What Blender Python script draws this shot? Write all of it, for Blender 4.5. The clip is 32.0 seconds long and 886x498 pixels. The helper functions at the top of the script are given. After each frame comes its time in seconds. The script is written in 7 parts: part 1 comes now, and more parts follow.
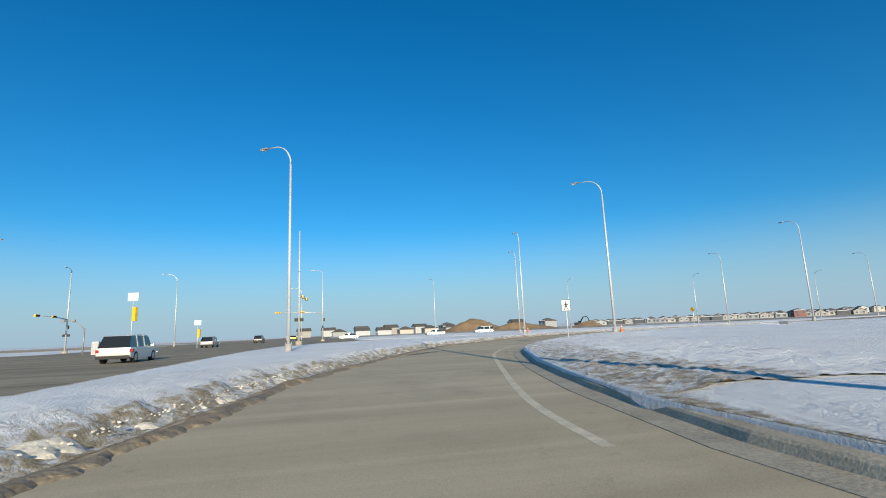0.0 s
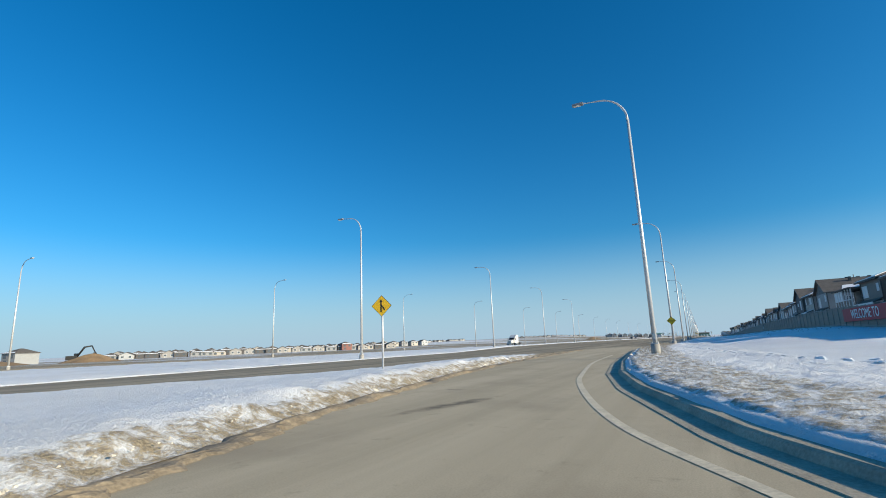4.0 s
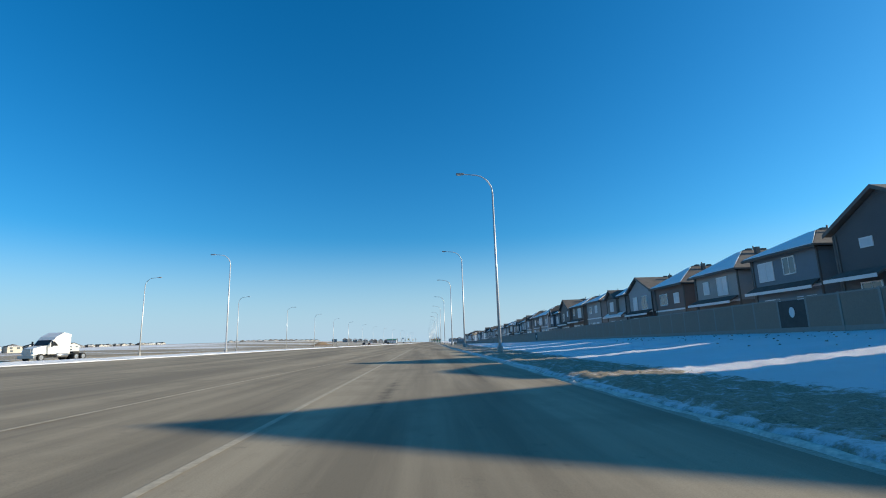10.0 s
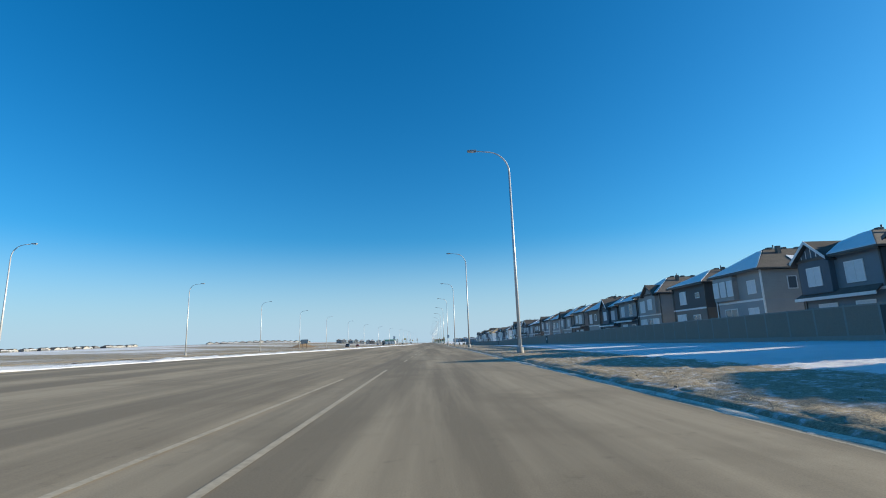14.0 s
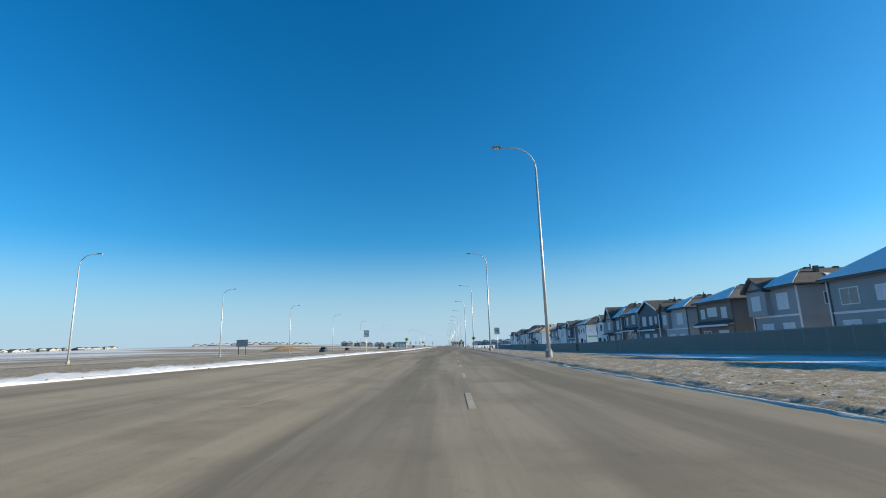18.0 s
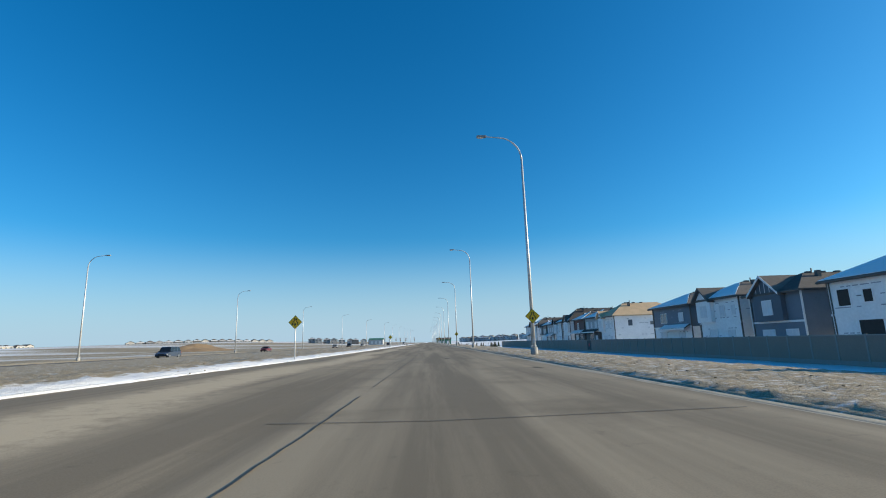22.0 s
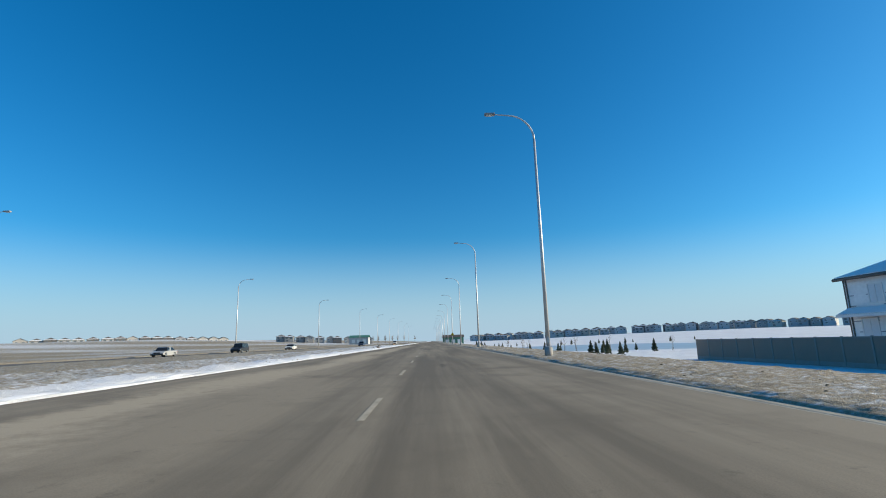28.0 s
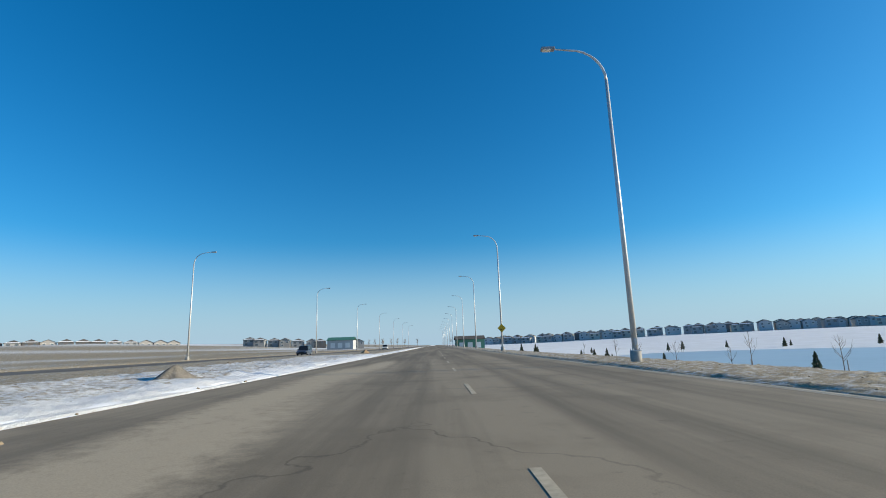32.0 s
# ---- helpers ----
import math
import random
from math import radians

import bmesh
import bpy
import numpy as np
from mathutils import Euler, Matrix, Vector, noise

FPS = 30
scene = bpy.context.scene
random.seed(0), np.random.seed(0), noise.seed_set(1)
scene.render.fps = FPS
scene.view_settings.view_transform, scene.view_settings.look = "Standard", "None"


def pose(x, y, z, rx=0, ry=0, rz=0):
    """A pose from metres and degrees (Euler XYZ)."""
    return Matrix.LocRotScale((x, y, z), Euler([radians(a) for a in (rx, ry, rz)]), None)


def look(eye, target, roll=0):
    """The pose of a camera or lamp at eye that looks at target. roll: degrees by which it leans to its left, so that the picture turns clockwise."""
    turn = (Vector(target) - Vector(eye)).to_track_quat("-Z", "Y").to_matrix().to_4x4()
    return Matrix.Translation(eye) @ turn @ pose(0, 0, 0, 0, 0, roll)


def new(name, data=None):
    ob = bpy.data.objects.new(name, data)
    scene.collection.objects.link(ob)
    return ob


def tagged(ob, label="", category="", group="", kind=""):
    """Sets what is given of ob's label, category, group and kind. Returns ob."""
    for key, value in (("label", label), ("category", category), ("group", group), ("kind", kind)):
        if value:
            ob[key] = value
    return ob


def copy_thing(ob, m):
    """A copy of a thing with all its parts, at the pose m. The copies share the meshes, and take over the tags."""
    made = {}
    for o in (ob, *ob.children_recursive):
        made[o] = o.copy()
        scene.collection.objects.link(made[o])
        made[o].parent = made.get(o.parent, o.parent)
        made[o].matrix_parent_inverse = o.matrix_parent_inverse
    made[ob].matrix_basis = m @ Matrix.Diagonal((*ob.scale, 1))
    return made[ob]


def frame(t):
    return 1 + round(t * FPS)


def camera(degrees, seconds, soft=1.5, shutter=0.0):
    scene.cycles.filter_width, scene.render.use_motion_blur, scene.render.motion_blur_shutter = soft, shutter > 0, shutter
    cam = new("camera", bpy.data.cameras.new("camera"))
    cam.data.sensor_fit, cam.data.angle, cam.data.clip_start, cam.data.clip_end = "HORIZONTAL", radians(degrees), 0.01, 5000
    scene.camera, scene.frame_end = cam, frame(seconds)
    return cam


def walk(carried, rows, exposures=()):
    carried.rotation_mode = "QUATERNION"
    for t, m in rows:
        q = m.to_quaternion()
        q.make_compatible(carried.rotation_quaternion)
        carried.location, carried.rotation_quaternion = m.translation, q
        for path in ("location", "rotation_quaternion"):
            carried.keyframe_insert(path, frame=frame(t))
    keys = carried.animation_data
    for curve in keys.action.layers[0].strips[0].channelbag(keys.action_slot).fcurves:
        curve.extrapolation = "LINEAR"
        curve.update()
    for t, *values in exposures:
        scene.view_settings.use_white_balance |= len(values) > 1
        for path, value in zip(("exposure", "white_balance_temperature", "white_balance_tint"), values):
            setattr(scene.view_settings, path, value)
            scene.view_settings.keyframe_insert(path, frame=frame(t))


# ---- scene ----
cam = camera(85.4, 32.0, soft=1.0)
EYE = 1.17
# seconds, x, y, heading to the left, pitch, roll
PATH = [
    (0, 68.02, -46.03, 77.46, 9.60, -2.37),
    (1, 50.78, -41.56, 69.63, 9.39, -2.46),
    (2, 33.38, -31.92, 58.35, 10.53, -2.60),
    (3, 20.28, -21.34, 43.68, 10.59, -2.18),
    (4, 9.36, -4.84, 27.42, 11.32, -2.26),
    (4.5, 6.17, 2.60, 19.66, 11.34, -2.13),
    (6.5, 0.60, 34.25, 0.32, 11.06, -1.91),
    (7, 0.18, 42.69, -0.59, 10.97, -1.80),
    (8, -0.13, 60.59, -1.67, 10.98, -1.79),
    (8.5, -0.17, 69.78, -1.86, 10.92, -1.77),
    (9, -0.22, 79.05, -2.08, 10.88, -1.71),
    (10, -0.08, 99.35, -2.29, 10.86, -1.69),
    (11, -0.16, 119.42, -1.94, 10.86, -1.60),
    (12, -0.32, 139.40, -1.98, 10.83, -1.53),
    (13, -0.39, 160.89, -2.14, 10.89, -1.95),
    (13.5, -0.62, 171.42, -2.12, 10.91, -1.99),
    (15.5, -0.33, 217.29, -1.78, 11.06, -1.92),
    (16, -0.40, 228.50, -1.61, 11.12, -1.90),
    (17, -0.82, 250.99, -1.00, 11.22, -1.82),
    (18, -1.22, 273.51, -0.20, 11.34, -1.75),
    (19, -2.07, 295.49, -1.05, 11.33, -1.91),
    (20, -2.31, 318.06, -1.97, 11.24, -2.11),
    (21, -1.77, 341.06, -2.45, 11.10, -2.07),
    (22, -1.08, 364.33, -2.15, 10.91, -1.90),
    (23, -0.65, 387.37, -1.99, 10.73, -1.76),
    (24, -0.90, 410.00, -2.20, 10.74, -1.80),
    (25, -1.03, 432.35, -2.07, 10.78, -1.79),
    (25.5, -1.00, 444.13, -2.12, 10.81, -1.76),
    (27.5, -0.98, 491.69, -2.12, 10.81, -1.72),
    (28, -1.05, 503.38, -1.79, 10.80, -1.72),
    (29, -1.29, 528.07, -1.21, 11.03, -1.76),
    (30, -1.86, 551.34, -0.76, 11.06, -1.80),
    (31, -2.35, 575.24, -1.02, 11.10, -1.77),
    (32, -3.07, 598.83, -1.44, 11.24, -1.89),
]


def aim(x, y, yaw, pitch, roll):
    a, p = radians(yaw), radians(pitch)
    ahead = Vector((-math.sin(a) * math.cos(p), math.cos(a) * math.cos(p), math.sin(p)))
    eye = Vector((x, y, EYE))
    return look(eye, eye + 5 * ahead, roll)


walk(cam, [(t, aim(x, y, yaw, pitch, roll)) for t, x, y, yaw, pitch, roll in PATH],
     exposures=((0.0, 0.24), (3.0, 0.32), (6.5, 0.56), (20.0, 0.52), (32.0, 0.42)))

# ---- light: a low winter sun from the east side of the road, clear sky ----
SUN_EL, SUN_TURN = 17.0, 0.0
world = bpy.data.worlds.new("world")
scene.world = world
world.use_nodes = True
wn = world.node_tree
sky = wn.nodes.new("ShaderNodeTexSky")
sky.sky_type = "NISHITA"
sky.sun_disc = False
sky.sun_elevation = radians(SUN_EL)
sky.sun_rotation = radians(90 + SUN_TURN)
sky.air_density, sky.dust_density, sky.ozone_density = 1.0, 0.8, 1.4
tint = wn.nodes.new("ShaderNodeMix")
tint.data_type, tint.blend_type = "RGBA", "MULTIPLY"
tint.inputs["Factor"].default_value = 1.0
tint.inputs["B"].default_value = (0.455, 0.86, 1.18, 1)
wn.links.new(sky.outputs[0], tint.inputs["A"])
hsv = wn.nodes.new("ShaderNodeHueSaturation")
hsv.inputs["Saturation"].default_value = 1.15
wn.links.new(tint.outputs["Result"], hsv.inputs["Color"])
# pale haze low over the horizon
way, low, haze = wn.nodes.new("ShaderNodeTexCoord"), wn.nodes.new("ShaderNodeSeparateXYZ"), wn.nodes.new("ShaderNodeMapRange")
wn.links.new(way.outputs["Generated"], low.inputs[0])
wn.links.new(low.outputs[2], haze.inputs[0])
haze.interpolation_type = "SMOOTHSTEP"
haze.inputs[1].default_value, haze.inputs[2].default_value, haze.inputs[3].default_value, haze.inputs[4].default_value = 0.0, 0.22, 0.88, 0.0
pale = wn.nodes.new("ShaderNodeMix")
pale.data_type = "RGBA"
pale.inputs["B"].default_value = (3.2, 4.4, 5.5, 1)
wn.links.new(haze.outputs[0], pale.inputs["Factor"])
wn.links.new(hsv.outputs[0], pale.inputs["A"])
wn.links.new(pale.outputs["Result"], wn.nodes["Background"].inputs[0])
wn.nodes["Background"].inputs[1].default_value = 0.102
sun = new("sun", bpy.data.lights.new("sun", "SUN"))
sun.data.energy, sun.data.angle, sun.data.color = 5.0, radians(0.55), (1.0, 0.868, 0.64)
se, st = radians(SUN_EL), radians(SUN_TURN)
sun.matrix_world = look((60, 0, 30), Vector((60, 0, 30)) + Vector((-math.cos(se) * math.cos(st), math.cos(se) * math.sin(st), -math.sin(se))))


# ---- materials ----
def mat(name, color, rough=0.8, metal=0.0, spread=0.25, scale=3.0, fine=40.0, bump=0.2, spec=0.4, island=0.0, tint=None):
    m = bpy.data.materials.new(name)
    m.use_nodes = True
    nt, b = m.node_tree, m.node_tree.nodes["Principled BSDF"]
    b.inputs["Roughness"].default_value, b.inputs["Metallic"].default_value = rough, metal
    b.inputs["Specular IOR Level"].default_value = spec
    co = nt.nodes.new("ShaderNodeTexCoord")
    n1, n2 = nt.nodes.new("ShaderNodeTexNoise"), nt.nodes.new("ShaderNodeTexNoise")
    for n, s in ((n1, scale), (n2, fine)):
        n.inputs["Scale"].default_value, n.inputs["Detail"].default_value = s, 5
        nt.links.new(co.outputs["Object"], n.inputs["Vector"])
    add = nt.nodes.new("ShaderNodeMath")
    add.operation = "ADD"
    nt.links.new(n1.outputs[0], add.inputs[0])
    nt.links.new(n2.outputs[0], add.inputs[1])
    ramp = nt.nodes.new("ShaderNodeMapRange")
    ramp.inputs[1].default_value, ramp.inputs[2].default_value = 0.6, 1.4
    nt.links.new(add.outputs[0], ramp.inputs[0])
    mix = nt.nodes.new("ShaderNodeMix")
    mix.data_type = "RGBA"
    dark = [c * (1 - spread) for c in color]
    light = [min(1, c * (1 + spread)) for c in (tint or color)]
    mix.inputs["A"].default_value, mix.inputs["B"].default_value = (*dark, 1), (*light, 1)
    nt.links.new(ramp.outputs[0], mix.inputs["Factor"])
    last = mix.outputs["Result"]
    if island:
        oi = nt.nodes.new("ShaderNodeObjectInfo")
        mr = nt.nodes.new("ShaderNodeMapRange")
        mr.inputs[3].default_value, mr.inputs[4].default_value = 1 - island, 1 + island
        nt.links.new(oi.outputs["Random"], mr.inputs[0])
        h = nt.nodes.new("ShaderNodeHueSaturation")
        nt.links.new(mr.outputs[0], h.inputs["Value"])
        nt.links.new(last, h.inputs["Color"])
        last = h.outputs[0]
    nt.links.new(last, b.inputs["Base Color"])
    if bump:
        bp = nt.nodes.new("ShaderNodeBump")
        bp.inputs["Strength"].default_value, bp.inputs["Distance"].default_value = bump, 0.02
        nt.links.new(n2.outputs[0], bp.inputs["Height"])
        nt.links.new(bp.outputs[0], b.inputs["Normal"])
    return m


def nodes_of(m):
    return m.node_tree, m.node_tree.nodes["Principled BSDF"]


def siding(name, color, lap=0.16, vertical=False):
    """Lap boards: shadow lines and relief every lap metres."""
    m = mat(name, color, 0.65, spread=0.1, scale=0.8, fine=12, bump=0)
    nt, b = nodes_of(m)
    co, sep = nt.nodes.new("ShaderNodeTexCoord"), nt.nodes.new("ShaderNodeSeparateXYZ")
    nt.links.new(co.outputs["Object"], sep.inputs[0])
    mul, fr = nt.nodes.new("ShaderNodeMath"), nt.nodes.new("ShaderNodeMath")
    mul.operation, fr.operation = "MULTIPLY", "FRACT"
    mul.inputs[1].default_value = 1 / lap
    nt.links.new(sep.outputs[1 if vertical else 2], mul.inputs[0])
    nt.links.new(mul.outputs[0], fr.inputs[0])
    bp = nt.nodes.new("ShaderNodeBump")
    bp.inputs["Strength"].default_value, bp.inputs["Distance"].default_value = 0.8, 0.02
    bp.invert = True
    nt.links.new(fr.outputs[0], bp.inputs["Height"])
    nt.links.new(bp.outputs[0], b.inputs["Normal"])
    return m


def blend_material(name, colors, rough, attr, scale=1.6, fine=14.0, width=0.18, bump=0.5, dist=0.05):
    """Two ground covers that meet in ragged patches; a mesh attribute says how bare the ground is."""
    m = bpy.data.materials.new(name)
    m.use_nodes = True
    nt, b = nodes_of(m)
    b.inputs["Roughness"].default_value = rough
    b.inputs["Specular IOR Level"].default_value = 0.2
    co = nt.nodes.new("ShaderNodeTexCoord")
    n1, n2, n3 = (nt.nodes.new("ShaderNodeTexNoise") for _ in range(3))
    for n, s in ((n1, scale), (n2, fine), (n3, 0.12)):
        n.inputs["Scale"].default_value, n.inputs["Detail"].default_value, n.inputs["Roughness"].default_value = s, 7, 0.65
        nt.links.new(co.outputs["Object"], n.inputs["Vector"])
    at = nt.nodes.new("ShaderNodeAttribute")
    at.attribute_name = attr
    add = nt.nodes.new("ShaderNodeMath")
    add.operation = "ADD"
    nt.links.new(n1.outputs[0], add.inputs[0])
    nt.links.new(at.outputs["Fac"], add.inputs[1])
    add2 = nt.nodes.new("ShaderNodeMath")
    add2.operation, add2.inputs[1].default_value = "MULTIPLY_ADD", 0.5
    nt.links.new(n2.outputs[0], add2.inputs[0])
    nt.links.new(add.outputs[0], add2.inputs[2])
    mr = nt.nodes.new("ShaderNodeMapRange")
    mr.interpolation_type = "SMOOTHSTEP"
    mr.inputs[1].default_value, mr.inputs[2].default_value = 1.02 - width, 1.02 + width
    nt.links.new(add2.outputs[0], mr.inputs[0])

    def two(a, c, fac):
        mx = nt.nodes.new("ShaderNodeMix")
        mx.data_type = "RGBA"
        mx.inputs["A"].default_value, mx.inputs["B"].default_value = (*a, 1), (*c, 1)
        r = nt.nodes.new("ShaderNodeMapRange")
        r.inputs[1].default_value, r.inputs[2].default_value = 0.35, 0.68
        nt.links.new(fac, r.inputs[0])
        nt.links.new(r.outputs[0], mx.inputs["Factor"])
        return mx.outputs["Result"]

    s, g = two(colors[0], colors[1], n3.outputs[0]), two(colors[2], colors[3], n2.outputs[0])
    mx = nt.nodes.new("ShaderNodeMix")
    mx.data_type = "RGBA"
    nt.links.new(mr.outputs[0], mx.inputs["Factor"])
    nt.links.new(s, mx.inputs["A"])
    nt.links.new(g, mx.inputs["B"])
    nt.links.new(mx.outputs["Result"], b.inputs["Base Color"])
    bp = nt.nodes.new("ShaderNodeBump")
    bp.inputs["Strength"].default_value, bp.inputs["Distance"].default_value = bump, dist
    nt.links.new(add2.outputs[0], bp.inputs["Height"])
    nt.links.new(bp.outputs[0], b.inputs["Normal"])
    return m


M_GROUND = blend_material("snow_and_dry_grass", ((0.80, 0.81, 0.83), (0.70, 0.70, 0.70), (0.165, 0.132, 0.09), (0.47, 0.39, 0.265)), 0.75, "bare", 3.6, 22.0, 0.15, 1.0, 0.07)


def asphalt(name, base, light, stain):
    """Dusty winter asphalt: pale salt film, darker wheel paths along y, cracks and blotches."""
    m = bpy.data.materials.new(name)
    m.use_nodes = True
    nt, b = nodes_of(m)
    b.inputs["Roughness"].default_value = 0.78
    b.inputs["Specular IOR Level"].default_value = 0.25
    co = nt.nodes.new("ShaderNodeTexCoord")
    mp = nt.nodes.new("ShaderNodeMapping")
    mp.inputs["Scale"].default_value = (0.55, 0.022, 1)
    nt.links.new(co.outputs["Object"], mp.inputs[0])
    streak, blotch, grain = (nt.nodes.new("ShaderNodeTexNoise") for _ in range(3))
    nt.links.new(mp.outputs[0], streak.inputs["Vector"])
    for n, s in ((streak, 1.0), (blotch, 0.35), (grain, 60.0)):
        n.inputs["Scale"].default_value, n.inputs["Detail"].default_value, n.inputs["Roughness"].default_value = s, 6, 0.6
    for n in (blotch, grain):
        nt.links.new(co.outputs["Object"], n.inputs["Vector"])

    def mixer(a, c, fac, lo, hi):
        r = nt.nodes.new("ShaderNodeMapRange")
        r.inputs[1].default_value, r.inputs[2].default_value = lo, hi
        nt.links.new(fac, r.inputs[0])
        mx = nt.nodes.new("ShaderNodeMix")
        mx.data_type = "RGBA"
        nt.links.new(r.outputs[0], mx.inputs["Factor"])
        for slot, v in (("A", a), ("B", c)):
            if isinstance(v, tuple):
                mx.inputs[slot].default_value = (*v, 1)
            else:
                nt.links.new(v, mx.inputs[slot])
        return mx.outputs["Result"]

    c = mixer(base, light, streak.outputs[0], 0.41, 0.60)
    c = mixer(c, stain, blotch.outputs[0], 0.50, 0.78)
    # ragged cracks in some places only, and small dark patches
    wob = nt.nodes.new("ShaderNodeTexNoise")
    wob.inputs["Scale"].default_value, wob.inputs["Detail"].default_value = 0.9, 6
    nt.links.new(co.outputs["Object"], wob.inputs["Vector"])
    shift = nt.nodes.new("ShaderNodeVectorMath")
    shift.operation, shift.inputs[3].default_value = "SCALE", 1.6
    nt.links.new(wob.outputs["Color"], shift.inputs[0])
    bent = nt.nodes.new("ShaderNodeVectorMath")
    bent.operation = "ADD"
    nt.links.new(co.outputs["Object"], bent.inputs[0])
    nt.links.new(shift.outputs[0], bent.inputs[1])
    squeeze = nt.nodes.new("ShaderNodeMapping")
    squeeze.inputs["Scale"].default_value = (1, 0.45, 1)
    nt.links.new(bent.outputs[0], squeeze.inputs[0])
    cell = nt.nodes.new("ShaderNodeTexVoronoi")
    cell.feature = "DISTANCE_TO_EDGE"
    cell.inputs["Scale"].default_value = 0.22
    nt.links.new(squeeze.outputs[0], cell.inputs["Vector"])
    spot = nt.nodes.new("ShaderNodeTexNoise")
    spot.inputs["Scale"].default_value, spot.inputs["Detail"].default_value = 0.07, 3
    nt.links.new(co.outputs["Object"], spot.inputs["Vector"])
    thin = nt.nodes.new("ShaderNodeMapRange")
    thin.inputs[1].default_value, thin.inputs[2].default_value, thin.inputs[3].default_value, thin.inputs[4].default_value = 0.0015, 0.006, 1, 0
    nt.links.new(cell.outputs["Distance"], thin.inputs[0])
    some = nt.nodes.new("ShaderNodeMapRange")
    some.inputs[1].default_value, some.inputs[2].default_value = 0.62, 0.74
    nt.links.new(spot.outputs[0], some.inputs[0])
    mask = nt.nodes.new("ShaderNodeMath")
    mask.operation = "MULTIPLY"
    nt.links.new(thin.outputs[0], mask.inputs[0])
    nt.links.new(some.outputs[0], mask.inputs[1])
    c = mixer(c, tuple(v * 0.5 for v in base), mask.outputs[0], 0.0, 1.3)
    worn = nt.nodes.new("ShaderNodeTexNoise")
    worn.inputs["Scale"].default_value, worn.inputs["Detail"].default_value, worn.inputs["Roughness"].default_value = 1.1, 8, 0.7
    nt.links.new(mp.outputs[0], worn.inputs["Vector"])
    flecks = nt.nodes.new("ShaderNodeTexNoise")
    flecks.inputs["Scale"].default_value, flecks.inputs["Detail"].default_value, flecks.inputs["Roughness"].default_value = 2.3, 9, 0.75
    nt.links.new(co.outputs["Object"], flecks.inputs["Vector"])
    c = mixer(c, tuple(v * 0.62 for v in base), flecks.outputs[0], 0.58, 0.82)
    c = mixer(c, tuple(min(1, v * 1.25) for v in light), worn.outputs[0], 0.55, 0.85)
    gm = nt.nodes.new("ShaderNodeMix")
    gm.data_type, gm.blend_type = "RGBA", "MULTIPLY"
    gm.inputs["Factor"].default_value = 0.5
    for key, low, high, tone in (("damp", 0.30, 0.62, tuple(v * 0.42 for v in base)), ("sand", 0.30, 0.75, (0.55, 0.455, 0.315))):
        at = nt.nodes.new("ShaderNodeAttribute")
        at.attribute_name = key
        swing = nt.nodes.new("ShaderNodeMath")
        swing.operation, swing.inputs[1].default_value, swing.inputs[2].default_value = "MULTIPLY_ADD", 1.9, -0.15
        nt.links.new(flecks.outputs[0], swing.inputs[0])
        much = nt.nodes.new("ShaderNodeMath")
        much.operation = "MULTIPLY"
        nt.links.new(swing.outputs[0], much.inputs[0])
        nt.links.new(at.outputs["Fac"], much.inputs[1])
        c = mixer(c, tone, much.outputs[0], low, high)
    old = nt.nodes.new("ShaderNodeAttribute")
    old.attribute_name = "old"
    tint = nt.nodes.new("ShaderNodeMix")
    tint.data_type, tint.blend_type = "RGBA", "MULTIPLY"
    tint.inputs["B"].default_value = (0.80, 0.79, 0.80, 1)
    nt.links.new(old.outputs["Fac"], tint.inputs["Factor"])
    nt.links.new(c, tint.inputs["A"])
    nt.links.new(tint.outputs["Result"], gm.inputs["A"])
    nt.links.new(mixer((0.6, 0.6, 0.6), (1.0, 1.0, 1.0), grain.outputs[0], 0.3, 0.6), gm.inputs["B"])
    nt.links.new(gm.outputs["Result"], b.inputs["Base Color"])
    bp = nt.nodes.new("ShaderNodeBump")
    bp.inputs["Strength"].default_value, bp.inputs["Distance"].default_value = 0.4, 0.006
    nt.links.new(grain.outputs[0], bp.inputs["Height"])
    nt.links.new(bp.outputs[0], b.inputs["Normal"])
    return m


M_ROAD = asphalt("dusty_asphalt", (0.225, 0.184, 0.126), (0.385, 0.318, 0.22), (0.21, 0.17, 0.114))
M_RAMP = asphalt("sanded_asphalt", (0.45, 0.368, 0.248), (0.55, 0.455, 0.315), (0.37, 0.30, 0.205))
M_DARKROAD = asphalt("dark_asphalt", (0.14, 0.125, 0.105), (0.21, 0.19, 0.158), (0.12, 0.105, 0.085))
M_CONCRETE = mat("worn_concrete", (0.37, 0.325, 0.25), 0.85, spread=0.4, scale=1.5, fine=30, bump=0.3)
M_SNOW = mat("snow", (0.80, 0.81, 0.83), 0.7, spread=0.06, scale=2, fine=18, bump=0.6)
M_DIRTYSNOW = mat("dirty_snow", (0.60, 0.55, 0.47), 0.8, spread=0.45, scale=2.2, fine=16, bump=0.8)
M_SLUSH = mat("sandy_slush", (0.23, 0.185, 0.128), 0.8, spread=0.5, scale=3, fine=20, bump=0.7)
M_LINE = mat("worn_road_paint", (0.60, 0.52, 0.385), 0.8, spread=0.3, scale=3, fine=20, bump=0.1)
M_FAINT = mat("faded_road_paint", (0.43, 0.365, 0.265), 0.8, spread=0.3, scale=2, fine=12, bump=0.1)
M_TRACE = mat("almost_worn_off_paint", (0.38, 0.32, 0.235), 0.8, spread=0.3, scale=2, fine=12, bump=0.1)
M_CRACK = mat("crack_sealant", (0.06, 0.056, 0.05), 0.7, spread=0.3)
M_FOOTING = mat("lamp_footing_concrete", (0.33, 0.32, 0.30), 0.85, spread=0.2, scale=2, fine=25, bump=0.3)
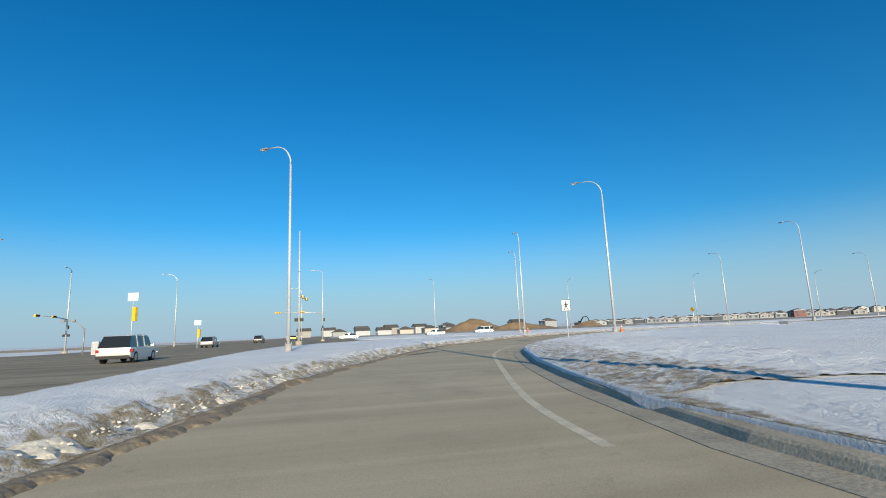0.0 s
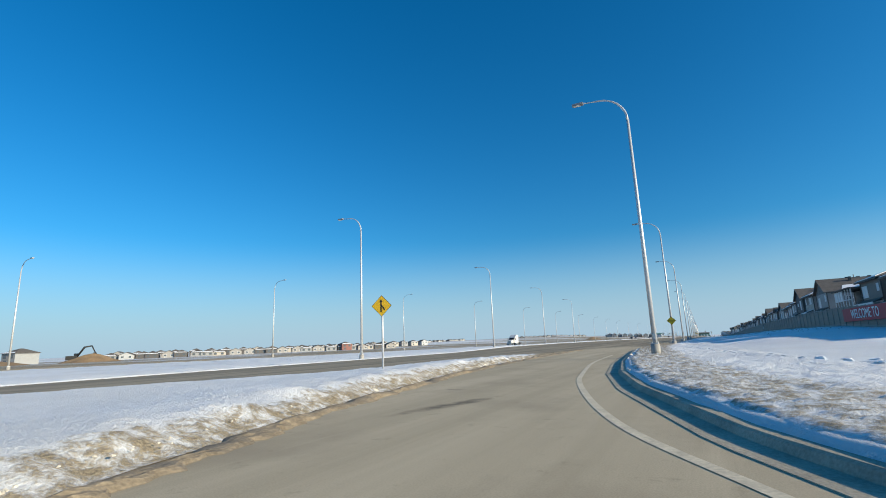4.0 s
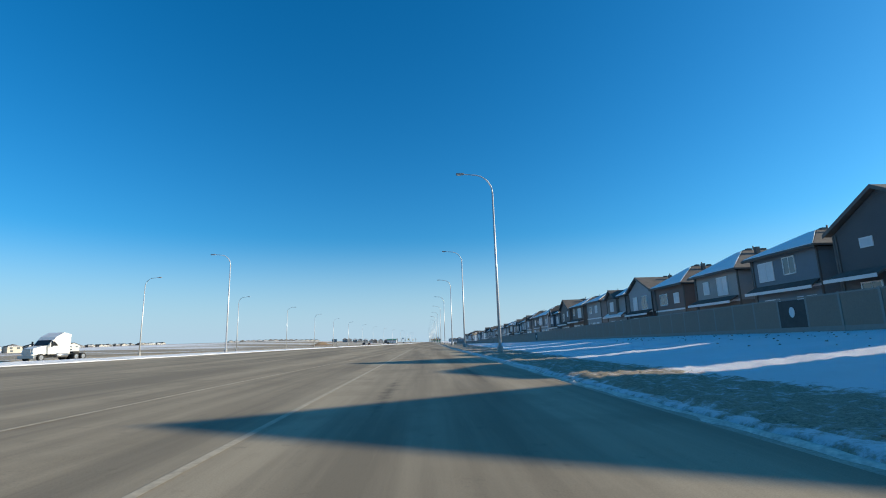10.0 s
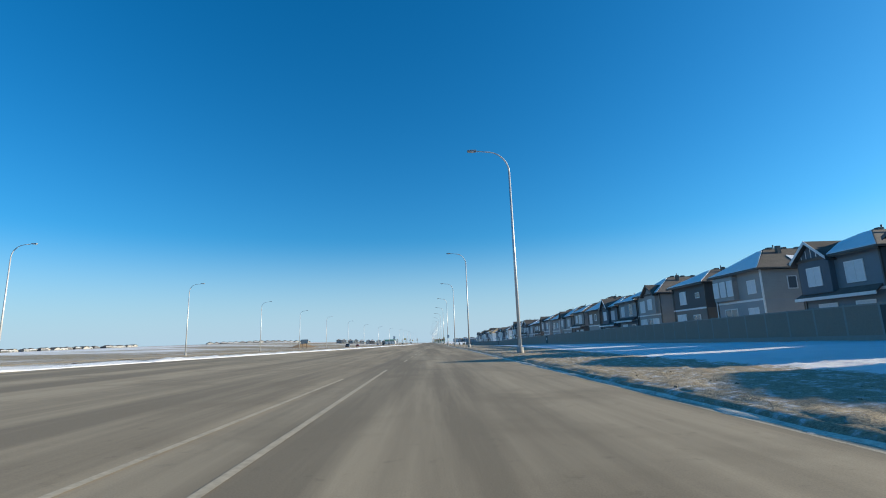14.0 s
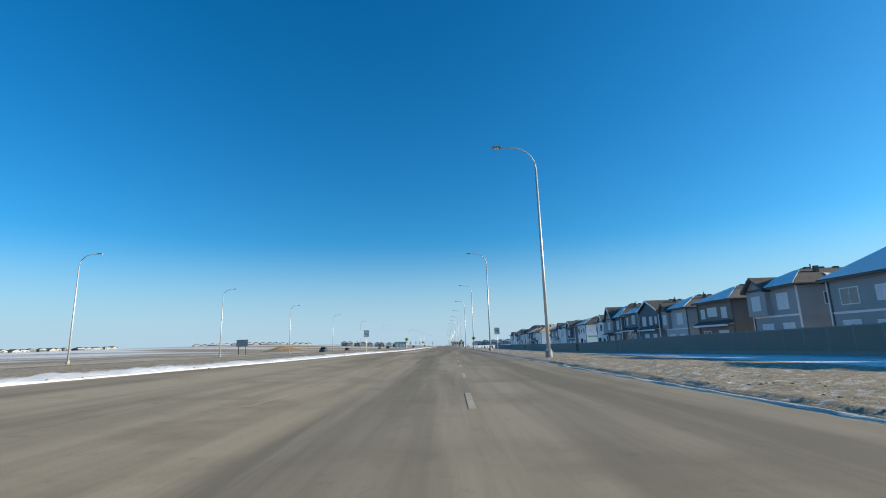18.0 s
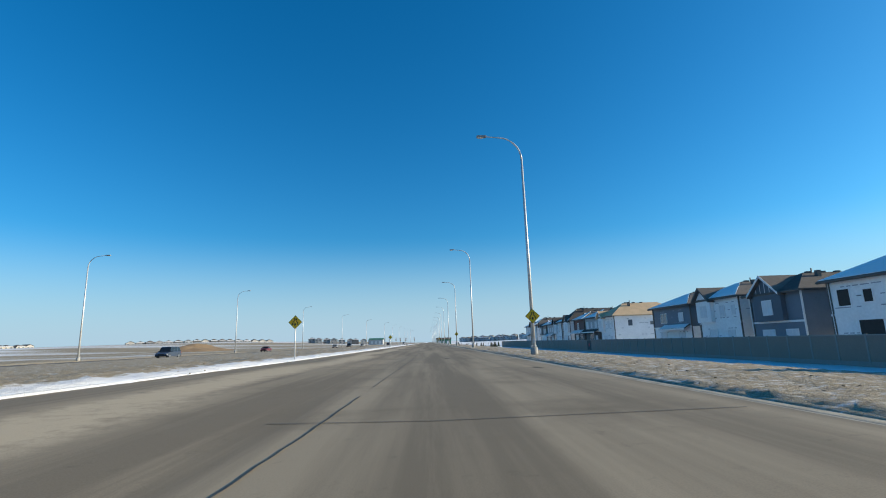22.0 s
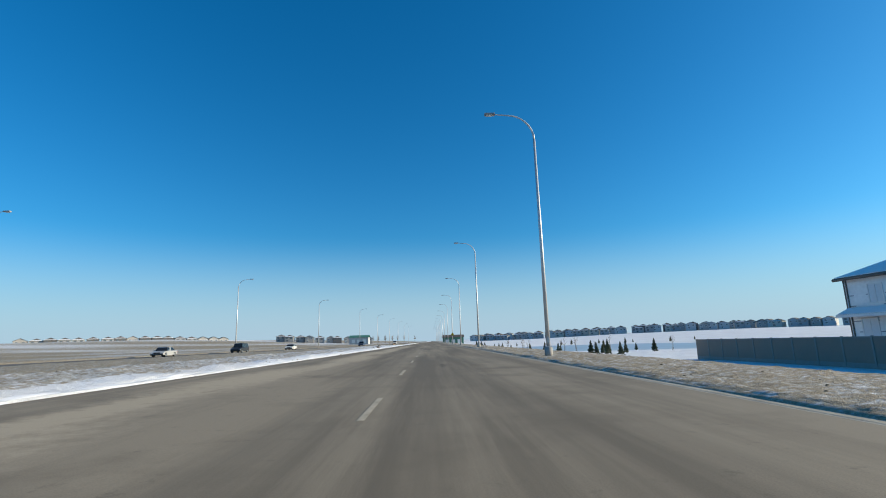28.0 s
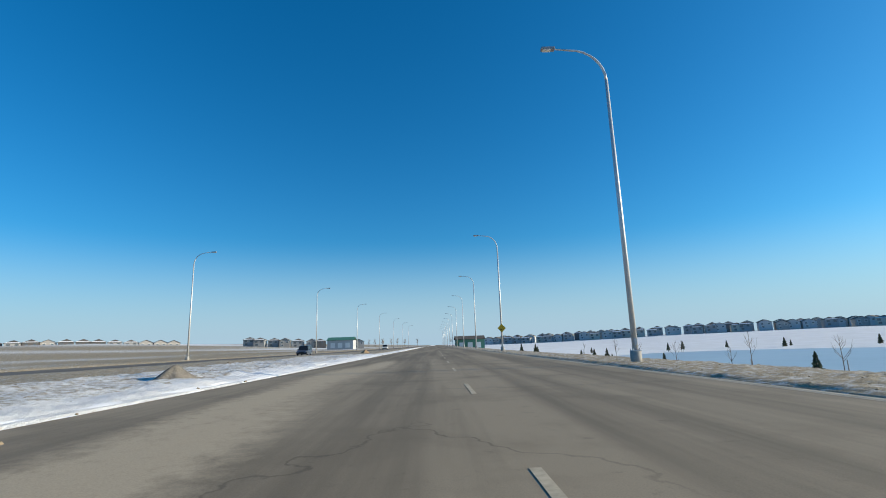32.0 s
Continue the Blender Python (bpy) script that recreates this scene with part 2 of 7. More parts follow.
M_STEEL = mat("galvanised_steel", (0.58, 0.585, 0.59), 0.45, 0.35, spread=0.12, scale=1.2, fine=10, bump=0.03)
M_LAMP = mat("lamp_head_grey", (0.30, 0.30, 0.31), 0.5, 0.3)
M_LENS = mat("lamp_lens", (0.75, 0.74, 0.68), 0.25)
M_YELLOW = mat("sign_yellow", (0.80, 0.47, 0.02), 0.5, spread=0.05, bump=0)
M_BLACK = mat("black_paint", (0.02, 0.02, 0.02), 0.6, spread=0.1, bump=0)
M_WHITE = mat("white_paint", (0.80, 0.80, 0.79), 0.5, spread=0.05, bump=0)
M_SIGNBACK = mat("sign_back_aluminium", (0.33, 0.34, 0.35), 0.5, 0.5)
M_FENCE = siding("fence_vinyl_grey_brown", (0.245, 0.182, 0.142), 0.15, True)
M_POST = mat("fence_post", (0.26, 0.24, 0.215), 0.7, spread=0.1)
M_DARKPANEL = mat("dark_gate_panel", (0.07, 0.06, 0.055), 0.7)
M_RED = mat("banner_red", (0.50, 0.045, 0.05), 0.6, spread=0.08, bump=0.05)
M_ORANGE = mat("orange_plastic", (0.80, 0.17, 0.04), 0.5, spread=0.1)
M_SOIL = mat("bare_soil", (0.21, 0.145, 0.085), 0.95, spread=0.4, scale=0.25, fine=2.5, bump=0.8)
M_SHINGLE = mat("roof_shingle", (0.11, 0.098, 0.088), 0.9, spread=0.3, scale=1.5, fine=25, bump=0.5, island=0.25)
M_PLY = mat("bare_roof_sheathing", (0.60, 0.42, 0.25), 0.8, spread=0.15, scale=0.8, fine=10)
M_GLASS = bpy.data.materials.new("window_glass")
M_GLASS.use_nodes = True
_b = M_GLASS.node_tree.nodes["Principled BSDF"]
_b.inputs["Base Color"].default_value = (0.10, 0.12, 0.14, 1)
_b.inputs["Roughness"].default_value, _b.inputs["Specular IOR Level"].default_value = 0.04, 0.9
M_BLIND = mat("white_window_blind", (0.62, 0.64, 0.66), 0.35, spread=0.08, bump=0)
# near-black sheet in empty windows: the shade of unlit rooms as colour
M_UNLIT = mat("unlit_room_dark", (0.035, 0.033, 0.03), 0.8)
M_TRIM = mat("white_trim", (0.72, 0.72, 0.71), 0.55, spread=0.06, bump=0.03)
M_FASCIA = mat("dark_fascia", (0.12, 0.11, 0.10), 0.6, spread=0.1)
SIDE = {
    "brown": siding("brown_siding", (0.215, 0.18, 0.155)),
    "taupe": siding("taupe_siding", (0.33, 0.315, 0.30)),
    "grey": siding("grey_siding", (0.31, 0.315, 0.32)),
    "slate": siding("slate_blue_siding", (0.15, 0.18, 0.215)),
    "dark": siding("charcoal_siding", (0.105, 0.10, 0.10)),
    "beige": siding("beige_siding", (0.46, 0.425, 0.37)),
    "red": siding("dark_red_siding", (0.16, 0.07, 0.06)),
    "pale": siding("pale_grey_siding", (0.44, 0.45, 0.46)),
    "batten": siding("board_and_batten", (0.33, 0.335, 0.34), 0.3, True),
}
M_WRAP = mat("white_house_wrap", (0.80, 0.80, 0.79), 0.6, spread=0.1, scale=0.7, fine=4, bump=0.15)
M_WRAPINK = mat("wrap_print_grey", (0.33, 0.35, 0.38), 0.6)
M_GREENWRAP = mat("green_wrap_band", (0.22, 0.48, 0.33), 0.6)
M_NEEDLE = mat("spruce_needles", (0.15, 0.162, 0.10), 0.85, spread=0.45, scale=6, fine=30, bump=0.3)
M_BARK = mat("bark", (0.13, 0.10, 0.075), 0.9, spread=0.3)
M_TWIG = mat("bare_twigs", (0.22, 0.17, 0.12), 0.9, spread=0.3)
M_ICE = mat("pond_ice", (0.36, 0.40, 0.45), 0.3, spread=0.12, scale=0.05, fine=0.6, bump=0.02)
M_TYRE = mat("tyre_rubber", (0.025, 0.025, 0.025), 0.85)
M_RIM = mat("alloy_rim", (0.45, 0.45, 0.46), 0.35, 0.8)
M_CARGLASS = bpy.data.materials.new("car_glass")
M_CARGLASS.use_nodes = True
_b = M_CARGLASS.node_tree.nodes["Principled BSDF"]
_b.inputs["Base Color"].default_value, _b.inputs["Roughness"].default_value = (0.02, 0.023, 0.027, 1), 0.06
M_TAIL = mat("tail_light_red", (0.35, 0.02, 0.02), 0.25, bump=0)
M_HEAD = mat("headlight_clear", (0.75, 0.75, 0.75), 0.15, bump=0)
PAINT = {n: mat("car_paint_" + n, c, 0.3, 0.15, spread=0.05, scale=1, fine=5, bump=0, spec=0.6) for n, c in (
    ("white", (0.72, 0.71, 0.68)), ("silver", (0.42, 0.42, 0.42)), ("black", (0.03, 0.032, 0.037)), ("blue", (0.05, 0.07, 0.11)), ("yellow", (0.7, 0.6, 0.05)), ("red", (0.16, 0.02, 0.025)))}


# ---- building helpers ----
def box(bm, x0, x1, y0, y1, z0, z1):
    v = [bm.verts.new((x, y, z)) for x in (x0, x1) for y in (y0, y1) for z in (z0, z1)]
    for f in ((0, 1, 3, 2), (4, 6, 7, 5), (0, 4, 5, 1), (2, 3, 7, 6), (0, 2, 6, 4), (1, 5, 7, 3)):
        bm.faces.new([v[i] for i in f])
    return bm


def tube(bm, pts, radii, n=8, caps=True):
    """A round bar through pts."""
    rings = []
    for i, p in enumerate(pts):
        p = Vector(p)
        d = (Vector(pts[min(i + 1, len(pts) - 1)]) - Vector(pts[max(i - 1, 0)])).normalized()
        a = d.orthogonal().normalized() if abs(d.z) < 0.99 else Vector((1, 0, 0))
        if abs(d.z) < 0.99:
            a = d.cross(Vector((0, 0, 1))).normalized()
        b = d.cross(a)
        r = radii[i] if isinstance(radii, (list, tuple)) else radii
        rings.append([bm.verts.new(p + r * (math.cos(2 * math.pi * k / n) * a + math.sin(2 * math.pi * k / n) * b)) for k in range(n)])
    for q, w in zip(rings, rings[1:]):
        for k in range(n):
            f = bm.faces.new((q[k], q[(k + 1) % n], w[(k + 1) % n], w[k]))
            f.smooth = True
    if caps:
        bm.faces.new(rings[0][::-1])
        bm.faces.new(rings[-1])
    return bm


def slab(bm, pts, n):
    """A prism: the polygon pts (3D), pushed along n."""
    a = [bm.verts.new(p) for p in pts]
    c = [bm.verts.new(Vector(p) + Vector(n)) for p in pts]
    bm.faces.new(a)
    bm.faces.new(c[::-1])
    for i in range(len(a)):
        j = (i + 1) % len(a)
        bm.faces.new((a[j], a[i], c[i], c[j]))
    return bm


def finish(bm, name, material, bevel=0.0):
    bmesh.ops.recalc_face_normals(bm, faces=bm.faces)
    if bevel:
        bmesh.ops.bevel(bm, geom=list(bm.edges), offset=bevel, segments=2, profile=0.7, affect="EDGES", clamp_overlap=True)
    me = bpy.data.meshes.new(name)
    bm.to_mesh(me)
    bm.free()
    me.materials.append(material)
    return me


def part(name, bm, material, parent, label="", bevel=0.0, at=None):
    ob = new(name, finish(bm, name, material, bevel))
    ob.parent = parent
    if at:
        ob.location = at
    return tagged(ob, label)


def thing(name, m, label, category, group="", kind=""):
    ob = new(name)
    ob.empty_display_size = 0.3
    ob.matrix_basis = m
    return tagged(ob, label, category, group, kind)


def bmn():
    return bmesh.new()


def lettering(name, text, size, material, parent, m, thick=0.006):
    cu = bpy.data.curves.new(name, "FONT")
    cu.body, cu.size, cu.extrude, cu.align_x, cu.align_y = text, size, thick, "CENTER", "CENTER"
    cu.resolution_u = 3
    tmp = new(name, cu)
    me = bpy.data.meshes.new_from_object(tmp.evaluated_get(bpy.context.evaluated_depsgraph_get()))
    bpy.data.objects.remove(tmp)
    me.materials.append(material)
    ob = new(name, me)
    ob.parent = parent
    ob.matrix_local = m
    return ob


def along(table, v):
    return float(np.interp(v, [a for a, _ in table], [b for _, b in table]))


# ---- plan: edges as x at y ----
KERB = [(-42.3, 64.0), (-41.9, 61.3), (-41.2, 58.1), (-40.0, 53.5), (-38.5, 48.8), (-37.2, 45.1), (-36.1, 43.0), (-34.0, 39.2), (-30.7, 34.2), (-27.3, 29.8), (-24.4, 26.6), (-21.6, 23.9), (-15.6, 18.6), (-10.3, 15.5), (-5.1, 12.9),
        (1.6, 9.7), (7.3, 7.9), (12.4, 6.8), (19.3, 5.9), (27.0, 5.2), (35.0, 4.5), (42.0, 3.9), (50.0, 3.7), (60.0, 3.65), (180, 3.65), (212, 4.0), (240, 4.4), (420, 4.45), (1400, 4.6)]
MEDIAN = [(-42, -20.5), (0, -21.5), (38, -22.6), (85, -25.0), (120, -25.6), (150, -24.6), (190, -23.4), (217, -20.8), (242, -18.2), (268, -15.2), (288, -13.4), (308, -12.0), (337, -10.9), (375, -10.6), (402, -10.5), (445, -10.3), (515, -10.3), (562, -10.0), (585, -10.0), (608, -10.2), (720, -9.6), (1400, -8.5)]
FENCE = [(18, 23.4), (63, 23.0), (124, 22.3), (200, 24.4), (309, 27.0), (416, 28.2)]
BANK = [(-60, 0.42), (20, 0.45), (42, 1.2), (62, 1.65), (80, 1.68), (100, 1.5), (121, 1.32), (140, 1.22), (163, 1.05), (185, 0.85), (200, 0.68), (255, 0.36), (275, 0.16), (327, -0.35), (349, -0.65), (371, -1.0), (394, -1.12), (463, -1.25), (530, -1.2), (560, -1.4), (622, -2.0), (785, -2.2), (875, -0.5), (1400, 0.5)]


LIFT = [(20, 0.0), (63, 0.0), (90, 0.34), (130, 0.42), (242, 0.42), (337, 0.40), (375, 0.22), (402, 0.14), (445, 0.12), (570, 0.06), (620, 0.0)]

FAR_LAMPS = [(-120, -98), (-18, -88), (29, -80), (71, -72), (116, -67.3), (155.5, -62), (203, -59.4), (248.5, -57), (294.5, -55.2), (344.5, -55.6), (391, -55), (440.5, -54), (494.5, -51.5), (554.7, -49.3), (613.5, -44.4), (672, -39.4), (722, -32.5), (900, -24), (1400, -12)]


def road_z(x, y):
    """The carriageway leans: its left side climbs a little towards the median."""
    e = median_x(y)
    return along(LIFT, y) * max(0.0, (-3.5 - x) / (-3.5 - e))


def kerb_x(y):
    return 400.0 if y < -42.4 else along(KERB, y)


def median_x(y):
    return along(MEDIAN, y)


def far_lamp_x(y):
    return along(FAR_LAMPS, y)


def bank_z(y):
    return along(BANK, y)


def smooth(t):
    t = min(1.0, max(0.0, t))
    return t * t * (3 - 2 * t)


def rough_z(x, y, a, s=0.35):
    return a * noise.fractal(Vector((x * s, y * s, 3.1)), 0.9, 2.1, 4)


def verge_z(x, y):
    """Height of the ground between the kerb and the fence and beyond it."""
    k = kerb_x(y)
    o = x - k
    reach = max(6.0, along(FENCE, y) - 3 - k)
    z = 0.15 - 0.08 * smooth((y - 60) / 60) - 0.05 * smooth((y - 190) / 60) + along([(-42, 0.06), (-34, 0.08), (-20, 0.09), (-4, 0.08), (18, 0.06), (36, 0.05), (52, 0.04)], y) * smooth((o - 0.15 + 0.22 * noise.noise(Vector((x * 0.9, y * 0.9, 5.0)))) / 0.4) + (bank_z(y) - 0.32) * smooth((o - 2.0) / reach)
    z += rough_z(x, y, 0.05 * smooth(o / 0.8), 0.9) * (1 if o < 40 else 0.3)
    e = math.hypot((x - 62.5) / 36, (y - 664) / 44)
    if e < 1.25:
        z += (-3.1 - z) * smooth((1.25 - e) / 0.3)
    if x > 60:
        z += 4.7 * smooth((x - 60) / 210) * smooth((y - 525) / 300)
    return z


def left_z(x, y):
    """Height of the median and of the fields past the far carriageway."""
    e, r = median_x(y), far_lamp_x(y) + 12.5
    l = far_lamp_x(y) + 1.2
    if x > r:
        d = min(e - x, x - r)
        return along(LIFT, y) * (1 - 0.8 * smooth((e - x) / 14)) + 0.05 + 0.14 * smooth(d / 2.5) + rough_z(x, y, 0.10 * smooth(d / 1.2), 0.4)
    o = l - x
    z = 0.05 + 0.15 * smooth(o / 2) + rough_z(x, y, 0.22 * smooth((o - 2) / 8), 0.12)
    return z + smooth((o - 20) / 220) * along([(0, -0.6), (350, 0.2), (545, 2.3), (725, 5.8), (925, 9.3), (1400, 9.5)], y)


# ---- ground: one sheet to the horizon ----
def verge_bare(o, y):
    """How bare the verge is: dirty crusts at the kerb, then clean snow towards the fence."""
    dirt = along([(-42, 0.32), (-36, 0.22), (-31, 0.12), (-20, 0.10), (-4, 0.24), (28, 0.30), (48, 0.36), (75, 0.42), (130, 0.41), (170, 0.40), (230, 0.41), (300, 0.41), (560, 0.38)], y)
    reach = along([(-42, 3.2), (-18, 2.6), (0, 3.4), (8, 3.6), (58, 3.4), (110, 3.8), (140, 4.6), (200, 6.0), (240, 8.0), (310, 12.0), (560, 13.0)], y)
    return -0.3 + (dirt + 0.3) * smooth((reach + 1.0 - o) / 2.2) - 0.22 * smooth((0.55 - o) / 0.5) * smooth((190 - y) / 40)


def ground_sheet():
    ys = [-2600, -900, -400, -200, -130, -106, -88, -72, -58, -49, -42.6] + [v * 1.0 for v in range(-42, 62)] + [62 + 2.0 * i for i in range(306)] + [690, 710, 760, 830, 920, 1020, 1200, 1500, 2000, 2800]
    right = [0.0, 0.18, 0.5, 0.9, 1.4, 2.0, 2.7, 3.5, 4.5, 5.7, 7.0, 8.5, 10.2, 12.0, 14.0, 16.0, 18.0, 20.5]
    rows, bare = [], []
    for y in ys:
        k, e = kerb_x(y), median_x(y)
        fr = far_lamp_x(y)
        low = y < -42.4
        row, br = [], []

        def put(x, z, b):
            row.append((x, y, z))
            br.append(b)

        for d in (2600, 1100, 600, 400, 280, 200, 140, 95, 65, 45, 32, 23, 16, 11, 7, 4, 2, 0.5):
            x = fr + 1.2 - d
            put(x, -0.1 if low and y > -100 else left_z(x, y), along([(0, 0.42), (20, 0.42), (90, 0.38), (200, 0.24), (600, 0.14)], d) + 0.45 * noise.noise(Vector((x * 0.03, y * 0.02, 1.0))) * smooth(d / 10))
        put(fr + 1.2, -0.12, 0.6)
        put(fr + 12.5, -0.12, 0.6)
        w = e - fr - 12.5
        for q in (0.04, 0.1, 0.18, 0.27, 0.36, 0.45, 0.54, 0.62, 0.7, 0.77, 0.83, 0.88, 0.92, 0.95, 0.975, 0.99):
            x = fr + 12.5 + q * w
            d = e - x
            grassy = smooth((y - 190) / 60)
            b = -0.15 + grassy * (0.56 - 0.66 * smooth((2.2 - d) / 2.0)) + 0.25 * smooth((0.1 - q) / 0.1)
            put(x, -0.1 if low else left_z(x, y), b)
        put(e - 0.12, -0.1 if low else 0.05 + along(LIFT, y), 0.0)
        put(e, -0.12, 0.5)
        for q in (0.25, 0.5, 0.75):
            put(e + q * (k - e), -0.12, 0.5)
        put(k - 0.02, -0.12, 0.5)
        for o in right:
            x = k + 0.26 + o
            b = verge_bare(o, y)
            put(x, -0.1 if low else verge_z(x, y), b)
        far = k + 21.5
        for o in (0, 1.5, 5, 9, 13, 18, 23, 28, 34, 40, 47, 54, 62, 70, 80, 100, 160, 260, 420, 800, 2600):
            x = far + o
            put(x, -0.1 if low else verge_z(x, y), -0.12 if o < 30 else 0.0)
        rows.append(row)
        bare.append(br)
    n = len(rows[0])
    verts = [p for r in rows for p in r]
    faces = [(i * n + j, i * n + j + 1, (i + 1) * n + j + 1, (i + 1) * n + j) for i in range(len(rows) - 1) for j in range(n - 1)]
    me = bpy.data.meshes.new("ground")
    me.from_pydata(verts, [], faces)
    me.polygons.foreach_set("use_smooth", [True] * len(me.polygons))
    at = me.attributes.new("bare", "FLOAT", "POINT")
    at.data.foreach_set("value", [b for r in bare for b in r])
    me.materials.append(M_GROUND)
    return tagged(new("ground", me), "snow over dry winter grass beside the road", "ground", kind="structure")


ground_sheet()


def blobs(table, x, y):
    """How strongly the soft-edged marks in the table cover a point."""
    v = 0.0
    for cx, cy, rx, ry, turn, much in table:
        dx, dy = x - cx, y - cy
        if abs(dy) > 3 * max(rx, ry) or abs(dx) > 3 * max(rx, ry):
            continue
        c, s = math.cos(turn), math.sin(turn)
        u, w = (dx * c + dy * s) / rx, (dy * c - dx * s) / ry
        v = max(v, much * math.exp(-(u * u + w * w)))
    return v


# marks on the road: x, y, half widths, turn, strength
DAMP = [(41.9, -41.5, 1.7, 0.42, -0.69, 1.25), (40.2, -40.2, 1.2, 0.24, -0.69, 1.05), (43.2, -42.2, 1.0, 0.3, -0.6, 1.05), (42.4, -40.9, 1.1, 0.2, -0.69, 0.9), (42.6, -39.6, 0.7, 0.14, -0.3, 0.85), (43.4, -40.1, 0.5, 0.12, -0.4, 0.85), (45.2, -38.0, 0.5, 0.5, 0.0, 0.75), (15.8, -15.8, 1.1, 0.25, -0.82, 0.85), (10.9, -14.0, 0.35, 0.14, -0.6, 1.1), (12.0, -15.6, 0.35, 0.14, -0.6, 1.1), (7.5, -13.2, 0.81, 0.25, 0.3, 1.1),
        (4.9, -6.7, 0.63, 0.15, 0.3, 1.0), (12.3, -14.8, 0.36, 1.4, -0.5, 0.75), (14.2, -16.4, 0.45, 0.9, -0.6, 0.7), (3.6, 7.2, 0.63, 0.25, 0.2, 1.0), (4.8, 4.1, 0.32, 2.2, -0.25, 0.8), (3.2, -0.1, 0.45, 0.15, 0.2, 1.0), (0.3, 99.1, 0.27, 9.0, 0.0, 0.95), (0.2, 81.9, 0.23, 6.0, 0.0, 0.95),
        (0.1, 72.2, 0.14, 4.0, 0.0, 0.8), (1.1, 76.5, 0.13, 1.2, 0.0, 0.95), (1.1, 72.4, 0.27, 0.5, 0.0, 1.0), (0.8, 69.4, 0.18, 0.5, 0.0, 1.0), (-0.9, 111.5, 0.27, 7.0, 0.0, 0.7), (1.7, 117.6, 0.27, 8.0, 0.0, 0.7), (-2.0, 165.2, 0.27, 8.0, 0.0, 0.75), (-0.1, 180.3, 0.23, 8.0, 0.0, 0.65),
        (1.6, 263.2, 0.45, 2.6, 0.0, 0.8), (-0.1, 267.7, 0.36, 2.2, 0.1, 0.8), (1.8, 246.7, 0.54, 1.5, 0.2, 0.65), (-0.3, 357.6, 0.41, 12.0, 0.0, 0.72), (-3.5, 357.6, 0.27, 14.0, 0.0, 0.6), (0.2, 398.5, 0.36, 1.0, 0.0, 0.9), (3.4, 384.5, 0.32, 0.9, 0.1, 0.95), (2.0, 459.4, 0.45, 2.5, 0.0, 0.7),
        (-0.5, 527.1, 0.32, 3.0, 0.0, 0.65), (-0.7, 310.8, 0.27, 10.0, 0.0, 0.6), (-3.1, 310.8, 0.27, 10.0, 0.0, 0.6)]
SAND = [(x + 0.5 * math.sin(k * 1.7), 360 + 9 * k, 1.25 + 0.4 * math.sin(k * 2.9), 10.0, 0.0, 1.2) for k in range(31) for x in (median_x(360 + 9 * k) + 3.2,)] + [(0.2, 55.0, 5.2, 24.0, 0.0, 0.72)]


def strip(name, rows, material, label, category, z=0.0, lean=False, cols=6):
    """A sheet between two edges: rows of y, x0, x1."""
    verts, faces, damp, sand, old = [], [], [], [], []
    for y, x0, x1 in rows:
        for k in range(cols + 1):
            x = x0 + (x1 - x0) * k / cols
            verts.append((x, y, z + (road_z(x, y) if lean else 0)))
            damp.append(blobs(DAMP, x, y))
            sand.append(blobs(SAND, x, y))
            old.append(smooth((y - 230) / 230))
    n = cols + 1
    for r in range(len(rows) - 1):
        for k in range(cols):
            faces.append((r * n + k, r * n + k + 1, (r + 1) * n + k + 1, (r + 1) * n + k))
    me = bpy.data.meshes.new(name)
    me.from_pydata(verts, [], faces)
    me.attributes.new("damp", "FLOAT", "POINT").data.foreach_set("value", damp)
    me.attributes.new("old", "FLOAT", "POINT").data.foreach_set("value", old)
    me.attributes.new("sand", "FLOAT", "POINT").data.foreach_set("value", sand)
    me.materials.append(material)
    return tagged(new(name, me), label, category, kind="structure")


RAMP_LEFT = [(-49.4, 64.0), (-48.2, 59.9), (-47.4, 54.9), (-44.8, 46.9), (-43.1, 42.8), (-39.2, 33.4), (-34.3, 27.0), (-30.4, 21.8), (-26.5, 17.7), (-19.4, 12.7), (-15.8, 9.9), (-10.4, 7.1), (-1.6, 3.9), (2.5, 2.5), (6.9, 1.6), (11.7, 0.5), (19.0, -0.6), (27.0, -1.5), (38.0, -2.2), (45.0, -2.9), (53.0, -3.2), (58.0, -2.8), (64.0, -2.4)]
RAMP_YS = [-42 + 0.5 * v for v in range(209)]
strip("road", [(y, median_x(y) - 0.05, kerb_x(y) + 0.02) for y in [62.0 + 0.8 * i for i in range(740)] + [660, 680, 705, 740, 800, 1000, 1400]], M_ROAD, "pale dusty asphalt road with worn lane lines", "road", lean=True, cols=56)
strip("road_intersection", [(y, median_x(y) - 0.05, along(RAMP_LEFT, y) + 0.4) for y in RAMP_YS], M_ROAD, "dusty asphalt carriageway leaving the intersection", "road")
strip("road_ramp", [(y, along(RAMP_LEFT, y) + 0.4, kerb_x(y) + 0.02) for y in RAMP_YS], M_RAMP, "sand-coloured asphalt right-turn lane", "road", cols=48)
strip("road_turn_entry", [(-56.0 + 0.5 * k, along([(-56.0, 58.0), (-50, 56.0), (-45.0, 46.0), (-42.0, 39.5)], -56.0 + 0.5 * k), 85) for k in range(29)], M_RAMP, "sand-coloured asphalt turning lane entry", "road", 0.004, cols=90)
strip("road_turn_approach", [(-56.0, 84.9, 400), (-42.0, 84.9, 400)], M_RAMP, "sand-coloured asphalt turning lane", "road", 0.004)
strip("road_cross", [(-88, -500, 300), (-49.5, -500, 300)], M_ROAD, "wide asphalt cross street with dark wheel tracks", "road", -0.004)
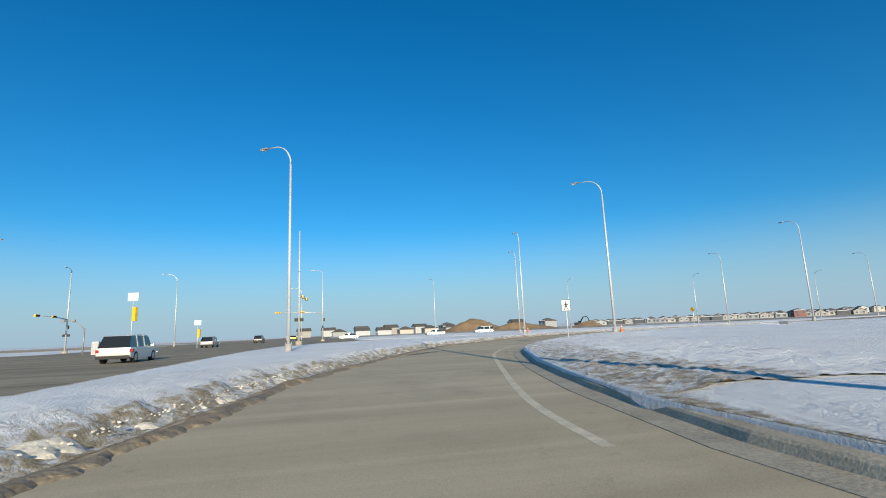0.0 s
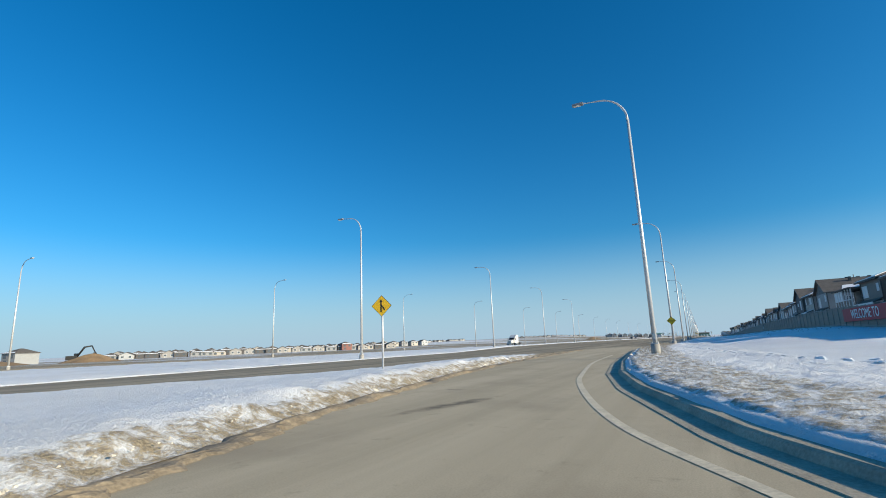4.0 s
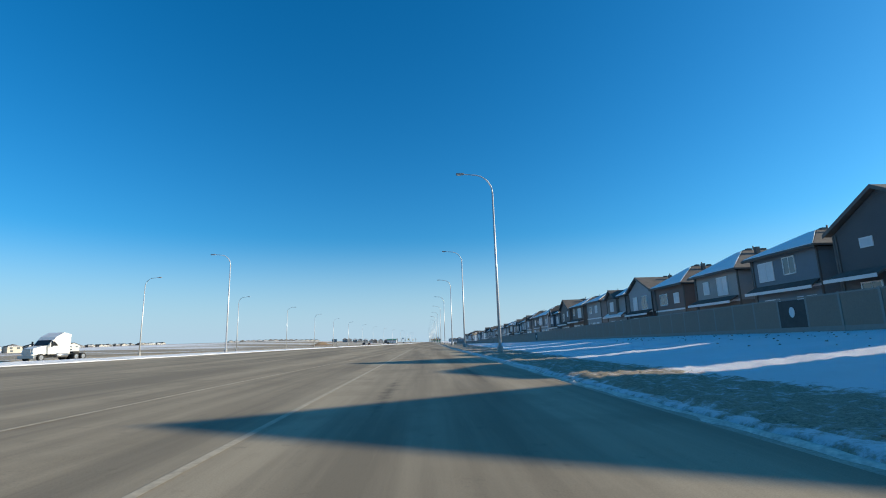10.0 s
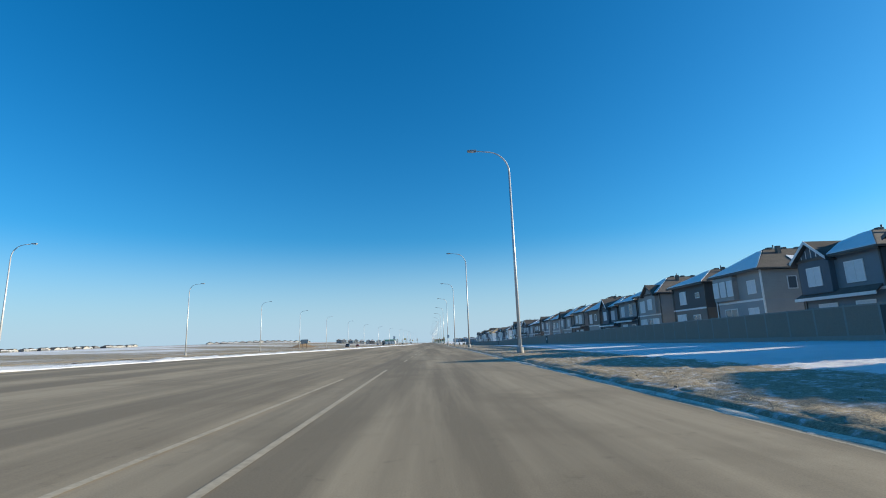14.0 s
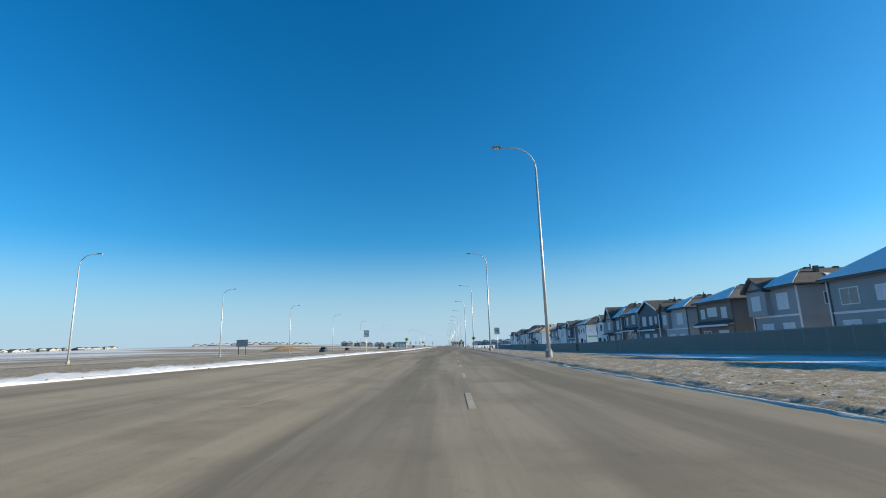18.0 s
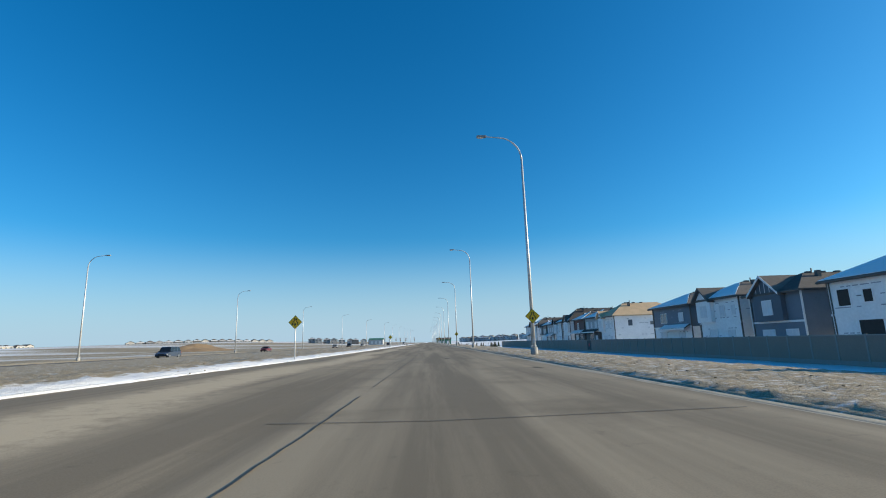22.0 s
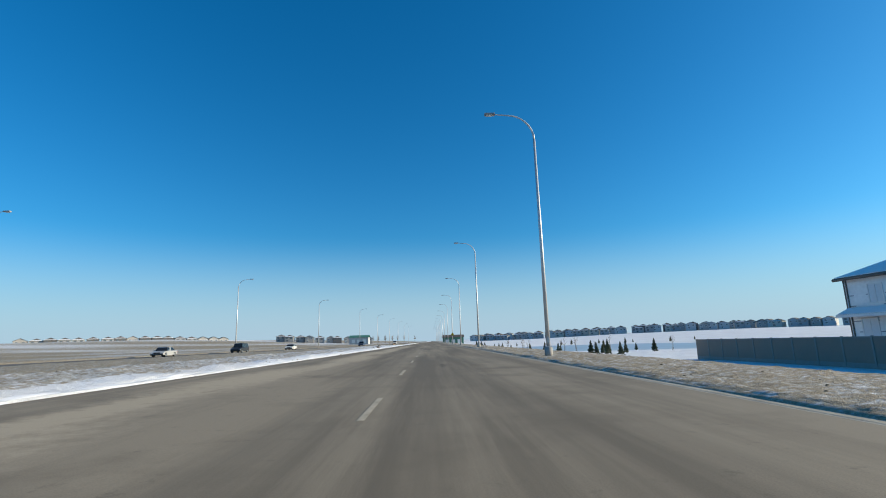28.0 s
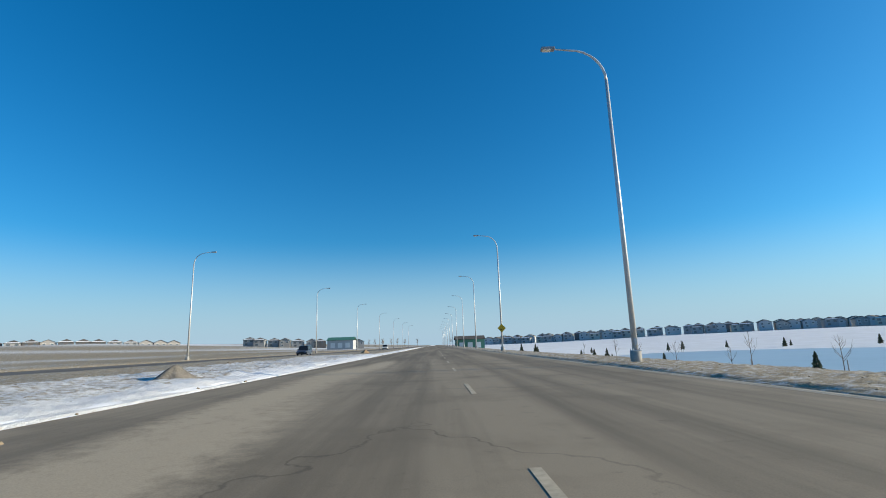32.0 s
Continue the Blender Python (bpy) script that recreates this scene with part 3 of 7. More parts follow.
strip("road_cross_corner", [(-49.5, -70, 64), (-42.0, -70, 64)], M_ROAD, "asphalt of the intersection", "road", -0.008)
strip("road_far", [(y, far_lamp_x(y) + 1.0, far_lamp_x(y) + 12.6) for y in (-42, 29, 71, 116, 155, 203, 248, 294, 344, 391, 440, 494, 555, 613, 672, 722, 810, 900, 1200)], M_DARKROAD, "dark asphalt carriageway past the median", "road")


# ---- kerb, gutter and the ragged edges of the snow ----
def kerb_line(name, pts, label, side=1):
    """Concrete kerb with a gutter apron, swept along a line of (x, y)."""
    prof = [(-0.40, 0.0), (-0.40, 0.012), (-0.02, 0.02), (0.03, 0.10), (0.07, 0.125), (0.24, 0.13), (0.26, 0.0)]
    bm = bmn()
    prev = None
    for i, (x, y) in enumerate(pts):
        a, b = pts[max(i - 1, 0)], pts[min(i + 1, len(pts) - 1)]
        d = Vector((b[0] - a[0], b[1] - a[1], 0)).normalized()
        n = Vector((d.y, -d.x, 0)) * side
        cur = [bm.verts.new(Vector((x, y, 0)) + n * o + Vector((0, 0, z * (1 - 0.92 * smooth((y - 38) / 20))))) for o, z in ((o * (1 - 0.85 * smooth((y - 38) / 20)) if o < 0 else o, z) for o, z in prof)]
        if prev:
            for q in range(len(prof) - 1):
                bm.faces.new((prev[q], prev[q + 1], cur[q + 1], cur[q]))
        prev = cur
    return tagged(new(name, finish(bm, name, M_CONCRETE)), label, "kerb", kind="structure")


def refine(table, y0, y1, step):
    n = max(2, int((y1 - y0) / step))
    ys = [y0 + (y1 - y0) * i / n for i in range(n + 1)]
    return [(along(table, y), y) for y in ys]


kerb_line("kerb_right", [(210, -44.0), (90, -43.2)] + refine(KERB, -42.3, 70, 0.7) + refine(KERB, 72, 900, 6), "worn concrete kerb with gutter, edged by snow")


def windrow(name, pts, width, height, material, label, seed, gap=0.0):
    """A ridge of ploughed, lumpy snow along a line, broken into crusts."""
    bm = bmn()
    n = 9
    prev = None
    for i, (x, y) in enumerate(pts):
        a, b = pts[max(i - 1, 0)], pts[min(i + 1, len(pts) - 1)]
        d = Vector((b[0] - a[0], b[1] - a[1], 0)).normalized()
        nn = Vector((d.y, -d.x, 0))
        h = height * max(0.0, 0.65 + 0.9 * noise.noise(Vector((x * 0.7, y * 0.7, seed))) - gap)
        cur = []
        for q in range(n):
            s = q / (n - 1) * 2 - 1
            z = h * (1 - s * s) + h * 0.55 * noise.noise(Vector((x * 3, y * 3, s * 2 + seed))) * (1 - abs(s))
            z += h * 0.4 * noise.noise(Vector((x * 9, y * 9, s * 5 + seed))) * (1 - abs(s))
            o = s * width * (0.65 + 0.5 * noise.noise(Vector((x * 1.3, y * 1.3, 9 + seed))) + 0.45 * noise.noise(Vector((x * 5, y * 5, (9 if s < 0 else 2) + seed))))
            cur.append(bm.verts.new(Vector((x, y, 0.022 - 0.02 * s * s + (along(LIFT, y) if x < -5 else 0))) + nn * o + Vector((0, 0, max(z, -0.02)))))
        if prev:
            for q in range(n - 1):
                bm.faces.new((prev[q], prev[q + 1], cur[q + 1], cur[q]))
        prev = cur
    return tagged(new(name, finish(bm, name, material)), label, "snow", kind="stuff")


def chunks(name, pts, count, spread, size, base, material, label, seed):
    """Loose broken crusts of snow or ice strewn along a line."""
    rnd = random.Random(seed)
    verts, faces = [], []
    for _ in range(count):
        i = rnd.randrange(len(pts) - 1)
        q = rnd.random()
        x = pts[i][0] + (pts[i + 1][0] - pts[i][0]) * q + rnd.gauss(0, spread)
        y = pts[i][1] + (pts[i + 1][1] - pts[i][1]) * q + rnd.gauss(0, spread * 0.5)
        z = base(x, y)
        if name.startswith(("kerb", "verge")) and x < kerb_x(y) + 0.45:
            continue
        s = size * rnd.uniform(0.4, 1.5)
        k = len(verts)
        m = 6
        turn = rnd.random() * 6.3
        for ring, (r, hh) in enumerate(((1.0, -0.2), (0.85, 0.35), (0.4, 0.6))):
            for j in range(m):
                a = turn + j * 6.283 / m
                rr = s * r * rnd.uniform(0.7, 1.25)
                verts.append((x + rr * math.cos(a), y + rr * math.sin(a), z + s * hh * rnd.uniform(0.6, 1.3)))
        for ring in range(2):
            for j in range(m):
                a, b = k + ring * m + j, k + ring * m + (j + 1) % m
                faces.append((a, b, b + m, a + m))
        faces.append(tuple(k + 2 * m + j for j in range(m)))
    me = bpy.data.meshes.new(name)
    me.from_pydata(verts, [], faces)
    me.materials.append(material)
    return tagged(new(name, me), label, "snow", kind="stuff")


# ---- traffic island between the turning lane and the carriageway ----
def island():
    outer = [(82.0, -52.5), (61.5, -48.6), (54.9, -47.4), (42.8, -43.1), (33.4, -39.2), (24.2, -32.4), (17.7, -26.5), (12.1, -18.6), (7.1, -10.4), (3.9, -1.6), (1.6, 6.9), (0.5, 11.7), (-0.8, 20.0), (-2.2, 38.0), (-3.2, 53.0)]
    inner = [(82.0, -55.5), (58.0, -54.0), (48.0, -54.2), (36.0, -54.5), (24.0, -54.5), (12.0, -53.5), (1.0, -49.5), (-7.0, -43.0), (-13.0, -33.0), (-15.5, -18.0), (-14.6, -3.0), (-11.0, 6.5), (-6.8, 16.0), (-5.6, 36.0), (-3.8, 53.0)]
    bm = bmn()
    prev = None
    lay = bm.verts.layers.float.new("bare")
    n = 36
    for i in range(len(outer) - 1):
        steps = max(4, int(math.dist(outer[i], outer[i + 1]) / 0.28))
        for s in range(steps):
            q = s / steps
            a = [outer[i][c] + (outer[i + 1][c] - outer[i][c]) * q for c in (0, 1)]
            b = [inner[i][c] + (inner[i + 1][c] - inner[i][c]) * q for c in (0, 1)]
            w = math.dist(a, b)
            cur = []
            for j in range(n + 1):
                t = (j / n)
                t = 0.5 - 0.5 * math.cos(math.pi * t)
                x, y = a[0] + (b[0] - a[0]) * t, a[1] + (b[1] - a[1]) * t
                d = min(t, 1 - t) * w
                hh = 1 - 0.85 * smooth((y - 18) / 26)
                near = 1 - smooth((t * w - 1.5) / 6)
                z = 0.012 + (0.12 + 0.20 * near) * hh * smooth(d / 1.4) + rough_z(x, y, (0.03 + 0.06 * near) * hh * smooth(d / 0.5), 0.9) + 0.07 * near * hh * smooth(d / 0.5) * smooth((2.0 - d) / 1.5)
                z += 0.11 * near * hh * smooth(d / 0.25) * smooth((2.6 - d) / 1.6) * noise.fractal(Vector((x * 2.3, y * 2.3, 7)), 0.7, 2.1, 4)
                v = bm.verts.new((x, y, z))
                v[lay] = -0.25 + 0.9 * smooth((y - 30) / 14) + 0.58 * smooth((1.9 - d) / 1.5) + (0.35 * smooth((3.0 - (1 - t) * w) / 2.0) if y < -30 else 0)
                cur.append(v)
            if prev:
                for j in range(n):
                    f = bm.faces.new((prev[j], prev[j + 1], cur[j + 1], cur[j]))
                    f.smooth = True
            prev = cur
    return tagged(new("traffic_island", finish(bm, "traffic_island", M_GROUND)), "snow-covered traffic island with dirty ploughed edges", "traffic island", kind="structure")


island()
RL = [(82.0, -52.4), (64.0, -49.2), (59.9, -48.2), (54.9, -47.4), (46.9, -44.8), (42.8, -43.1), (33.4, -39.2), (27.0, -34.3), (21.8, -30.4), (17.7, -26.5), (12.7, -19.4), (9.9, -15.8), (7.1, -10.4), (3.9, -1.6), (2.5, 2.5), (1.6, 6.9), (0.5, 11.7), (-0.6, 19.0), (-1.5, 27.0), (-2.2, 38.0), (-2.9, 45.0), (-3.2, 53.0)]


def dense(pts, step):
    out = []
    for a, b in zip(pts, pts[1:]):
        n = max(1, int(math.dist(a, b) / step))
        out += [(a[0] + (b[0] - a[0]) * i / n, a[1] + (b[1] - a[1]) * i / n) for i in range(n)]
    return out + [pts[-1]]


RS = [q for q in RL if q[1] < 30]
windrow("snow_windrow", [(x - 0.5, y - 0.35) for x, y in dense(RS, 0.14)], 0.45, 0.12, M_DIRTYSNOW, "ridge of dirty ploughed snow along the traffic island", 5)
windrow("slush_edge", [(x + 0.25, y + 0.2) for x, y in dense(RL, 0.11)], 0.36, 0.085, M_SLUSH, "sandy slush along the edge of the turning lane", 8, 0.12)
chunks("snow_chunks", [(x - 0.7, y - 0.4) for x, y in RS], 3000, 0.45, 0.02, lambda x, y: 0.16, M_DIRTYSNOW, "broken crusts of dirty snow beside the turning lane", 11)
KL = refine(KERB, -42, 62, 1.5)
windrow("kerb_snow", [(x + 0.30, y + 0.1) for x, y in dense(KL, 0.16)], 0.26, 0.15, M_DIRTYSNOW, "crusty ploughed snow along the kerb", 21)
chunks("kerb_snow_chunks", [(x + 1.2, y + 0.5) for x, y in KL], 3600, 0.7, 0.02, lambda x, y: verge_z(x, y), M_DIRTYSNOW, "broken snow crusts beside the kerb", 22)
KS = refine(KERB, 56, 630, 3.0)
windrow("verge_snow", [(x + 0.16, y) for x, y in dense(refine(KERB, 44, 330, 3.0), 0.35)], 0.20, 0.04, M_DIRTYSNOW, "thin dirty snow ridge along the kerb", 23, 0.3)
chunks("verge_clods", [(x + 2.0, y) for x, y in KS], 3500, 1.0, 0.03, lambda x, y: verge_z(x, y) + 0.02, M_SLUSH, "clods of frozen dirt and grass on the verge", 24)
MS = refine(MEDIAN, 60, 665, 4.0)
windrow("median_snow", [(x - 0.5, y) for x, y in dense(MS, 0.6)], 0.6, 0.07, M_SNOW, "low snow ridge along the median", 25)
chunks("median_clods", [(x - 4.5, y) for x, y in refine(MEDIAN, 240, 665, 4.0)], 1500, 2.2, 0.05, lambda x, y: left_z(x, y), M_SLUSH, "tufts of dead grass through the snow on the median", 26)


# footprints: pairs of pushed-up snow along a trail past the lamps
def footprints():
    rnd = random.Random(41)
    line = dense([(31.0, -6.0), (20.0, 2.0), (14.0, 11.0), (11.0, 21.0), (8.8, 36.0), (7.8, 48.0), (7.4, 60.0), (7.6, 76.0)], 0.62)
    verts, faces = [], []
    for i, (x, y) in enumerate(line):
        a, b = line[max(i - 1, 0)], line[min(i + 1, len(line) - 1)]
        d = Vector((b[0] - a[0], b[1] - a[1], 0)).normalized()
        n = Vector((d.y, -d.x, 0))
        c = Vector((x, y, 0)) + n * (0.13 if i % 2 else -0.13) + n * rnd.gauss(0, 0.05)
        k = len(verts)
        for j in range(8):
            w = 2 * math.pi * j / 8
            for s, h in ((0.75, 0.0), (1.0, 0.045), (1.45, 0.015)):
                p = c + d * (0.17 * s * math.cos(w)) + n * (0.09 * s * math.sin(w))
                verts.append((p.x, p.y, verge_z(p.x, p.y) + 0.01 + h * rnd.uniform(0.7, 1.3)))
        for j in range(8):
            u, v = k + 3 * j, k + 3 * ((j + 1) % 8)
            faces += [(u, v, v + 1, u + 1), (u + 1, v + 1, v + 2, u + 2)]
    me = bpy.data.meshes.new("footprints")
    me.from_pydata(verts, [], faces)
    me.materials.append(M_SNOW)
    return tagged(new("footprints", me), "trail of footprints trodden into the snow", "footprints", kind="stuff")


footprints()
chunks("bank_tufts", [(along(FENCE, y) - 5.0, y) for y in range(50, 150, 5)], 420, 1.7, 0.05, verge_z, M_SLUSH, "dry grass tufts poking through the snow bank", 27)


def crust(name, line, lo, hi, step, zfun, bfun, amp, side, label, seed, freq=1.6):
    """Fine-grained, trampled and half-thawed ground along a line: real lumps and hollows."""
    n = int((hi - lo) / step)
    verts, faces, bare = [], [], []
    for i, (x, y) in enumerate(line):
        a, b = line[max(i - 3, 0)], line[min(i + 3, len(line) - 1)]
        d = Vector((b[0] - a[0], b[1] - a[1], 0)).normalized()
        nn = Vector((d.y, -d.x, 0)) * side
        for j in range(n + 1):
            o = lo + (hi - lo) * j / n
            px, py = x + nn.x * o, y + nn.y * o
            edge = smooth((o - lo) / 0.3) * smooth((hi - o) / 1.2)
            v = Vector((px * freq, py * freq, seed))
            lump = max(0.0, 0.25 + noise.fractal(v, 0.7, 2.2, 4)) * amp * (1 + 0.7 * smooth((py - 50) / 15) * smooth((150 - py) / 15) * smooth((4.0 - o) / 1.5) if side > 0 else 1)
            verts.append((px, py, zfun(px, py) - 0.03 + (0.045 + lump) * edge))
            bare.append(bfun(o, py))
    m = n + 1
    for i in range(len(line) - 1):
        for j in range(n):
            faces.append((i * m + j, i * m + j + 1, (i + 1) * m + j + 1, (i + 1) * m + j))
    me = bpy.data.meshes.new(name)
    me.from_pydata(verts, [], faces)
    me.polygons.foreach_set("use_smooth", [True] * len(me.polygons))
    me.attributes.new("bare", "FLOAT", "POINT").data.foreach_set("value", bare)
    me.materials.append(M_GROUND)
    return tagged(new(name, me), label, "ground", kind="stuff")


crust("crusted_verge", dense(refine(KERB, -42, 58, 0.7), 0.12), 0.3, 7.0, 0.13, verge_z, verge_bare, 0.05, 1, "trampled snow crust and dry grass beside the turning lane", 31, 7.0)
crust("grassy_verge", dense(refine(KERB, 58, 640, 6), 0.3), 0.3, 8.5, 0.22, verge_z, verge_bare, 0.055, 1, "patchy snow and flattened dry grass beside the kerb", 32, 3.6)
crust("grassy_median", dense(refine(MEDIAN, 220, 665, 6), 0.42), 0.3, 9.5, 0.3, left_z, lambda o, y: along([(220, 0.40), (380, 0.44), (480, 0.36), (590, 0.24)], y) - 0.66 * smooth((2.0 - o) / 1.4), 0.09, -1, "snow patches between tufts of dry grass on the median", 33, 1.3)


# ---- road markings ----
def stripe(name, pts, width, label, z=0.006, material=None):
    bm = bmn()
    prev = None
    for i, (x, y) in enumerate(pts):
        a, b = pts[max(i - 1, 0)], pts[min(i + 1, len(pts) - 1)]
        d = Vector((b[0] - a[0], b[1] - a[1], 0)).normalized()
        n = Vector((d.y, -d.x, 0)) * width / 2
        cur = [bm.verts.new(Vector((x, y, z + (road_z(x, y) if y > 62 else 0))) + n * s) for s in (-1, 1)]
        if prev:
            bm.faces.new((prev[0], prev[1], cur[1], cur[0]))
        prev = cur
    return tagged(new(name, finish(bm, name, material or M_LINE)), label, "road marking", kind="structure")


EDGE = [(63.6, -43.5), (59.9, -42.9), (51.3, -40.5), (46.4, -39.0), (41.7, -36.9), (36.4, -33.8), (28.7, -27.8), (24.5, -23.8), (17.8, -16.5), (14.3, -10.7), (10.6, -2.1), (8.2, 2.5), (6.4, 8.4), (5.5, 13.0), (4.3, 21.5), (3.6, 32.0)]
def curve(pts, k=8):
    """A smooth line through the points."""
    out = []
    for i in range(len(pts) - 1):
        p = [Vector(pts[max(0, min(len(pts) - 1, i + j))]) for j in (-1, 0, 1, 2)]
        for s in range(k):
            t = s / k
            q = 0.5 * (2 * p[1] + (p[2] - p[0]) * t + (2 * p[0] - 5 * p[1] + 4 * p[2] - p[3]) * t * t + (3 * p[1] - p[0] - 3 * p[2] + p[3]) * t ** 3)
            out.append((q.x, q.y))
    return out + [pts[-1]]


stripe("lane_edge_line", curve(EDGE), 0.15, "worn white edge line in the turning lane", material=M_LINE)
stripe("lane_line", [(-2.5, 58), (-2.5, 205)], 0.12, "worn white lane line", material=M_FAINT)
stripe("lane_line_far", curve([(-6.6, 90), (-6.2, 115), (-4.8, 146), (-4.1, 170), (-3.6, 200)]), 0.12, "faint white lane line", material=M_FAINT)
for i in range(17):
    y = 214 + 8.6 * i
    x = along([(210, -2.2), (238, -1.8), (262, -1.25), (292, -0.5), (330, 0.1), (350, 0.7)], y)
    stripe("lane_dash", [(x, y), (x + 0.05, y + 3.0)], 0.14, "short worn white lane dash", material=M_FAINT)
for i in range(4):
    y = 283.5 + 14.4 * i
    x = along([(280, -5.3), (327, -4.1), (400, -2.6)], y)
    stripe("lane_dash", [(x, y), (x + 0.1, y + 2.6)], 0.11, "short worn white lane dash", material=M_TRACE)
for i in range(44):
    y = 431.5 + 9.95 * i
    stripe("lane_dash", [(-2.15, y), (-2.15, y + 3.0)], 0.12, "short worn white lane dash", material=M_FAINT)
for y in (92, 139, 160, 268, 309.6, 330, 372, 430, 520, 560, 612):
    stripe("pavement_crack", [(-3.6, y + 0.2), (-1, y - 0.1), (kerb_x(y) - 0.5, y + 0.1)], 0.03, "dark sealed crack across the road", 0.008, M_CRACK)
JOINT = [(236, -8.0), (258, -7.2), (284, -5.3), (303, -4.85), (347, -3.65), (371, -2.75), (397, -2.2), (420, -2.0)]
for y0, y1, w in ((236, 268, 0.014), (288, 316, 0.022), (343, 376, 0.028), (378, 402, 0.02), (408, 420, 0.012)):
    stripe("pavement_crack", [(along(JOINT, y) + 0.03 * noise.fractal(Vector((y * 1.3, 1, 0)), 0.8, 2.0, 4), y) for y in np.arange(y0, y1, 0.25).tolist()], w, "dark crack along the lane joint", 0.012, M_CRACK)
for x, y0, y1 in ((-1.5, 168, 175), (-1.3, 164, 168), (-1.7, 166, 173), (-1.1, 169, 174), (0.1, 40, 47), (0.15, 48, 53), (0.9, 44, 50), (0.1, 84, 90)):
    stripe("pavement_crack", [(x + 0.16 * noise.fractal(Vector((y * 2.6, x, 0)), 0.5, 2.0, 5), y) for y in np.arange(y0, y1, 0.06).tolist()], 0.007, "dark crack along the road", 0.005, M_CRACK)


# ---- street lamps ----
def street_lamp(label, height=16.25, reach=3.0):
    """Tapered pole on a concrete base; the arm bends over along -x."""
    t = thing("street_lamp", pose(0, 0, 0), label, "street lamp", "street lamps along the road")
    bm = bmn()
    tube(bm, [(0, 0, -0.3), (0, 0, 0.42)], [0.26, 0.25], 14)
    part("base", bm, M_FOOTING, t, "concrete footing")
    bm = bmn()
    box(bm, -0.18, 0.18, -0.18, 0.18, 0.42, 0.46)
    part("base_plate", bm, M_STEEL, t)
    for sx in (-0.15, 0.15):
        for sy in (-0.15, 0.15):
            bm = bmn()
            tube(bm, [(sx, sy, 0.46), (sx, sy, 0.54)], 0.025, 6)
            part("bolt", bm, M_STEEL, t)
    top = height - 2.0
    bm = bmn()
    tube(bm, [(0, 0, 0.46), (0, 0, top * 0.5), (0, 0, top)], [0.135, 0.11, 0.08], 12)
    pole = part("pole", bm, M_STEEL, t)
    bm = bmn()
    box(bm, -0.06, 0.06, -0.145, -0.125, 0.7, 1.0)
    part("hand_hole_cover", bm, M_STEEL, pole)
    bm = bmn()
    pts = [(0, 0, top)]
    for i in range(1, 9):
        a = math.pi / 2 * i / 8
        pts.append((-1.75 * (1 - math.cos(a)), 0, top + 1.75 * math.sin(a)))
    pts.append((-reach + 0.45, 0, top + 1.83))
    tube(bm, pts, [0.075] + [0.065] * 4 + [0.05] * 4 + [0.04], 8)
    arm = part("arm", bm, M_STEEL, t)
    bm = bmn()
    box(bm, -reach - 0.3, -reach + 0.42, -0.15, 0.15, top + 1.78, top + 1.92)
    head = part("lamp_head", bm, M_LAMP, t, bevel=0.04)
    bm = bmn()
    box(bm, -reach - 0.2, -reach + 0.2, -0.11, 0.11, top + 1.745, top + 1.785)
    part("lens", bm, M_LENS, head)
    return t


LAMP_Y = [25.6, 63.6, 101.9, 141.5, 180.3, 219.1, 264.9, 308.9, 353.4, 398.2, 443.5, 488.2, 533.8, 577.7, 621.5, 665.6, 707.1, 751.5, 795.9, 840.3, 884.7, 929.1, 973.5, 1017.9, 1062.3, 1106.7]
lamp = street_lamp("tall galvanised steel street lamp with curved arm on the verge")
lamp.matrix_basis = pose(7.0, LAMP_Y[0], 0.36)
for y in LAMP_Y[1:]:
    copy_thing(lamp, pose(6.3, y, 0.16))
median_lamp = copy_thing(lamp, pose(-19.8, -12.1, 0.1))
tagged(median_lamp, "tall galvanised steel street lamp standing on the median", group="street lamps on the median")
for x, y in ((-23.5, 38.3), (-26.7, 84.8), (-29.9, 131.9), (-32.4, 179.6)):
    copy_thing(median_lamp, pose(x, y, left_z(x, y)))
far_lamp = copy_thing(lamp, pose(far_lamp_x(71), 71, 0.3, 0, 0, 180))
tagged(far_lamp, "slender street lamp beyond the far carriageway", group="street lamps beyond the far carriageway")
for y in (29, 116, 155.5, 203, 248.5, 294.5, 344.5, 391, 440.5, 494.5, 554.7, 613.5, 672, 722, 772, 822, 872, 922, 972):
    copy_thing(far_lamp, pose(far_lamp_x(y), y, left_z(far_lamp_x(y), y), 0, 0, 180))
ramp_lamp = copy_thing(lamp, pose(24.1, -19.0, 0.3, 0, 0, 35))
tagged(ramp_lamp, "tall street lamp with curved arm beside the turning lane", group="street lamps round the intersection")
for x, y, turn in ((67.0, -40.0, 75), (30.5, -49.6, 50), (-1.8, -18.3, -8), (-69.4, -18.7, 10), (-51.1, -81.7, 90), (-10.9, -95.2, 250), (-91.4, -57.3, 90)):
    copy_thing(ramp_lamp, pose(x, y, 0.2, 0, 0, turn))


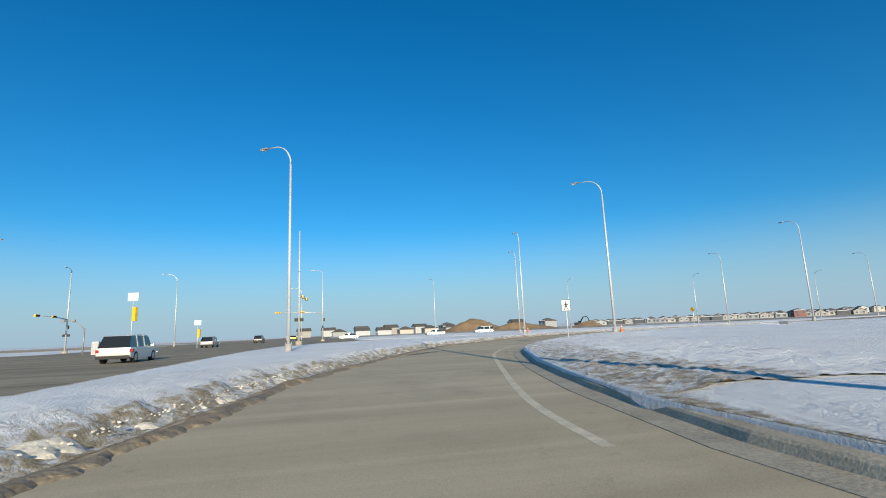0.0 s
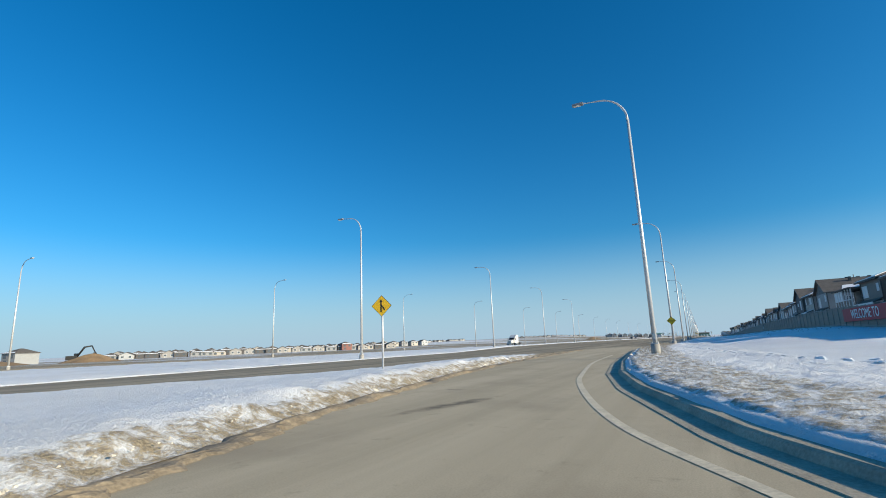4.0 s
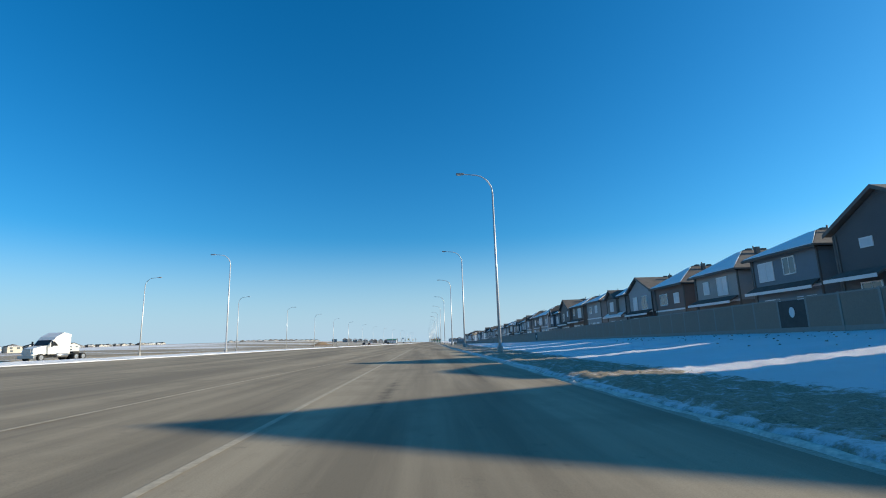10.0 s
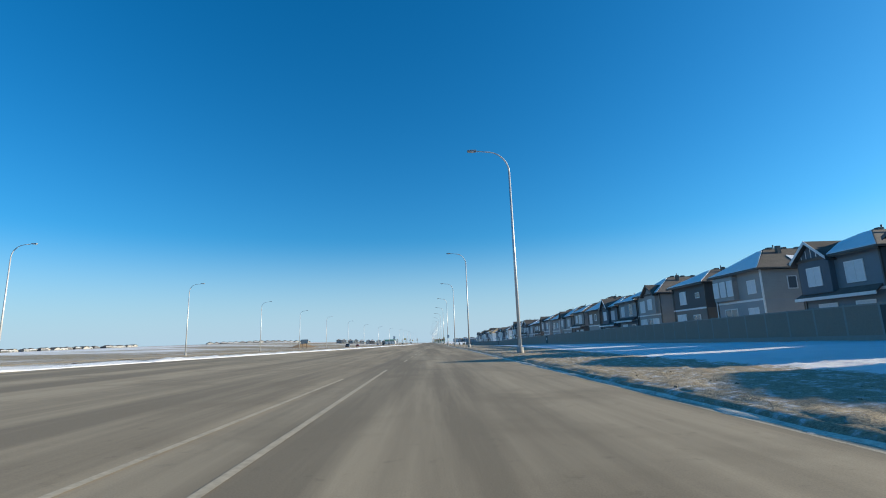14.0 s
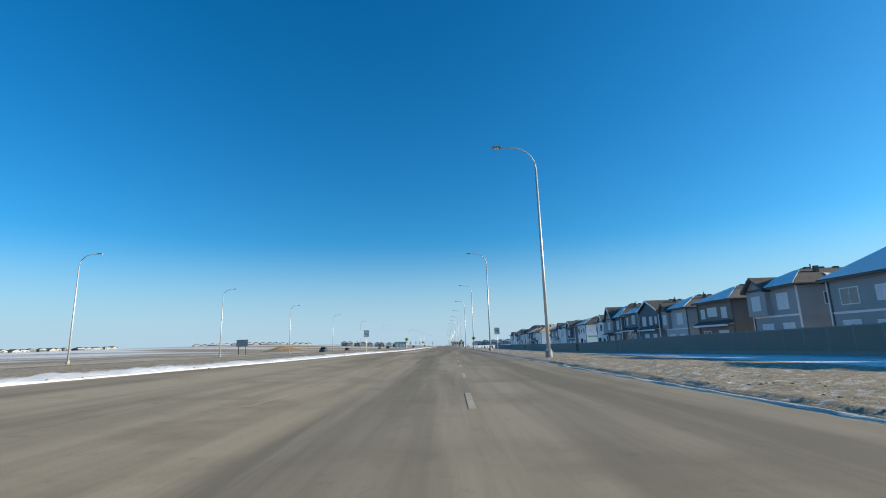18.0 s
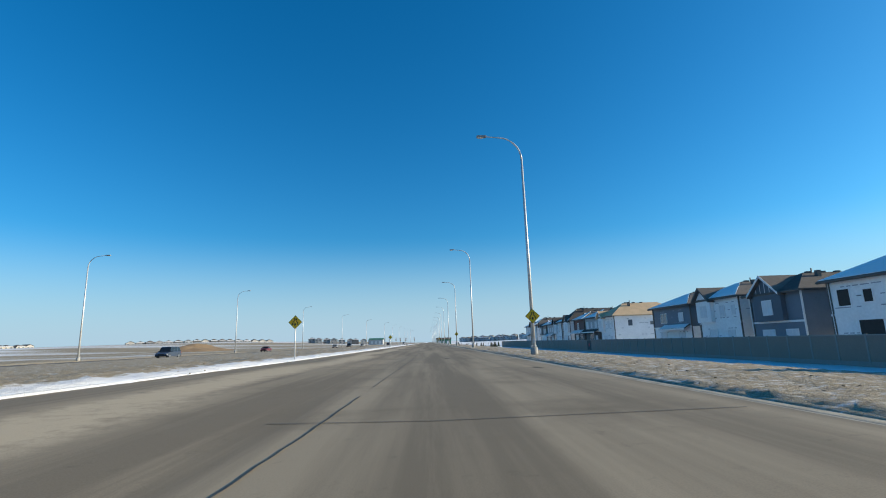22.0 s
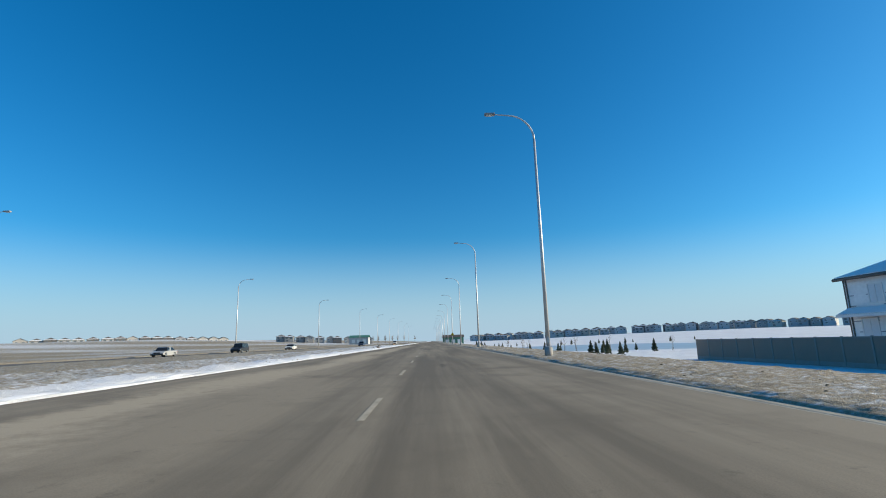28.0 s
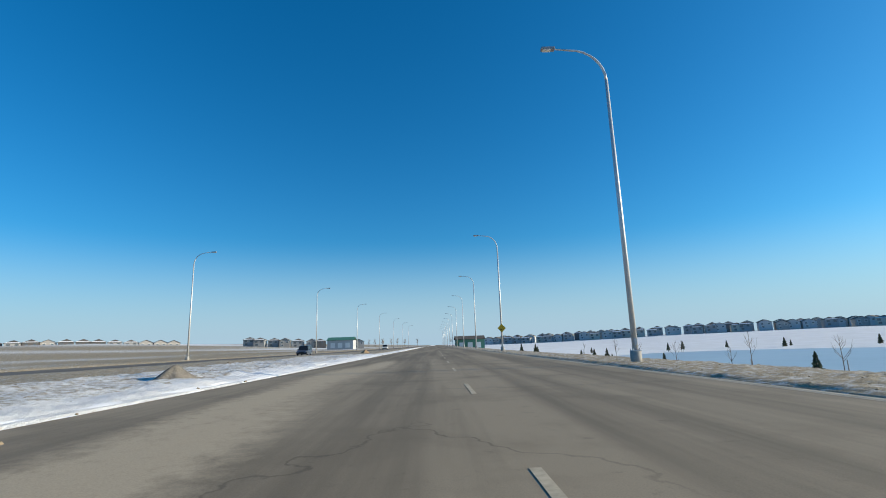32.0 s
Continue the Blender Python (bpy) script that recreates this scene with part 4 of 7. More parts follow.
# ---- fence along the back of the houses ----
def fence():
    f = thing("fence", pose(0, 0, 0), "long grey-brown board fence behind the houses", "fence", kind="structure")
    step = 2.4
    ys = [31 + step * i for i in range(int((557 - 31) / step))]
    bmp = finish(box(bmn(), -0.03, 0.03, -step / 2 + 0.07, step / 2 - 0.07, 0.08, 1.80), "panel", M_FENCE)
    bmpost = finish(box(bmn(), -0.07, 0.07, -0.07, 0.07, -0.3, 1.90), "post", M_POST, 0.012)
    bmrail = finish(box(bmn(), -0.055, 0.055, -step / 2 + 0.07, step / 2 - 0.07, 1.78, 1.86), "top_rail", M_POST)
    bmdark = finish(box(bmn(), -0.04, 0.04, -step / 2 + 0.07, step / 2 - 0.07, 0.08, 1.72), "gate_panel", M_DARKPANEL)
    bmlow = finish(box(bmn(), -0.045, 0.045, -step / 2 + 0.07, step / 2 - 0.07, -0.35, 0.08), "kick_board", M_POST)
    gates = {min(ys, key=lambda v: abs(v - g)) for g in (126, 205, 292, 380, 452)}
    for y in ys:
        z = bank_z(y + step / 2)
        for name, me, yy, zz in (("panel", bmdark if y in gates else bmp, y + step / 2, z), ("top_rail", bmrail, y + step / 2, z), ("post", bmpost, y, bank_z(y)), ("kick_board", bmlow, y + step / 2, z)):
            ob = new(name if me is not bmdark else "gate_panel", me)
            ob.parent = f
            ob.location = (along(FENCE, yy), yy, zz)
        if y in gates:
            ob = part("emblem", tube(bmn(), [(-0.045, 0, 1.0), (-0.06, 0, 1.0)], 0.32, 16), M_TRIM if y < 300 else M_RED, f, "pale oval emblem on the dark panel")
            ob.scale = (1, 0.7, 1)
            ob.location = (along(FENCE, y), y + step / 2, z)
    return f


fence()

# ---- banner ----
ban = thing("banner", pose(along(FENCE, 51) - 0.2, 51, bank_z(54) + 0.1, 0, 0, 0.7), "red vinyl welcome banner hung along the fence", "banner")
part("sheet", box(bmn(), -0.015, 0.015, -8.5, 8.5, 0.35, 1.62), M_RED, ban)
lettering("letters", "WELCOME TO", 1.25, M_WHITE, ban, Matrix.Translation((-0.03, 1.5, 0.98)) @ Euler((radians(90), 0, radians(-90))).to_matrix().to_4x4())
for yy in (-8.3, 8.3):
    part("tie", tube(bmn(), [(0, yy, 1.5), (0.1, yy, 1.6)], 0.02, 6), M_BLACK, ban)


# ---- houses ----
def window(parent, y, z, w, h, glass, x=0.0, split=True, trim=None):
    fr = bmn()
    t = 0.09
    for y0, y1, z0, z1 in ((-w / 2, w / 2, h - t, h), (-w / 2, w / 2, 0, t), (-w / 2, -w / 2 + t, t, h - t), (w / 2 - t, w / 2, t, h - t)):
        box(fr, -0.06, 0.0, y0, y1, z0, z1)
    if split and w > 1.0:
        box(fr, -0.05, 0.0, -0.03, 0.03, t, h - t)
    win = part("window", fr, trim or M_TRIM, parent, at=(x, y, z))
    part("pane", box(bmn(), -0.03, -0.004, -w / 2 + t, w / 2 - t, t, h - t), glass, win)
    return win


def side_window(parent, x, z, w, h, ysign, yy, glass):
    fr = bmn()
    t = 0.08
    for x0, x1, z0, z1 in ((-w / 2, w / 2, h - t, h), (-w / 2, w / 2, 0, t), (-w / 2, -w / 2 + t, t, h - t), (w / 2 - t, w / 2, t, h - t)):
        box(fr, x0, x1, -0.05, 0.05, z0, z1)
    win = part("window", fr, M_TRIM, parent, at=(x, yy, z))
    part("pane", box(bmn(), -w / 2 + t, w / 2 - t, -0.03, 0.03, t, h - t), glass, win)


def roof_hip(bm, W, D, z, rise, over=0.5, thick=0.16):
    """Hip roof: ridge along x."""
    x0, x1, y0, y1 = -over, D + over, -W / 2 - over, W / 2 + over
    hx = min(W / 2 + over, 4.2)
    a, b, c, d = (x0, y0, z), (x1, y0, z), (x1, y1, z), (x0, y1, z)
    r0, r1 = (x0 + hx, 0, z + rise), (x1 - hx, 0, z + rise)
    for tri in ((a, b, r1, r0), (c, d, r0, r1), (d, a, r0), (b, c, r1)):
        slab(bm, tri, (0, 0, thick))
    return bm


def roof_gable(bm, W, D, z, rise, over=0.4, thick=0.16, x0=None, x1=None):
    """Gable roof with its end to the road: ridge along x."""
    x0 = -over if x0 is None else x0
    x1 = D + over if x1 is None else x1
    y0, y1 = -W / 2 - over, W / 2 + over
    for s in (y0, y1):
        slab(bm, ((x0, s, z), (x1, s, z), (x1, 0, z + rise), (x0, 0, z + rise)), (0, 0, thick))
    return bm


def roof_gable_at(bm, yc, w, z, rise, x0, x1, over=0.3, thick=0.12):
    for s in (-1, 1):
        slab(bm, ((x0, yc + s * (w / 2 + over), z - rise * over / (w / 2)), (x1, yc + s * (w / 2 + over), z - rise * over / (w / 2)), (x1, yc, z + rise), (x0, yc, z + rise)), (0, 0, thick))
    return bm


def house(label, wall, roof="hip", W=8.9, D=14.5, upper=None, wins=(), rise=2.0, snow=True, skirt=None, peak=None, sun=False, bare_roof=False, wrap=False, panels=False, bay=None, deck=False, open_holes=False, boards=None, bands=False):
    h = thing("house", pose(0, 0, 0), label, "house", "houses behind the fence")
    E = 5.9
    upper = upper or wall
    part("lower_wall", box(bmn(), 0, D, -W / 2, W / 2, -1.2, 2.95), wall, h)
    bm = box(bmn(), 0.003, D - 0.003, -W / 2 + 0.003, W / 2 - 0.003, 2.95, E)
    part("upper_wall", bm, upper, h)
    part("belt_trim", box(bmn(), -0.05, 0.0, -W / 2 - 0.02, W / 2 + 0.02, 2.85, 3.05), M_TRIM if not wrap else M_WRAP, h)
    for s in (-1, 1):
        part("corner_board", box(bmn(), -0.03, 0.12, s * W / 2 - 0.06, s * W / 2 + 0.06, -0.5, E), M_TRIM if wall in (SIDE["slate"], SIDE["grey"], SIDE["batten"]) else M_FASCIA, h)
    tops = M_PLY if bare_roof else M_SHINGLE
    if roof == "hip":
        part("roof", roof_hip(bmn(), W, D, E, rise), tops, h)
        part("fascia", box(bmn(), -0.55, -0.51, -W / 2 - 0.5, W / 2 + 0.5, E - 0.12, E + 0.14), M_FASCIA, h)
        part("gutter", tube(bmn(), [(-0.58, -W / 2 - 0.5, E + 0.02), (-0.58, W / 2 + 0.5, E + 0.02)], 0.06, 6), M_FASCIA, h)
        if snow:
            x0, hx = -0.45, 4.2
            part("roof_snow", slab(bmn(), ((x0, -W / 2 - 0.35, E + 0.17), (x0, W / 2 + 0.35, E + 0.17), (x0 + hx * 0.86, 0.4, E + rise * 0.88 + 0.17), (x0 + hx * 0.86, -0.4, E + rise * 0.88 + 0.17)), (0, 0, 0.07)), M_SNOW, h, "thin snow on the shaded roof slope")
            patch = [(3.9, 0.98), (8.6, 0.96), (7.9, 0.62), (6.2, 0.5), (4.6, 0.42)]
            part("roof_snow_patch", slab(bmn(), [(px, -(W / 2 + 0.5) * q, E + rise * (1 - q) + 0.175) for px, q in patch], (0, 0, 0.07)), M_SNOW, h, "patch of snow on the roof")
    else:
        part("roof", roof_gable(bmn(), W, D, E, rise), tops, h)
        part("gable_wall", slab(bmn(), ((0.0, -W / 2, E), (0.0, W / 2, E), (0.0, 0, E + rise - 0.12)), (0.25, 0, 0)), boards or upper, h)
        for s in (-1, 1):
            part("barge_board", slab(bmn(), ((-0.46, s * (W / 2 + 0.4), E - 0.1), (-0.46, s * (W / 2 + 0.4), E + 0.18), (-0.46, 0, E + rise + 0.18), (-0.46, 0, E + rise - 0.1)), (0.05, 0, 0)), M_FASCIA if wall is not SIDE["slate"] else M_TRIM, h)
        if snow:
            k = rise
            part("roof_snow_patch", slab(bmn(), ((2.2, -(W / 2 + 0.4) * 0.97, E + k * 0.03 + 0.165), (7.4, -(W / 2 + 0.4) * 0.95, E + k * 0.05 + 0.165), (6.6, -(W / 2 + 0.4) * 0.5, E + k * 0.5 + 0.165), (2.8, -(W / 2 + 0.4) * 0.6, E + k * 0.4 + 0.165)), (0, 0, 0.06)), M_SNOW, h, "patch of snow on the roof")
    if peak:
        yc, pw, pr, face, edge = peak
        part("peak_roof", roof_gable_at(bmn(), yc, pw, E - 0.02, pr, -0.95, 3.4), tops, h)
        part("peak_wall", slab(bmn(), ((-0.5, yc - pw / 2, 3.06), (-0.5, yc + pw / 2, 3.06), (-0.5, yc + pw / 2, E), (-0.5, yc, E + pr - 0.1), (-0.5, yc - pw / 2, E)), (0.5, 0, 0)), face, h)
        for s in (-1, 1):
            part("peak_barge_board", slab(bmn(), ((-1.0, yc + s * (pw / 2 + 0.3), E - 0.22), (-1.0, yc + s * (pw / 2 + 0.3), E + 0.03), (-1.0, yc, E + pr + 0.14), (-1.0, yc, E + pr - 0.14)), (0.05, 0, 0)), edge, h)
        if edge is M_TRIM:
            part("peak_band", box(bmn(), -0.54, -0.5, yc - pw / 2, yc + pw / 2, E - 0.08, E + 0.08), M_TRIM, h)
            for i in range(1, 6):
                y = yc - pw / 2 + pw * i / 6
                part("peak_batten", box(bmn(), -0.53, -0.5, y - 0.025, y + 0.025, E + 0.08, E + max(0.1, (pr - 0.25) * (1 - abs(y - yc) / (pw / 2)))), M_TRIM, h)
        window(h, yc, 3.65, min(1.5, pw * 0.5), 1.6, M_UNLIT if open_holes else M_BLIND, -0.5, True, M_WRAP if open_holes else None)
    if skirt:
        y0, y1, z, depth = skirt
        part("porch_roof", slab(bmn(), ((-depth, y0 - 0.2, z), (-depth, y1 + 0.2, z), (0, y1, z + 0.55), (0, y0, z + 0.55)), (0, 0, 0.14)), M_SHINGLE, h)
        if "snow" in label or wrap:
            part("porch_snow", slab(bmn(), ((-depth + 0.05, y0 - 0.1, z + 0.15), (-depth + 0.05, y1 + 0.1, z + 0.15), (-0.1, y1 - 0.1, z + 0.67), (-0.1, y0 + 0.1, z + 0.67)), (0, 0, 0.06)), M_SNOW, h, "thin snow on the porch roof")
        part("porch_fascia", box(bmn(), -depth - 0.04, -depth, y0 - 0.2, y1 + 0.2, z - 0.1, z + 0.15), M_TRIM, h)
    if bay:
        y0, y1, z0, z1 = bay
        part("bay", box(bmn(), -0.55, 0.0, y0, y1, z0, z1), upper, h)
        for yy in np.linspace(y0 + 0.5, y1 - 0.5, 3).tolist():
            window(h, yy, z0 + 0.4, 0.95, z1 - z0 - 0.8, M_BLIND, -0.55, False)
    if sun:
        part("sunroom", box(bmn(), -2.6, 0.0, -W / 2, W / 2, 2.7, 2.95), M_TRIM, h)
        part("sunroom_roof", box(bmn(), -2.9, 0.0, -W / 2 - 0.3, W / 2 + 0.3, 5.55, 5.75), M_SHINGLE, h)
        n = 7
        for i in range(n):
            y = -W / 2 + 0.08 + (W - 0.16) * i / (n - 1)
            part("sunroom_post", box(bmn(), -2.6, -2.45, y - 0.08, y + 0.08, 2.95, 5.55), M_TRIM, h)
            if i < n - 1:
                part("sunroom_panel", box(bmn(), -2.55, -2.5, y + 0.08, y + (W - 0.16) / (n - 1) - 0.08, 2.95, 3.95), M_FENCE, h)
                if i > 2:
                    part("sunroom_pane", box(bmn(), -2.54, -2.51, y + 0.08, y + (W - 0.16) / (n - 1) - 0.08, 4.05, 5.5), M_BLIND, h)
        part("sunroom_rail", box(bmn(), -2.62, -2.44, -W / 2, W / 2, 3.95, 4.05), M_TRIM, h)
    if panels:
        n = 6
        for i in range(n):
            y = -W / 2 + 0.7 + (W - 1.4) * i / (n - 1)
            part("facade_panel", box(bmn(), -0.05, 0.0, y - 0.55, y + 0.55, 3.1, 4.2), SIDE["beige"], h)
        part("upper_panel", box(bmn(), -0.04, 0.0, -0.5, 2.6, 4.35, 5.7), SIDE["brown"], h)
    if deck:
        part("deck", box(bmn(), -2.4, 0.0, -1.5, 2.8, 0.1, 0.3), M_PLY, h)
        for i in range(10):
            y = -1.45 + 4.2 * i / 9
            part("deck_baluster", box(bmn(), -2.38, -2.33, y - 0.025, y + 0.025, 0.3, 1.25), M_BLACK, h)
        part("deck_rail", box(bmn(), -2.4, -2.32, -1.5, 2.8, 1.25, 1.32), M_BLACK, h)
    for i, (y, z, w, hh) in enumerate(wins):
        y *= (W - 0.6) / 8.3
        if peak and z > 3.0 and abs(y - peak[0]) < (peak[1] + w) / 2:
            continue
        window(h, y, z, w, hh, M_UNLIT if open_holes else (M_BLIND, M_GLASS)[(i * 7 + int(w * 10)) % 3 == 0], 0.0, not open_holes, M_WRAP if open_holes else None)
    side_window(h, 3.2, 3.9, 1.0, 1.3, -1, -W / 2, M_UNLIT if open_holes else M_GLASS)
    side_window(h, 7.5, 4.0, 0.8, 0.8, -1, -W / 2, M_UNLIT if open_holes else M_GLASS)
    if wrap:
        rnd = random.Random(len(label) + int(W * 10))
        for i in range(34):
            y, z = rnd.uniform(-W / 2 + 0.3, W / 2 - 0.7), rnd.choice((0.4, 1.3, 2.2, 3.5, 4.4, 5.3))
            part("wrap_print", box(bmn(), -0.012, 0.0, y, y + 0.42, z, z + 0.09), M_WRAPINK, h)
        for i in range(40):
            x, z = rnd.uniform(0.4, D - 0.8), rnd.choice((0.4, 1.3, 2.2, 3.5, 4.4, 5.3))
            part("wrap_print", box(bmn(), x, x + 0.42, -W / 2 - 0.012, -W / 2, z, z + 0.09), M_WRAPINK, h)
        if bands:
            part("wrap_band", box(bmn(), 0.5, D - 1, -W / 2 - 0.016, -W / 2, 2.7, 3.1), M_GREENWRAP, h)
    part("vent_pipe", tube(bmn(), [(5.5, 1.0, E + 1.2), (5.5, 1.0, E + rise + 0.75)], 0.07, 8), M_FASCIA, h)
    part("roof_vent", box(bmn(), 4.2, 4.6, -1.3, -0.9, E + rise * 0.75, E + rise + 0.25), M_FASCIA, h)
    for k in range(3):
        part("ridge_vent", box(bmn(), 4.0 + 1.6 * k, 4.5 + 1.6 * k, -0.2, 0.2, E + rise + 0.05, E + rise + 0.28), M_FASCIA, h)
    part("downspout", box(bmn(), -0.09, -0.01, W / 2 - 0.32, W / 2 - 0.24, 0.0, E), M_FASCIA, h)
    return h


W2 = ((-2.4, 3.7, 1.3, 1.3), (1.6, 3.6, 2.0, 1.5), (-2.2, 0.6, 1.7, 1.6), (1.9, 0.2, 1.9, 2.1))
W3 = ((-2.6, 4.2, 0.9, 0.7), (1.4, 3.6, 1.6, 1.7), (-1.9, 0.7, 1.6, 1.5), (2.3, 0.4, 2.2, 2.0))
W4 = ((2.6, 3.6, 1.4, 1.6), (-0.2, 3.8, 1.0, 1.2), (-2.9, 3.7, 1.2, 1.4), (0.0, 0.5, 2.4, 2.0), (-3.0, 0.7, 1.2, 1.4))
W5 = ((-1.0, 3.6, 1.1, 1.5), (2.2, 3.5, 1.5, 1.7), (1.4, 0.1, 1.8, 2.1), (-2.4, 0.7, 1.4, 1.4), (-3.3, 3.8, 0.7, 1.2))
BLUE = siding("blue_grey_siding", (0.17, 0.20, 0.225))
NAVYBOARD = siding("navy_board_and_batten", (0.10, 0.125, 0.15), 0.3, True)
DARKBOARD = siding("charcoal_board_and_batten", (0.14, 0.135, 0.13), 0.3, True)
BRICKBROWN = siding("red_brown_siding", (0.185, 0.125, 0.105))
S_ = SIDE
W6 = ((-1.9, 3.6, 1.7, 1.7), (2.2, 3.9, 1.0, 1.2), (-2.4, 1.2, 1.7, 1.0), (1.6, 1.2, 1.9, 1.0))
